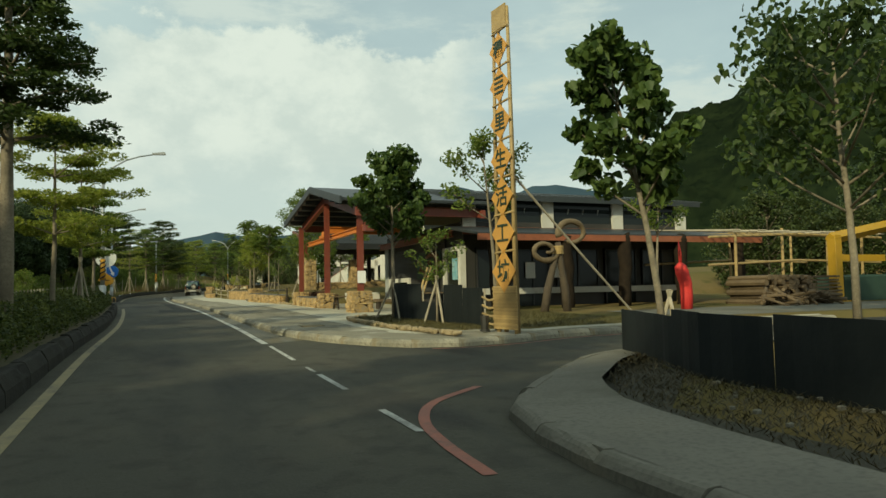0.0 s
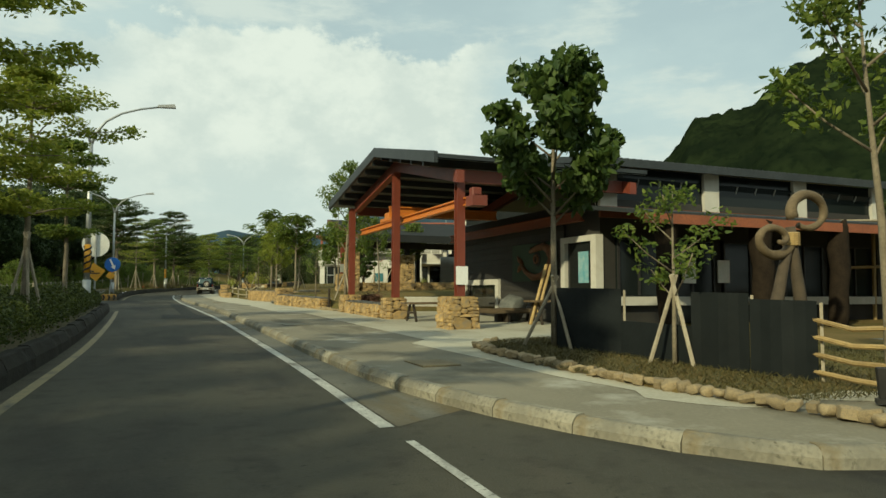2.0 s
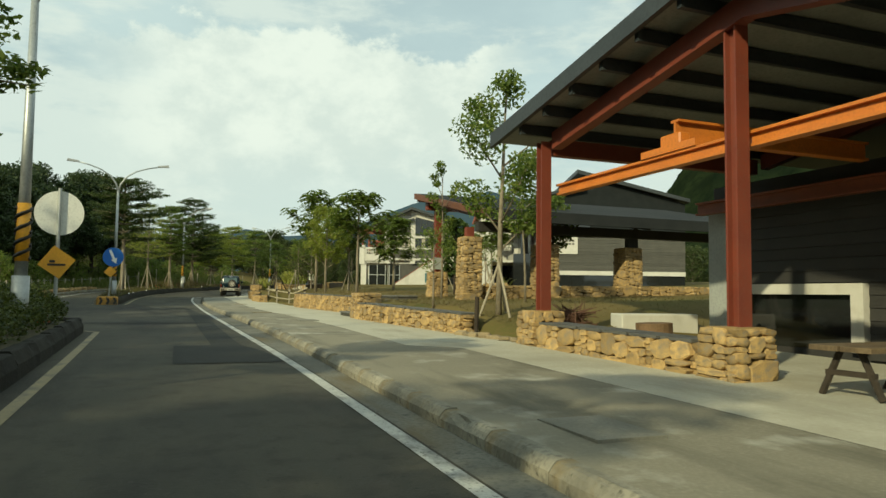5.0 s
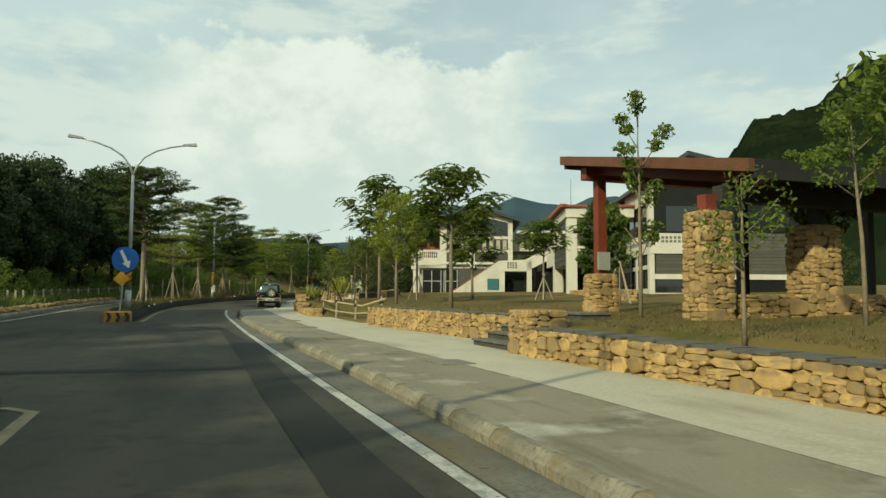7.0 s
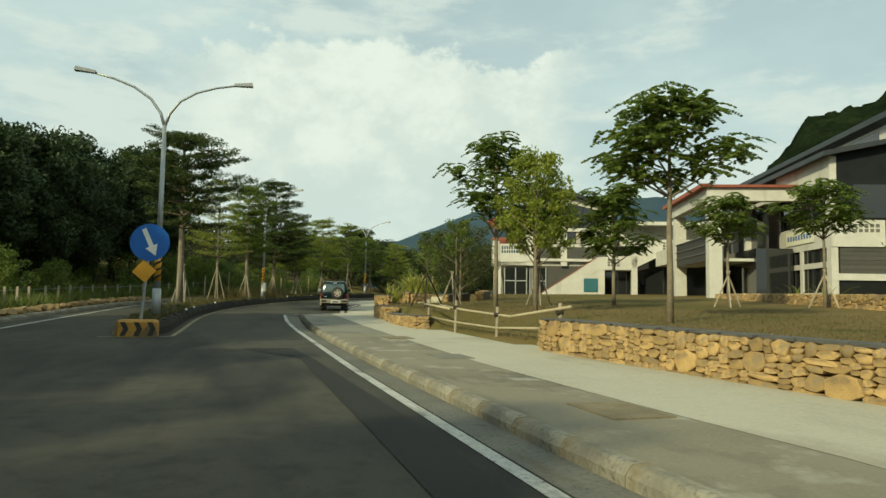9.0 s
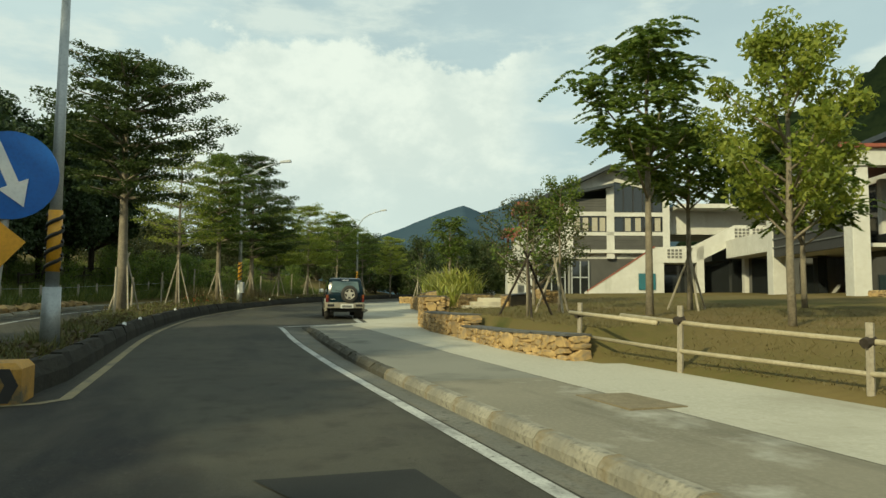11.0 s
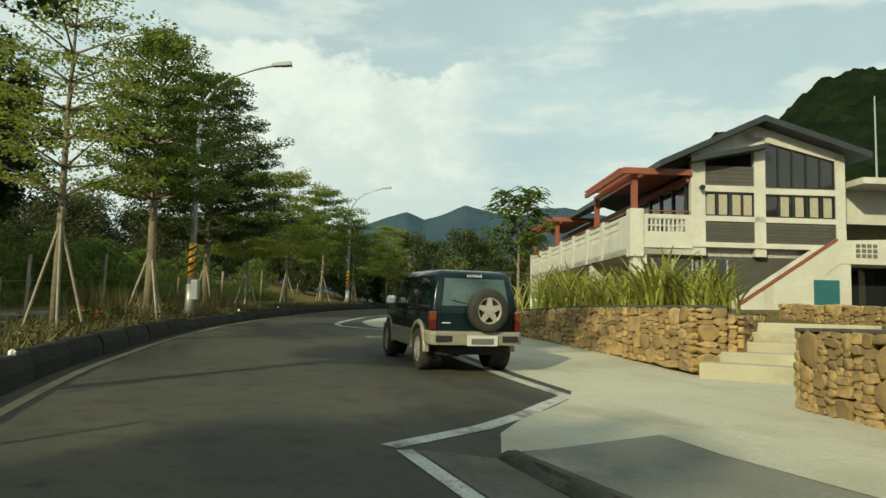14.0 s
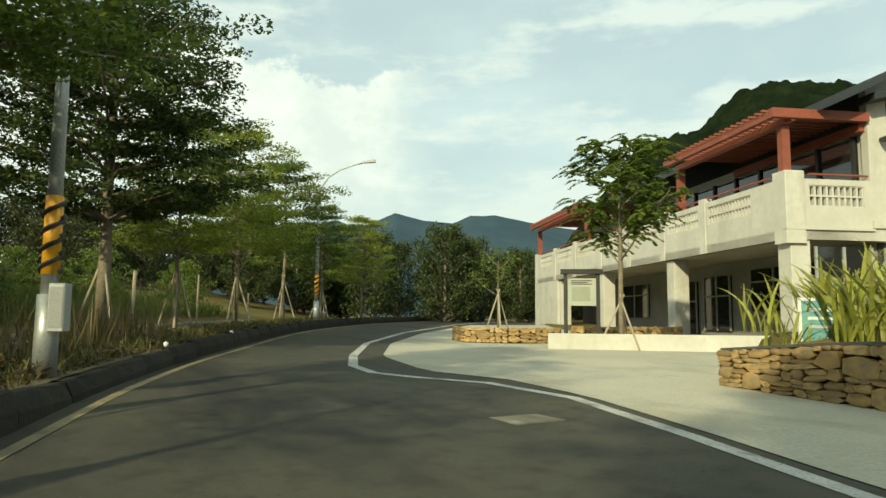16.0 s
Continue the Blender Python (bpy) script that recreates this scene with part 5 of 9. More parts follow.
parapet(HB, 0, 0.4, 2.4, 0.0, SL, PT - 0.12, [(0.65, 2.2)])
parapet(HB, 1, 0.4, 23.6, 0.0, SL, PT - 0.12, [(1.6, 3.9), (4.5, 6.6), (7.4, 9.6), (10.4, 12.6), (13.6, 16.0), (17.0, 19.2), (20.2, 22.4)])
s = Shape()
s.box(-0.05, -0.05, SL - 0.1, 0.5, 0.5, PT + 0.08, b=0.02)
part("corner_pier", s, WHITE, HB, "white corner pier")
for v in (4.2, 7.0, 10.0, 13.1, 16.5, 19.7, 23.3):
    s = Shape()
    s.box(-0.03, v - 0.18, SL, 0.22, v + 0.18, PT + 0.02)
    part("pier", s, WHITE, HB)
# lower storey: columns, recessed walls and openings
for u, v in ((0.1, 0.05), (0.1, 6.4), (0.1, 13.0), (0.1, 19.0)):
    s = Shape()
    s.box(u, v, g0 - 0.1, u + 0.55, v + 0.55, SL, b=0.02)
    part("column", s, WHITE, HB, "white square column")
# wall mixed grey so that its colour holds the shade under the terrace
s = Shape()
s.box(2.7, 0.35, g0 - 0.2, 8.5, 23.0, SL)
part("lower_body", s, mat("lower wall, shade in grey", (0.30, 0.30, 0.27), (0.24, 0.24, 0.22), 0.85, 2, 20, 0.1), HB, "lower storey wall with the terrace's shade in its grey")
for v0, v1, z0, z1 in ((0.8, 3.0, 2.6, 4.0), (3.3, 5.9, 2.6, 4.0), (7.2, 9.0, 1.9, 3.9), (9.6, 12.0, 1.7, 3.8), (14.0, 17.0, 2.4, 3.9)):
    s = Shape()
    s.box(2.62, v0, z0, 2.7, v1, z1)
    w_ = part("lower_window", s, GLASS, HB, "dark ground-floor window")
    s = Shape()
    for a in (v0, (v0 + v1) / 2, v1):
        s.box(2.58, a - 0.03, z0, 2.63, a + 0.03, z1)
    s.box(2.58, v0, (z0 + z1) / 2 + 0.25, 2.63, v1, (z0 + z1) / 2 + 0.3)
    part("window_frame", s, GREY, w_)
for u0, u1, z0, z1 in ((2.9, 3.9, 1.9, 4.2), (0.9, 2.5, 1.7, 4.2)):
    wall_uz(HB, "lower_window", [R(u0, z0, u1, z1)], 0.22, 0.3, GLASS)
    for u in (u0, (u0 + u1) / 2, u1):
        wall_uz(HB, "window_frame", [R(u - 0.035, z0, u + 0.035, z1)], 0.17, 0.22, GREY)
    wall_uz(HB, "window_frame", [R(u0, 3.2, u1, 3.27)], 0.17, 0.22, GREY)
s = Shape()
s.box(0.0, 19.3, g0 - 0.1, 0.15, 23.6, SL)
part("lower_wall", s, WHITE, HB, "white ground-floor wall")
for u, v in ((2.2, -0.15),):
    s = Shape()
    s.tube([(2.75, -0.02, 7.05), (2.75, -0.28, 7.0)], [0.05, 0.11], 8)
    part("wall_lamp", s, BLACKF, HB, "small dark wall lamp")


def pergola(root_name, v0, v1, label):
    P = thing(root_name, label, "pergola", HO)
    for u, v in ((0.12, v0 + 0.15), (0.12, v1 - 0.2)):
        s = Shape()
        s.box(u, v, PT - 0.1, u + 0.22, v + 0.22, 7.55)
        part("post", s, PERG, P, "rust red post")
    for q in ((-0.35, v0 + 0.0, 7.5, -0.2, v1, 7.68), (-0.35, v0 - 0.2, 7.5, 2.4, v0 - 0.02, 7.74), (0.1, v0, 7.4, 0.3, v1, 7.56), (2.25, v0, 7.28, 2.4, v1, 7.5)):
        s = Shape()
        s.box(*q)
        part("beam", s, PERG, P, "rust red beam")
    n = int((v1 - v0) / 0.29)
    for k in range(n):
        v = v0 + 0.1 + (v1 - v0 - 0.2) * k / n
        s = Shape()
        s.box(-0.45, v, 7.70, 2.4, v + 0.075, 7.755)
        part("slat", s, PERG, P)
    return P


pergola("pergola", 0.1, 6.1, "rust red slatted pergola over the terrace")
pergola("pergola", 15.0, 23.4, "second rust red slatted pergola on the terrace")
# outside stairs along the gable side
SR = thing("outside_stairs", "white outside staircase with solid sloping parapets", "stairs", HO)
wall_uz(SR, "stair_parapet", [[(3.6, 2.1), (6.2, 2.1), (6.2, 3.0), (7.45, 4.05), (9.7, 4.05), (11.6, 5.0), (15.2, 5.0), (15.2, 6.2), (11.9, 6.2), (9.6, 5.02), (7.4, 4.92), (3.6, 2.35)]], -1.4, -1.22, WHITE, "white sloping stair parapet")
wall_uz(SR, "stair_parapet", [[(3.6, 2.1), (4.2, 2.1), (7.45, 4.05), (9.7, 4.05), (9.7, 4.95), (7.4, 4.85), (3.6, 2.35)]], -0.12, 0.04 - 0.08, WHITE)
wall_uz(SR, "coping", [[(3.55, 2.36), (7.4, 4.93), (7.4, 4.99), (3.55, 2.42)]], -1.44, -1.18, PERG, "brown coping")
for k in range(17):
    wall_uz(SR, "tread", [R(3.8 + 0.22 * k, 2.0, 4.02 + 0.22 * k, 2.3 + 0.148 * k)], -1.22, -0.14, GREY)
wall_uz(SR, "landing", [R(7.5, 4.0, 9.8, 4.12)], -1.22, 0.0, WHITE)
# dark plates drawn in place of the shaded holes in the parapet blocks
for u0 in (8.1, 11.9, 12.9, 13.9):
    zb = 4.3 if u0 < 9 else 5.5
    for r in range(3):
        for c in range(4):
            wall_uz(SR, "pierced_block", [R(u0 + 0.22 * c, zb + 0.19 * r, u0 + 0.22 * c + 0.15, zb + 0.19 * r + 0.13)], -1.43, -1.395, mat("block shade", (0.16, 0.15, 0.13), (0.12, 0.115, 0.10)))
wall_uz(SR, "teal_panel", [R(6.45, 2.5, 7.4, 3.42)], -1.46, -1.403, mat("teal paint", (0.03, 0.14, 0.16), (0.03, 0.12, 0.14), 0.5, 3, 20, 0.02), "dark teal wall panel")
wall_uz(SR, "lower_wall", [R(6.2, 2.1, 7.9, 3.0), [(6.2, 3.0), (7.45, 4.05), (7.9, 4.05), (7.9, 3.0)]], -1.38, -1.24, WHITE)
wall_uz(SR, "undercroft", [R(7.9, 2.0, 15.2, 5.0)], -0.2, -0.1, GLASS, "dark undercroft glazing")
for u in (9.75, 12.4, 15.0):
    wall_uz(SR, "column", [R(u, 2.0, u + 0.4, 5.0)], -1.4, -1.0, WHITE, "white column")
wall_uz(SR, "upper_block", [R(8.7, 5.9, 15.5, 7.3)], 1.0, 6.0, WHITE, "white upper block behind the landing")
wall_uz(SR, "canopy_slab", [R(9.0, 7.3, 15.5, 7.55)], -0.6, 6.2, WHITE, "white roof slab")

# ---------------- restaurant building ----------------
RB = thing("hall_building", "white and dark two-storey hall with deep eaves and strip windows", "building", HO)
FU, V0, V1 = 15.5, -18.5, -12.3


def wall_vz(root, name, polys, u0, u1, material, label=""):
    """Slabs with outline (v, z) from u0 to u1 in the building's axes."""
    s = Shape()
    for poly in polys:
        n = len(poly)
        s.add([(u0, v, z) for v, z in poly] + [(u1, v, z) for v, z in poly], [tuple(range(n)), tuple(range(2 * n - 1, n - 1, -1))] + [(i, i + n, (i + 1) % n + n, (i + 1) % n) for i in range(n)])
    return part(name, s, material, root, label)


for pv, pz, qv, qz in ((V0, 1.8, V0 + 0.45, 8.5), (V1 - 0.35, 1.8, V1, 8.5), (V0 + 0.45, 1.8, V1 - 0.35, 2.35), (V0 + 0.45, 3.5, V1 - 0.35, 3.75), (V0 + 0.45, 4.4, V1 - 0.35, 5.6), (V0 + 0.45, 7.45, V1 - 0.35, 8.5)):
    wall_vz(RB, "wall_panel", [R(pv, pz, qv, qz)], FU, FU + 0.3, WHITE, "white rendered wall")
for v0, v1, z0, z1 in ((V0 + 0.35, -15.5, 2.35, 3.5), (-15.2, V1 - 0.35, 2.35, 3.5), (V0 + 0.35, -15.5, 3.75, 4.4), (-15.2, V1 - 0.35, 3.75, 4.4), (V0 + 0.35, V1 - 0.35, 5.6, 7.45)):
    w_ = wall_vz(RB, "window", [R(v0, z0, v1, z1)], FU + 0.12, FU + 0.16, GLASS)
    for k in range(4):
        v = v0 + (v1 - v0) * k / 3
        wall_vz(w_, "mullion", [R(v - 0.03, z0, v + 0.03, z1)], FU + 0.06, FU + 0.12, BLACKF)
wall_vz(RB, "pier", [R(-15.5, 1.8, -15.2, 4.4)], FU - 0.02, FU + 0.3, WHITE)
s = Shape()
s.box(FU + 0.3, V0 + 0.3, 1.5, FU + 9.9, 4.0, 7.9)
part("hall_body", s, WHITE, RB)
BAN = thing("banner", "pale banner with blue lettering hung on the balcony wall", "banner", HO)
wall_vz(BAN, "cloth", [R(-16.9, 4.75, -13.6, 5.45)], FU - 0.05, FU - 0.03, mat("banner cloth", (0.72, 0.70, 0.55), (0.66, 0.64, 0.5), 0.8, 3, 20, 0.1))
for k in range(9):
    wall_vz(BAN, "letter_bar", [R(-16.6 + 0.32 * k, 4.98, -16.4 + 0.32 * k, 5.22)], FU - 0.062, FU - 0.052, mat("banner blue", (0.10, 0.17, 0.34), (0.1, 0.16, 0.3)))
# gable end facing the road's start, with a high monopitch roof over a clerestory
CU = 18.2
DGAB = mat("dark gable sheet", (0.013, 0.016, 0.017), (0.019, 0.022, 0.023), 0.9, 2, 20, 0.1, spec=0.15)
wall_uz(RB, "gable", [[(FU + 0.3, 5.65), (FU + 10, 5.65), (FU + 10, 8.1), (CU, 10.0), (CU, 9.1), (FU + 0.3, 8.5)]], V0, V0 + 0.3, DGAB, "dark sheet-clad gable")
wall_uz(RB, "gable_band", [R(FU + 0.02, 4.4, FU + 2.3, 5.6)], V0 - 0.05, V0 + 0.2, WHITE, "white balcony parapet")
# small dark plates again stand for shaded block holes
for k in range(6):
    for r in range(2):
        wall_uz(RB, "pierced_block", [R(FU + 0.7 + 0.24 * k, 5.05 + 0.22 * r, FU + 0.86 + 0.24 * k, 5.2 + 0.22 * r)], V0 - 0.062, V0 - 0.052, mat("block shade", (0.16, 0.15, 0.13)))
for k in range(6):
    wall_uz(RB, "plank", [R(FU + 2.35, 4.4 + 0.2 * k, FU + 10, 4.59 + 0.2 * k)], V0 + 0.03, V0 + 0.2, GPLANK)
wall_uz(RB, "gable_band", [R(FU + 0.02, 2.9, FU + 10, 3.2)], V0 - 0.02, V0 + 0.2, WHITE)
wall_uz(RB, "gable_band", [R(FU + 0.02, 1.6, FU + 10, 2.1)], V0 - 0.02, V0 + 0.2, WHITE)
for k in range(6):
    wall_uz(RB, "plank", [R(FU + 0.4, 3.2 + 0.2 * k, FU + 10, 3.39 + 0.2 * k)], V0 + 0.03, V0 + 0.2, GPLANK)
wall_uz(RB, "gable_window", [R(FU + 0.4, 2.1, FU + 10, 2.9)], V0 + 0.1, V0 + 0.2, GLASS)
wall_uz(RB, "gable_window", [R(FU + 1.0, 5.7, FU + 3.2, 7.2)], V0 - 0.03, V0 - 0.005, GLASS)
wall_uz(RB, "low_roof", [[(FU - 0.45, 8.42), (CU, 9.05), (CU, 9.27), (FU - 0.45, 8.64)]], V0 - 0.5, 4.0, DROOF, "dark lower roof")
wall_vz(RB, "clerestory_wall", [R(V0 + 0.1, 9.25, 4.0, 10.05)], CU, CU + 0.2, WHITE, "white clerestory wall")
wall_vz(RB, "clerestory_glass", [R(V0 + 1.0, 9.45, 3.0, 9.85)], CU - 0.02, CU - 0.002, GLASS)
wall_uz(RB, "high_roof", [[(CU - 0.5, 10.15), (25.7, 8.15), (25.7, 8.4), (CU - 0.5, 10.42)]], V0 - 0.5, 4.0, DROOF, "dark monopitch roof with a deep eave")
# porch
PO = thing("entrance_porch", "tall white entrance porch with square columns and a tiled edge", "porch", HO)
for u, v in ((11.2, -15.0), (11.2, -8.0), (14.9, -8.0)):
    s = Shape()
    s.box(u, v, 1.7, u + 0.65, v + 0.65, 6.95, b=0.02)
    part("column", s, WHITE, PO, "white square column")
s = Shape()
s.box(11.1, -15.1, 6.95, 15.45, -14.6, 7.6)
part("roof_beam", s, WHITE, PO, "white rendered beam")
s = Shape()
s.box(11.1, -14.597, 6.95, 11.6, -6.7, 7.6)
part("roof_beam", s, WHITE, PO, "white rendered beam")
s = Shape()
s.box(10.9, -15.3, 7.61, 15.45, -6.5, 7.74)
part("tiled_edge", s, PERG, PO, "red tiled roof edge")
s = Shape()
s.box(13.6, -14.6, 1.7, 15.4, -10.2, 4.6)
part("entrance_glass", s, GLASS, PO, "dark entrance glazing")
s = Shape()
s.box(11.4, -7.3, 4.3, 15.5, -1.4, 5.3)
part("link_parapet", s, WHITE, PO, "white parapet of the link terrace")
s = Shape()
s.box(12.6, -9.4, 1.8, 13.0, -1.5, 4.3)
part("link_wall", s, GLASS, PO, "dark glazing under the terrace")
s = Shape()
s.box(11.25, -14.3, 3.95, 11.4, -8.02, 5.25)
part("dark_railing", s, BLACKF, PO, "dark balcony railing panel")
for z_ in (4.35, 4.75, 5.2):
    s = Shape()
    s.box(11.19, -14.3, z_, 11.25, -8.02, z_ + 0.06)
    part("railing_bar", s, mat("grey railing", (0.12, 0.125, 0.12), (0.09, 0.094, 0.09), 0.6, 4, 20, 0.0), PO)
s = Shape()
s.box(11.4, -14.3, 3.95, 15.4, -7.4, 4.1)
part("balcony_floor", s, WHITE, PO, "white balcony slab")
s = Shape()
s.box(14.2, -14.3, 4.1, 14.35, -7.4, 6.9)
part("upper_glass", s, GLASS, PO, "dark glazing behind the balcony")
for v_ in (-12.2, -10.1):
    s = Shape()
    s.box(13.9, v_, 4.1, 14.2, v_ + 0.3, 6.95)
    part("inner_column", s, WHITE, PO, "white inner column")
for k_ in range(30):
    s = Shape()
    s.box(10.72, -15.3 + 0.29 * k_, 7.60, 11.2, -15.3 + 0.29 * k_ + 0.17, 7.80, b=0.03)
    part("roof_tile", s, PERG, PO)
stone_wall("low_wall", [(16.2, 53.0), (18.4, 58.0), (20.3, 62.8), (22.0, 68.0)], [1.55, 1.6, 1.66, 1.75], [2.05, 2.12, 2.2, 2.25], 0.35, "rubble retaining wall below the hall", 91, cap=False, big=1.3)

# ---------------- pavilion ----------------
PROOF = mat("weathered dark roof sheet", (0.020, 0.022, 0.023), (0.030, 0.032, 0.032), 0.85, 1.5, 20, 0.2, spec=0.12)
PV = thing("pavilion", "open timber pavilion with a brown fascia and dark shed roof", "pavilion", (0, 0, -0.2))
s = Shape()
s.prism([(38.2, 3.92), (44.2, 5.12), (44.2, 5.28), (38.2, 4.08)], 8.55, 19.5)
part("roof", s, PROOF, PV, "dark shed roof")
TFAS = mat("timber fascia", (0.145, 0.06, 0.03), (0.105, 0.043, 0.023), 0.6, 3, 25, 0.1)
s = Shape()
s.prism([(38.1, 3.84), (44.3, 5.08), (44.3, 5.29), (38.1, 4.05)], 8.45, 8.56)
part("fascia", s, TFAS, PV, "red-brown timber fascia")
s = Shape()
s.box(8.56, 38.1, 3.74, 19.5, 38.19, 4.02)
part("eave_board", s, PROOF, PV, "dark eave board")
s = Shape()
s.box(8.56, 44.2, 4.98, 19.5, 44.29, 5.28)
part("fascia", s, TFAS, PV)
for x in (9.1, 11.2, 14.3, 18.0):
    s = Shape()
    s.prism([(38.4, 3.72), (44.0, 4.84), (44.0, 5.06), (38.4, 3.94)], x - 0.08, x + 0.08)
    part("rafter", s, REDST if x < 10 else DPLANK, PV, "brown rafter")
s = Shape()
s.box(8.7, 43.5, 4.62, 19.4, 43.75, 4.9)
part("beam", s, REDST, PV, "red-brown beam")
s = Shape()
s.box(8.7, 39.0, 3.5, 19.4, 39.25, 3.78)
part("beam", s, DPLANK, PV, "dark beam")
for x, y, z0, z1 in ((9.15, 43.65, 2.1, 4.75), (13.3, 43.65, 1.6, 4.75), (17.6, 43.65, 1.6, 4.75), (8.45, 39.1, 3.0, 3.6), (11.2, 39.4, 2.9, 3.6), (14.3, 39.4, 2.9, 3.6), (18.0, 39.3, 1.6, 3.6)):
    s = Shape()
    s.box(x - 0.11, y - 0.11, z0, x + 0.11, y + 0.11, z1)
    part("post", s, REDST if x < 10 else DPLANK, PV, "square timber post")
stone_pillar(9.15, 43.65, 1.3, 2.2, 0.6, 0.55, "rubble stone plinth under a pavilion post", 131)
stone_pillar(8.45, 39.1, 1.1, 3.1, 0.60, 0.54, "tall rubble stone pillar on the lawn", 133)
stone_pillar(11.2, 39.5, 1.2, 3.0, 0.68, 0.64, "wide rubble stone pillar in the pavilion's shade", 134)
stone_pillar(14.3, 39.5, 1.25, 3.0, 0.68, 0.64, "wide rubble stone pillar in the pavilion's shade", 135)
stone_wall("low_wall", [(19.0, 38.8), (14.8, 39.0), (8.9, 39.0)], [1.35, 1.3, 1.25], [1.78, 1.75, 1.7], 0.35, "rubble terrace wall under the pavilion", 136, cap=False)
PS = thing("post_notice", "small pale notice on the red pavilion post", "notice", (0, 0, 0))
s = Shape()
s.box(8.98, 43.46, 2.3, 9.3, 43.5, 2.72)
part("board", s, mat("notice grey", (0.35, 0.37, 0.34), (0.3, 0.32, 0.3), 0.6, 8, 30, 0), PS)

# ---------------- parked off-roader ----------------
TEAL = mat("dark teal car paint", (0.0037, 0.0124, 0.0179), (0.0050, 0.0165, 0.0220), 0.16, 2, 60, 0.0, c3=(0.0063, 0.0165, 0.0220), spec=0.3)
BEIGE = mat("silver-beige car cladding", (0.30, 0.275, 0.215), (0.25, 0.23, 0.18), 0.38, 2, 6, 0.0, c3=(0.235, 0.21, 0.16))
RUBBER = mat("tyre rubber", (0.022, 0.021, 0.019), (0.04, 0.037, 0.03), 0.85, 6, 40, 0.2)
RIM = mat("alloy rim", (0.55, 0.52, 0.45), (0.42, 0.39, 0.33), 0.45, 6, 40, 0.05, metal=0.4)
UNDER = mat("car underside", (0.015, 0.015, 0.014), (0.02, 0.02, 0.02), 0.8)
CAR = thing("parked_car", "dark teal off-roader with beige lower panels, parked in the bay", "car", pose(4.10, 73.95, gz(73.95), 0, 0, -6.5) @ pose(0, 0, 0, math.degrees(math.atan2(gz(78) - gz(74), 4.0)), 0, 0) @ Matrix.Diagonal((0.845, 0.862, 0.9, 1)))
RW, FW, TR = 0.74, 3.22, 0.345


def arch(yc, r, z0, n=9):
    return [(yc + r * math.cos(a), z0 + r * math.sin(a)) for a in np.linspace(0.12, math.pi - 0.12, n)]


def side_prism(poly, x0, x1, bev=0.0):
    bm = bmesh.new()
    va = [bm.verts.new((x0, y, z)) for y, z in poly]
    vb = [bm.verts.new((x1, y, z)) for y, z in poly]
    n = len(poly)
    bm.faces.new(va)
    bm.faces.new(vb[::-1])
    for i in range(n):
        bm.faces.new((va[i], vb[i], vb[(i + 1) % n], va[(i + 1) % n]))
    bmesh.ops.recalc_face_normals(bm, faces=bm.faces)
    if bev:
        bmesh.ops.bevel(bm, geom=[e for e in bm.edges if abs(e.verts[0].co.x - e.verts[1].co.x) < 1e-6], offset=bev, segments=2, affect="EDGES")
    return bm


def bm_part(name, bm, material, parent, label="", smooth=True):
    me = bpy.data.meshes.new(name)
    bm.to_mesh(me)
    bm.free()
    me.materials.append(material)
    if smooth:
        me.polygons.foreach_set("use_smooth", [len(p.vertices) == 4 and p.area < 0.05 for p in me.polygons])
    ob = new(name, me)
    ob.parent = parent
    return tagged(ob, label)


def waisted(bm):
    """Draws the body in towards its front corners and slightly at the tail."""
    for v in bm.verts:
        q = max(0.0, v.co.y - 3.1) / 0.75
        r = max(0.0, 0.25 - v.co.y) / 0.25
        v.co.x *= 1 - 0.15 * q ** 2.2 - 0.035 * r ** 2
        v.co.z -= 0.018 * (abs(v.co.x) / 0.8) ** 4 * (v.co.z > 0.9)
    return bm


upper = [(0.02, 0.60), (0.02, 0.98), (0.06, 1.03), (1.4, 1.045), (2.80, 1.04), (3.1, 1.025), (3.35, 1.0), (3.58, 0.965), (3.72, 0.93), (3.79, 0.87), (3.82, 0.78), (3.82, 0.60)] + [(y, z) for y, z in arch(FW, 0.43, TR)[1:-1]] + [(FW - 0.44, 0.60), (RW + 0.44, 0.60)] + [(y, z) for y, z in arch(RW, 0.43, TR)[1:-1]] + [(RW - 0.45, 0.60)]
bm_part("body", waisted(side_prism(upper, -0.80, 0.80, 0.05)), TEAL, CAR)
for ya, yb, za, zb, nm in ((RW + 0.43, FW - 0.43, 0.35, 0.665, "sill_cladding"), (0.05, RW - 0.43, 0.46, 0.64, "rear_quarter"), (FW + 0.43, 3.80, 0.42, 0.64, "front_quarter")):
    steps_ = np.linspace(ya, yb, 5)
    prof_ = [(y, za) for y in steps_] + [(y, zb - 0.02 * math.sin(math.pi * (y - ya) / (yb - ya))) for y in steps_[::-1]]
    bm_part(nm, waisted(side_prism(prof_, -0.818, 0.818, 0.02)), BEIGE, CAR, "silver-beige lower cladding")
# dark inner wheel arches
for yc in (RW, FW):
    for sx in (-1, 1):
        s = Shape()
        s.tube([(sx * 0.45, yc, TR + 0.06), (sx * 0.68, yc, TR + 0.06)], 0.37, 20)
        part("wheel_house", s, UNDER, CAR, "dark inner wheel arch")
# cabin
cab = Shape()
rings = [(0.78, 0.04, 2.92, 1.0), (0.765, 0.06, 2.74, 1.14), (0.735, 0.10, 2.52, 1.32), (0.70, 0.135, 2.34, 1.47), (0.67, 0.16, 2.22, 1.56), (0.645, 0.20, 2.15, 1.61), (0.60, 0.28, 2.06, 1.642), (0.50, 0.42, 1.94, 1.66)]
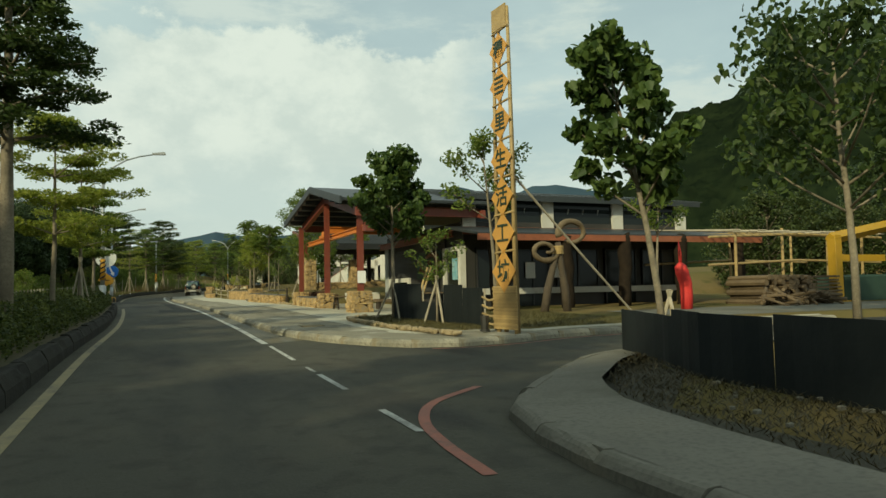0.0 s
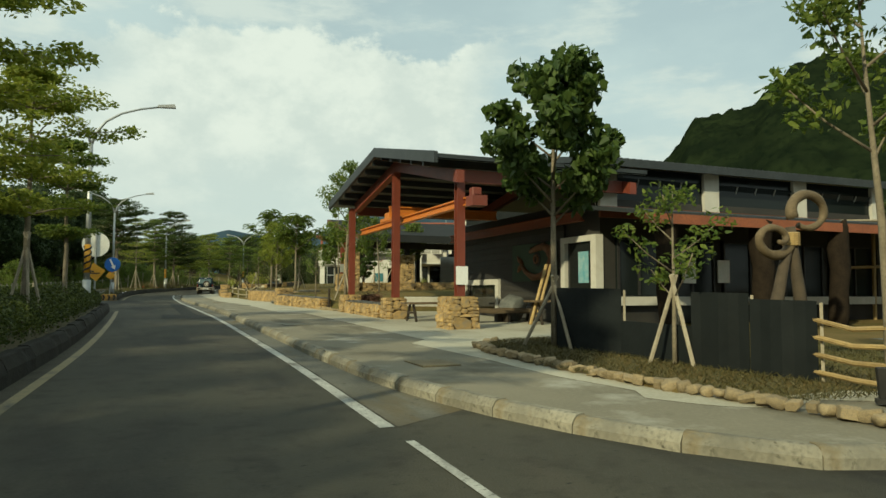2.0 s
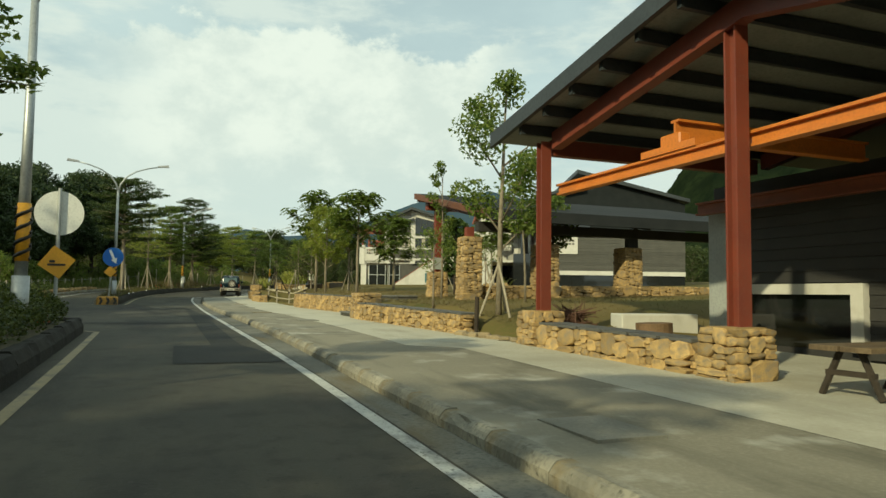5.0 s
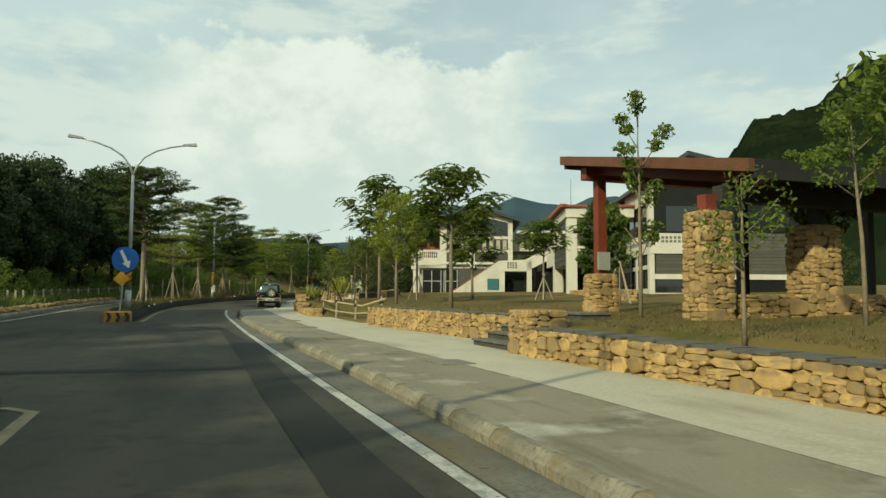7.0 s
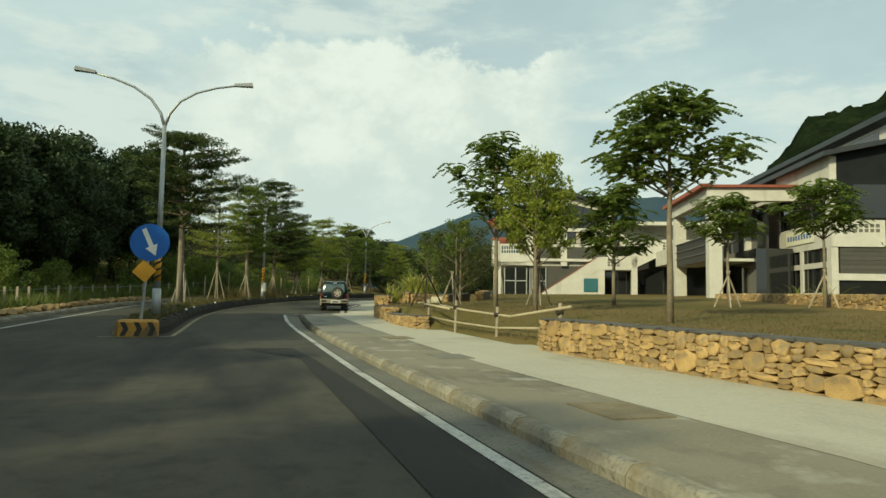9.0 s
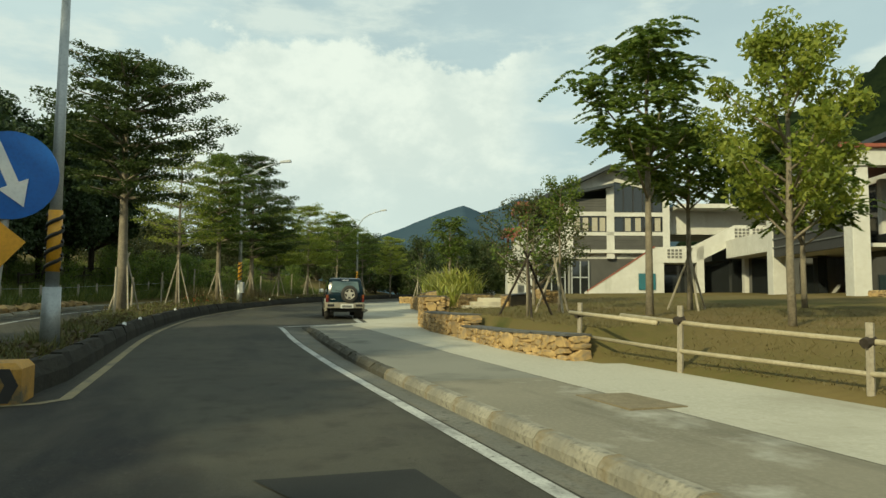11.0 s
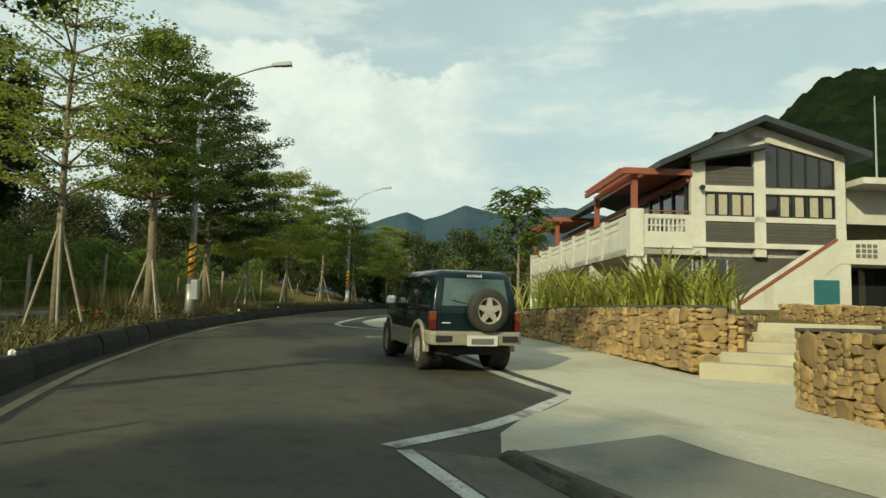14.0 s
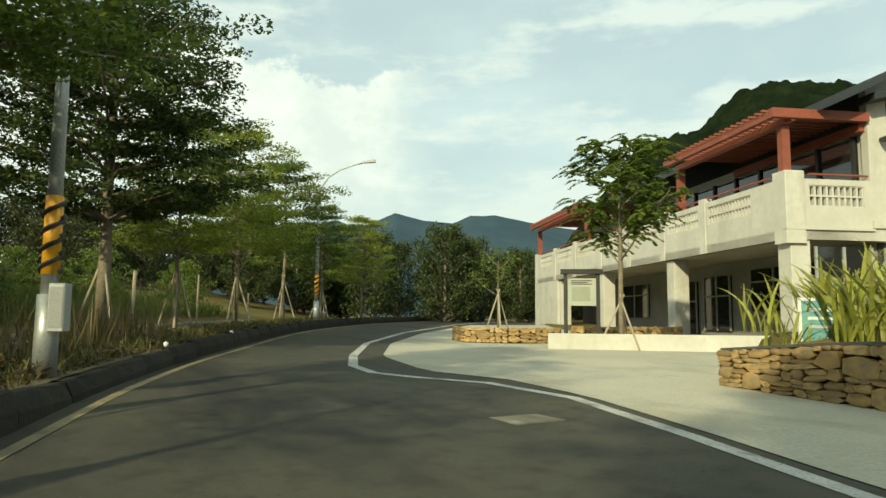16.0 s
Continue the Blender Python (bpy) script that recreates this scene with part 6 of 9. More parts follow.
for hw, ya, yb, z in rings:
    cab.v += [(-hw + 0.05, ya, z), (hw - 0.05, ya, z), (hw, ya + 0.06, z), (hw, yb - 0.06, z), (hw - 0.05, yb, z), (-hw + 0.05, yb, z), (-hw, yb - 0.06, z), (-hw, ya + 0.06, z)]
for i in range(len(rings) - 1):
    cab.f += [(8 * i + j, 8 * i + (j + 1) % 8, 8 * i + 8 + (j + 1) % 8, 8 * i + 8 + j) for j in range(8)]
cab.f.append(tuple(8 * (len(rings) - 1) + j for j in range(8)))
part("cabin", cab, TEAL, CAR, "", True)


def cab_pt(x_s, y, z):
    """A point on the cabin's side at height z, slightly proud."""
    f = (z - 1.0) / 0.6
    return (x_s * (0.78 - 0.11 * f + 0.016), y, z)


for sx in (-1, 1):
    s = Shape()
    f_ = lambda y, z: (lambda p_: (p_[0] - sx * 0.006, p_[1], p_[2]))(cab_pt(sx, y, z))
    s.add([f_(0.24, 1.055), f_(2.70, 1.055), f_(2.24, 1.55), f_(0.30, 1.55)], [(0, 1, 2, 3)])
    part("window_surround", s, UNDER, CAR, "black surround of the side windows")
    for ya, yb, yc, yd, name in ((0.30, 0.98, 0.36, 0.98, "quarter_window"), (1.06, 1.80, 1.06, 1.80, "rear_window"), (1.88, 2.62, 1.88, 2.22, "front_window")):
        s = Shape()
        s.add([cab_pt(sx, ya, 1.08), cab_pt(sx, yb, 1.08), cab_pt(sx, yd, 1.53), cab_pt(sx, yc, 1.53)], [(0, 1, 2, 3)])
        part(name, s, GLASSR, CAR, "dark side window")
    s = Shape()
    s.box(sx * 0.79 - 0.012, 0.1, 1.04, sx * 0.79 + 0.012, 2.85, 1.075)
    part("belt_moulding", s, UNDER, CAR, "dark belt moulding")
    for yc in (RW, FW):
        s = Shape()
        hw_ = 0.80 - (0.045 if yc > 2 else 0.0)
        for a in np.linspace(-0.02, math.pi + 0.02, 23):
            c_, d_ = math.cos(a), math.sin(a)
            lean_ = 0.028 * (1 if yc > 2 else 0) * c_
            s.v += [(sx * (x_ + hw_ - 0.8 - lean_), yc + r_ * c_, TR + r_ * d_) for x_, r_ in ((0.75, 0.485), (0.815, 0.485), (0.84, 0.47), (0.845, 0.43), (0.835, 0.415), (0.75, 0.415))]
        s.f += [(6 * i + j, 6 * i + (j + 1) % 6, 6 * i + 6 + (j + 1) % 6, 6 * i + 6 + j) for i in range(22) for j in range(6)]
        s.f += [(0, 1, 2, 3, 4, 5), (137, 136, 135, 134, 133, 132)]
        part("wheel_flare", s, BEIGE, CAR, "pale wheel arch flare")
    for y in (0.95, 1.95):
        s = Shape()
        s.box(sx * 0.815 - 0.01, y, 0.90, sx * 0.815 + 0.01, y + 0.15, 0.935)
        part("door_handle", s, UNDER, CAR)
    for y in (1.02, 1.84, 2.75):
        s = Shape()
        s.box(sx * 0.812 - 0.004, y, 0.45, sx * 0.812 + 0.004, y + 0.012, 1.02)
        part("door_gap", s, UNDER, CAR)
    s = Shape()
    s.box(sx * 0.80 - (0.0 if sx > 0 else 0.2), 2.52, 1.06, sx * 0.80 + (0.2 if sx > 0 else 0.0), 2.62, 1.2, b=0.045)
    part("mirror", s, SWHITE if sx < 0 else TEAL, CAR, "pale door mirror")
    s = Shape()
    s.box(sx * 0.752 - 0.055, -0.012, 0.855, sx * 0.752 + 0.055, 0.13, 0.985, b=0.012)
    lamp = part("tail_lamp", s, mat("amber lens", (0.20, 0.05, 0.014), (0.17, 0.04, 0.012), 0.25, 9, 40, 0.0), CAR, "amber upper tail lamp")
    s = Shape()
    s.box(sx * 0.752 - 0.055, -0.012, 0.70, sx * 0.752 + 0.055, 0.13, 0.853, b=0.012)
    part("red_lens", s, mat("red lens", (0.11, 0.010, 0.009), (0.09, 0.008, 0.008), 0.25, 9, 40, 0.0), lamp)
    s = Shape()
    s.box(sx * 0.52 - 0.14, 3.78, 0.72, sx * 0.52 + 0.14, 3.85, 0.88)
    part("headlamp", s, GALV, CAR)
s = Shape()
s.add([(-0.60, 0.036, 1.08), (0.60, 0.036, 1.08), (0.54, 0.122, 1.52), (-0.54, 0.122, 1.52)], [(0, 1, 2, 3)])
# green tint lightened to paint in the pane's pale reflection
part("tailgate_window", s, mat("tinted tailgate glass, reflection in tone", (0.10, 0.15, 0.15), (0.08, 0.12, 0.12), 0.08, 3, 20, 0.0), CAR, "tinted green tailgate window with a pale reflection in its colour")
for k in range(6):
    s = Shape()
    s.add([(-0.14 + 0.048 * k, 0.128, 1.545), (-0.105 + 0.048 * k, 0.128, 1.545), (-0.105 + 0.048 * k, 0.136, 1.585), (-0.14 + 0.048 * k, 0.136, 1.585)], [(0, 1, 2, 3)])
    part("sticker_bar", s, SWHITE, CAR, "white bar of a sticker")
s = Shape()
s.add([(-0.68, 2.915, 1.06), (0.68, 2.915, 1.06), (0.6, 2.30, 1.57), (-0.6, 2.30, 1.57)], [(0, 1, 2, 3)])
part("windscreen", s, GLASSR, CAR)
for q in ((-0.66, 0.005, 0.69, -0.652, 0.022, 1.03), (0.652, 0.005, 0.69, 0.66, 0.022, 1.03), (-0.66, 0.005, 0.685, 0.66, 0.022, 0.693)):
    s = Shape()
    s.box(*q)
    part("tailgate_gap", s, UNDER, CAR)
s = Shape()
s.box(-0.60, 0.006, 0.80, -0.45, 0.02, 0.815)
part("badge_bar", s, SWHITE, CAR, "small pale bar of a badge")
s = Shape()
s.tube([(-0.1, 0.045, 1.10), (-0.42, 0.05, 1.17)], 0.012, 5)
part("wiper", s, UNDER, CAR)
for nm, outer, inner, za, zb in (("rear_bumper", [(0.835, 0.30), (0.838, 0.06), (0.815, -0.05), (0.75, -0.115), (0.4, -0.135), (0.0, -0.14)], [(0.79, 0.30), (0.79, 0.03)], 0.47, 0.68),
                                 ("front_bumper", [(0.80, 3.66), (0.78, 3.78), (0.70, 3.88), (0.45, 3.95), (0.0, 3.97)], [(0.72, 3.66), (0.64, 3.76)], 0.42, 0.64)):
    ring_ = outer + [(-x, y) for x, y in outer[::-1][1:]] + [(-x, y) for x, y in inner] + [(x, y) for x, y in inner[::-1]]
    s = Shape()
    k = len(ring_)
    for z, q in ((za, 0.985), (za + 0.03, 1.0), (zb - 0.045, 1.0), (zb - 0.01, 0.985), (zb, 0.96)):
        s.v += [(x * q, (y if 0.2 < y < 3.7 else y * q if y > 3 else y * (2 * q - 1)), z) for x, y in ring_]
    s.f = [(k * i + j, k * i + (j + 1) % k, k * i + k + (j + 1) % k, k * i + k + j) for i in range(4) for j in range(k)] + [tuple(range(k)), tuple(range(5 * k - 1, 4 * k - 1, -1))]
    bp_ = part(nm, s, BEIGE, CAR, "beige wrap-around bumper")
    if nm == "rear_bumper":
        for x in (-0.74, 0.44):
            s = Shape()
            s.box(x, -0.15 if abs(x) < 0.6 else -0.145, 0.525, x + 0.28, -0.08, 0.615, b=0.006)
            part("black_insert", s, UNDER, bp_)
s = Shape()
s.box(-0.2, -0.168, 0.46, 0.34, -0.143, 0.625)
pl_ = part("number_plate", s, mat("plate white", (0.62, 0.62, 0.57), (0.55, 0.55, 0.5), 0.5, 5, 30, 0.02), CAR, "pale number plate")
s = Shape()
s.box(-0.13, -0.176, 0.485, 0.27, -0.169, 0.575)
part("plate_bar", s, mat("plate grey", (0.16, 0.16, 0.15), (0.13, 0.13, 0.12)), pl_, "dark bar in place of characters")
s = Shape()
s.box(-0.6, 0.1, 0.3, 0.6, 3.6, 0.5)
part("underbody", s, UNDER, CAR)


def wheel(parent, m, name="wheel", w=0.22):
    s = Shape()
    r, n = TR, 28
    ring = [(-w / 2, r * 0.62), (-w / 2, r * 0.9), (-w / 2 + 0.03, r), (w / 2 - 0.03, r), (w / 2, r * 0.9), (w / 2, r * 0.62)]
    for j in range(n):
        a = 2 * math.pi * j / n
        s.v.extend((x, q * math.cos(a), q * math.sin(a)) for x, q in ring)
    k = len(ring)
    for j in range(n):
        for i in range(k - 1):
            s.f.append((j * k + i, j * k + i + 1, ((j + 1) % n) * k + i + 1, ((j + 1) % n) * k + i))
    me = s.mesh("tyre", RUBBER, True)
    wh = new(name, me)
    wh.parent, wh.matrix_basis = parent, m
    s = Shape()
    s.tube([(-w / 2 + 0.06, 0, 0), (w / 2 - 0.06, 0, 0)], r * 0.63, 24)
    part("disc", s, UNDER, wh)
    s = Shape()
    for q in (-1, 1):
        x = q * (w / 2 - 0.03)
        for a in range(5):
            t = 2 * math.pi * a / 5 + math.pi / 2
            mm = pose(x, 0, 0, math.degrees(t), 0, 0)
            s.add([mm @ Vector(p) for p in ((-0.02, 0.0, -0.065), (-0.02, r * 0.6, -0.032), (-0.02, r * 0.6, 0.032), (-0.02, 0, 0.065), (0.02, 0.0, -0.065), (0.02, r * 0.6, -0.032), (0.02, r * 0.6, 0.032), (0.02, 0, 0.065))], [(0, 1, 2, 3), (7, 6, 5, 4), (0, 4, 5, 1), (1, 5, 6, 2), (2, 6, 7, 3), (3, 7, 4, 0)])
        s.tube([(x - 0.022, 0, 0), (x + 0.022, 0, 0)], 0.075, 12)
        s.tube([(x, r * 0.6 * math.cos(t), r * 0.6 * math.sin(t)) for t in np.linspace(0, 2 * math.pi, 25)], 0.022, 5, False)
    part("rim", s, RIM, wh, "five-spoke alloy rim")
    return wh


for sx in (-1, 1):
    for yc in (RW, FW):
        wheel(CAR, pose(sx * 0.72, yc, TR))
wheel(CAR, pose(0.16, -0.13, 1.02, 0, 0, 90), "spare_wheel", 0.21)

# ---------------- street lamps ----------------


def street_lamp(x, y, zg, tip, ang, label, band=True, box=False):
    """A tapered pole with two swept arms."""
    L = thing("street_lamp", label, "street lamp", pose(x, y, zg, 0, 0, ang), "street lamps")
    h = tip - zg
    s = Shape()
    s.tube([(0, 0, 0), (0, 0, 0.9)], [0.13, 0.12], 12)
    s.tube([(0, 0, 0.9), (0, 0, h - 1.35)], [0.09, 0.055], 12)
    part("pole", s, GALV, L, "grey tapered pole", True)
    for q in (-1, 1):
        s = Shape()
        pts_ = [(q * 0.0, 0, h - 1.4), (q * 0.12, 0, h - 1.0), (q * 0.4, 0, h - 0.6), (q * 0.85, 0, h - 0.3), (q * 1.4, 0, h - 0.1), (q * 2.0, 0, h + 0.03)]
        s.tube(pts_, [0.05, 0.045, 0.04, 0.036, 0.033, 0.03], 8)
        arm = part("arm", s, GALV, L, "", True)
        s = Shape()
        s.add([(q * 1.9, -0.07, h + 0.0), (q * 1.9, 0.07, h + 0.0), (q * 2.45, 0.1, h + 0.03), (q * 2.45, -0.1, h + 0.03), (q * 1.9, -0.05, h + 0.08), (q * 1.9, 0.05, h + 0.08), (q * 2.42, 0.07, h + 0.15), (q * 2.42, -0.07, h + 0.15)],
              [(0, 1, 2, 3), (4, 5, 6, 7), (0, 1, 5, 4), (1, 2, 6, 5), (2, 3, 7, 6), (3, 0, 4, 7)])
        part("lamp_head", s, mat("lamp grey", (0.30, 0.31, 0.31), (0.26, 0.27, 0.27), 0.5), arm)
    if box:
        s = Shape()
        s.box(0.06, -0.16, 0.5, 0.24, 0.02, 1.02, b=0.012)
        mb_ = part("meter_box", s, GALV, L, "grey meter box")
        s = Shape()
        s.box(0.08, -0.166, 0.54, 0.22, -0.16, 0.98)
        part("box_door", s, mat("lamp grey", (0.30, 0.31, 0.31)), mb_)
    if band:
        s = Shape()
        s.tube([(0, 0, 1.12), (0, 0, 2.0)], [0.098, 0.094], 12)
        b_ = part("warning_band", s, SYELL, L, "yellow and black warning stripes", True)
        for k in range(4):
            s = Shape()
            z = 1.16 + 0.2 * k
            s.tube([(0.1 * math.cos(a), 0.1 * math.sin(a), z + 0.16 * (a / math.pi)) for a in np.linspace(-0.3, math.pi + 0.3, 9)], 0.03, 4)
            part("black_stripe", s, BLACK, b_)
            s = Shape()
            s.tube([(0.1 * math.cos(a + math.pi), 0.1 * math.sin(a + math.pi), z + 0.16 * (a / math.pi)) for a in np.linspace(-0.3, math.pi + 0.3, 9)], 0.03, 4)
            part("black_stripe", s, BLACK, b_)
    return L


street_lamp(-1.75, 32.4, gz(32.4) + 0.24, 7.25, 0, "grey double-armed street lamp with a striped base in the median")
street_lamp(-2.62, 60.3, gz(60.3) + 0.25, 8.0, 0, "grey double-armed street lamp behind the traffic island")
street_lamp(0.84, 84.6, gz(84.6) + 0.25, 8.5, -24, "grey double-armed street lamp with a meter box on the curved verge", True, True)
street_lamp(10.6, 104.2, gz(104) + 0.25, 8.9, -35, "grey double-armed street lamp far along the curve")

# ---------------- traffic signs ----------------
SG = thing("traffic_sign", "round sign seen from its pale back with a yellow diamond below", "traffic sign", pose(-1.82, 36.15, gz(36) + 0.24, 0, 0, 4))
s = Shape()
s.tube([(0, 0, 0), (0, 0, 2.7)], 0.038, 10)
part("pole", s, GALV, SG)
s = Shape()
s.tube([(0, 0.045, 2.2), (0, 0.062, 2.2)], 0.45, 36)
part("round_panel", s, SIGNBACK, SG, "pale back of a round sign")
s = Shape()
s.tube([(0, -0.06, 1.2), (0, -0.045, 1.2)], 0.34, 4)
dia = part("diamond_panel", s, SYELL, SG, "yellow diamond warning panel")
s = Shape()
s.box(-0.16, -0.068, 1.13, 0.16, -0.062, 1.17)
s.box(-0.13, -0.068, 1.19, -0.03, -0.062, 1.24)
part("symbol_bar", s, BLACK, dia)
BS = thing("traffic_sign", "round blue sign with a white diagonal arrow over a yellow diamond", "traffic sign", pose(-2.62, 57.35, gz(57.3) + 0.3, 0, 4, 0))
s = Shape()
s.tube([(0, 0, 0), (0, 0, 2.4)], 0.038, 10)
part("pole", s, GALV, BS)
s = Shape()
s.tube([(0, -0.06, 2.0), (0, -0.045, 2.0)], 0.46, 36)
disc = part("blue_disc", s, SBLUE, BS, "blue disc")
s = Shape()
mm = Matrix.Translation((0, -0.072, 2.0)) @ pose(0, 0, 0, 0, -28, 0)
s.box(-0.055, -0.004, -0.1, 0.055, 0.004, 0.36, mm)
s.add([mm @ Vector(p) for p in ((-0.15, -0.004, -0.1), (0.15, -0.004, -0.1), (0, -0.004, -0.36), (-0.15, 0.004, -0.1), (0.15, 0.004, -0.1), (0, 0.004, -0.36))], [(0, 1, 2), (5, 4, 3), (0, 3, 4, 1), (1, 4, 5, 2), (2, 5, 3, 0)])
part("arrow", s, SWHITE, disc, "white arrow pointing down to the kerb")
s = Shape()
s.tube([(-0.05, -0.06, 1.28), (-0.05, -0.045, 1.28)], 0.28, 4)
part("diamond_panel", s, SYELL, BS, "plain yellow diamond")
NI = thing("island_nose", "concrete island nose painted in yellow and black", "traffic island", (-2.65, 57.1, gz(57)))
s = Shape()
s.box(-0.45, -0.2, -0.1, 0.45, 0.45, 0.40, b=0.06)
part("block", s, worn(mat("weathered yellow paint", (0.50, 0.27, 0.04), (0.36, 0.20, 0.04), 0.7, 4, 30, 0.2), (0.10, 0.085, 0.05), 3.0, 0.5, 0.66), NI, "weathered yellow block")
for x in (-0.36, -0.06, 0.24):
    s = Shape()
    s.add([(x, -0.206, 0.02), (x + 0.12, -0.206, 0.02), (x + 0.2, -0.206, 0.19), (x + 0.12, -0.206, 0.35), (x, -0.206, 0.35), (x + 0.08, -0.206, 0.19)], [(0, 1, 2, 5), (5, 2, 3, 4)])
    part("black_stripe", s, BLACK, NI)
# traffic cones beside the median's end
for x, y in ((-1.9, 35.3),):
    C = thing("traffic_cone", "faded orange traffic cone on the median", "traffic cone", (x, y, gz(y) + 0.25))
    s = Shape()
    s.tube([(0, 0, 0.03), (0, 0, 0.55)], [0.14, 0.03], 12)
    part("cone", s, mat("cone orange", (0.55, 0.10, 0.03), (0.45, 0.09, 0.03)), C, "", True)
    s = Shape()
    s.box(-0.17, -0.17, 0, 0.17, 0.17, 0.03)
    part("base", s, BLACK, C)

# ---------------- bamboo sign tower ----------------
TW = thing("sign_tower", "tall bamboo sign tower with seven ochre diamond boards", "sign", pose(6.42, 11.93, gz(11.9) + 0.16, 0, 0, -86))
for x, y in ((-0.33, 0.0), (0.30, 0.0), (-0.22, 0.1), (0.2, 0.1)):
    s = Shape()
    s.tube([(x, y, -0.05), (x * 0.97, y * 0.8, 3.3), (x * 0.8, y * 0.6, 6.35)], [0.045, 0.04, 0.03], 8)
    part("upright", s, BAMBOO, TW, "bamboo upright", True)
for k in range(34):
    s = Shape()
    z = 0.05 + 0.0245 * k
    rr = random.Random(k)
    s.tube([(-0.43 + rr.uniform(-0.02, 0.02), -0.06, z), (0.43 + rr.uniform(-0.02, 0.02), -0.06, z)], 0.0135, 6)
    part("split_cane", s, BAMBOO, TW)
s = Shape()
s.box(-0.25, -0.06, 5.95, 0.25, -0.03, 6.4)
part("cane_top", s, BAMBOO, TW, "woven cane panel at the top")
BOARDS = [(1.16, "坊"), (1.9, "工"), (2.62, "活"), (3.36, "生"), (4.1, "里"), (4.83, ""), (5.55, "種")]
for k, (z, ch) in enumerate(BOARDS):
    f = 1 - 0.035 * k
    s = Shape()
    s.tube([(-0.36 * f, -0.03, z + 0.37), (0.36 * f, -0.03, z + 0.4)], 0.025, 6)
    part("cross_cane", s, BAMBOO, TW)
    s = Shape()
    rr = random.Random(k + 5)
    q = 0.42 * f
    s.add([(-q, -0.075, z), (0, -0.075, z - q), (q, -0.075, z), (0, -0.075, z + q), (-q, -0.06, z), (0, -0.06, z - q), (q, -0.06, z), (0, -0.06, z + q)], [(0, 1, 2, 3), (7, 6, 5, 4), (0, 4, 5, 1), (1, 5, 6, 2), (2, 6, 7, 3), (3, 7, 4, 0)])
    bd = part("diamond_board", s, SIGNWOOD, TW, "ochre diamond board")
    if not ch:
        s = Shape()
        for j in range(4):
            s.box(-0.16, -0.086, z - 0.17 + 0.1 * j, 0.16, -0.078, z - 0.125 + 0.1 * j)
        part("writing_bars", s, mat("dark green lettering", (0.03, 0.05, 0.03)), bd, "dark bars of a worn character")
        continue
    cu = bpy.data.curves.new("character", "FONT")
    cu.body, cu.size, cu.align_x, cu.align_y, cu.extrude = ch, 0.46 * f, "CENTER", "CENTER", 0.004
    cu.offset = 0.006
    cu.materials.append(mat("dark green lettering", (0.03, 0.05, 0.03), (0.02, 0.035, 0.02), 0.6))
    ob = new("character", cu)
    ob.parent, ob.matrix_basis = bd, pose(0, -0.082, z - 0.02, 90, 0, 0)
s = Shape()
s.tube([(0.2, -0.03, 3.12), (-0.15, 1.9, 1.55), (-0.51, 3.87, 0.0)], 0.026, 6)
part("strut", s, STAKE, TW, "long wooden strut")
s = Shape()
s.tube([(-0.38, -0.3, 0), (-0.38, -0.3, 0.04)], 0.1, 8)
s.tube([(-0.38, -0.3, 0.04), (-0.38, -0.3, 0.3)], [0.07, 0.09], 8)
SPL = solid("spotlight", s, BLACK, "black ground spotlight before the sign tower", "spotlight")
SPL.matrix_basis = TW.matrix_basis

# ---------------- sheet fences ----------------


def sheet_fence(line, h, label, low=(0, 0)):
    F = thing("sheet_fence", label, "fence", (0, 0, 0))
    pts_ = along(line, 0.75)
    for i, (p, q) in enumerate(zip(pts_[:-1], pts_[1:])):
        rr = random.Random(i + int(h * 100))
        z0, z1 = gz(p[1]) + 0.12, gz(q[1]) + 0.12
        hh = h * rr.uniform(0.88, 1.06) * (0.58 if low[0] < (p[1] + q[1]) / 2 < low[1] else 1.0)
        t = (Vector(q) - Vector(p)).normalized()
        n_ = Vector((t.y, -t.x)) * 0.012
        s = Shape()
        k = 6
        for j in range(k + 1):
            f = j / k
            b_ = 0.012 * math.sin(f * 9 + i)
            x, y = p[0] + (q[0] - p[0]) * f * 0.985 + n_.x + t.y * b_, p[1] + (q[1] - p[1]) * f * 0.985 - t.x * b_
            s.v.extend([(x, y, z0 + (z1 - z0) * f), (x, y, z0 + (z1 - z0) * f + hh), (x + 0.008, y, z0 + (z1 - z0) * f + hh), (x + 0.008, y, z0 + (z1 - z0) * f)])
        for j in range(k):
            a = j * 4
            s.f += [(a, a + 4, a + 5, a + 1), (a + 1, a + 5, a + 6, a + 2), (a + 2, a + 6, a + 7, a + 3)]
        part("sheet", s, BLACKPL, F, "black plastic sheet")
        s = Shape()
        s.tube([(q[0] + 0.035, q[1], z1 - 0.1), (q[0] + 0.035, q[1], z1 + hh - 0.02)], 0.018, 6)
        part("stake", s, STAKE, F)
    return F


sheet_fence([(6.5, 18.2), (6.0, 17.4), (6.3, 16.2), (6.35, 14.9), (6.6, 13.35)], 0.92, "waist-low fence of black plastic sheets on the grass island", (15.2, 16.1))
sheet_fence([(6.3, 8.25), (5.8, 7.0), (5.15, 5.5), (5.05, 4.5), (4.9, 3.2), (4.6, -1.0)], 0.66, "knee-high fence of black plastic sheets at the junction corner")
# red bent tube figure, loop sculpture
s = Shape()
FX, FY = 15.15, 16.7
s.tube([(FX + 0.03, FY, gz(FY) + 0.1), (FX + 0.05, FY, 0.8), (FX + 0.02, FY, 1.2), (FX - 0.10, FY, 1.52), (FX - 0.16, FY, 1.72), (FX - 0.15, FY, 1.82)], [0.17, 0.18, 0.19, 0.2, 0.17, 0.06], 14)
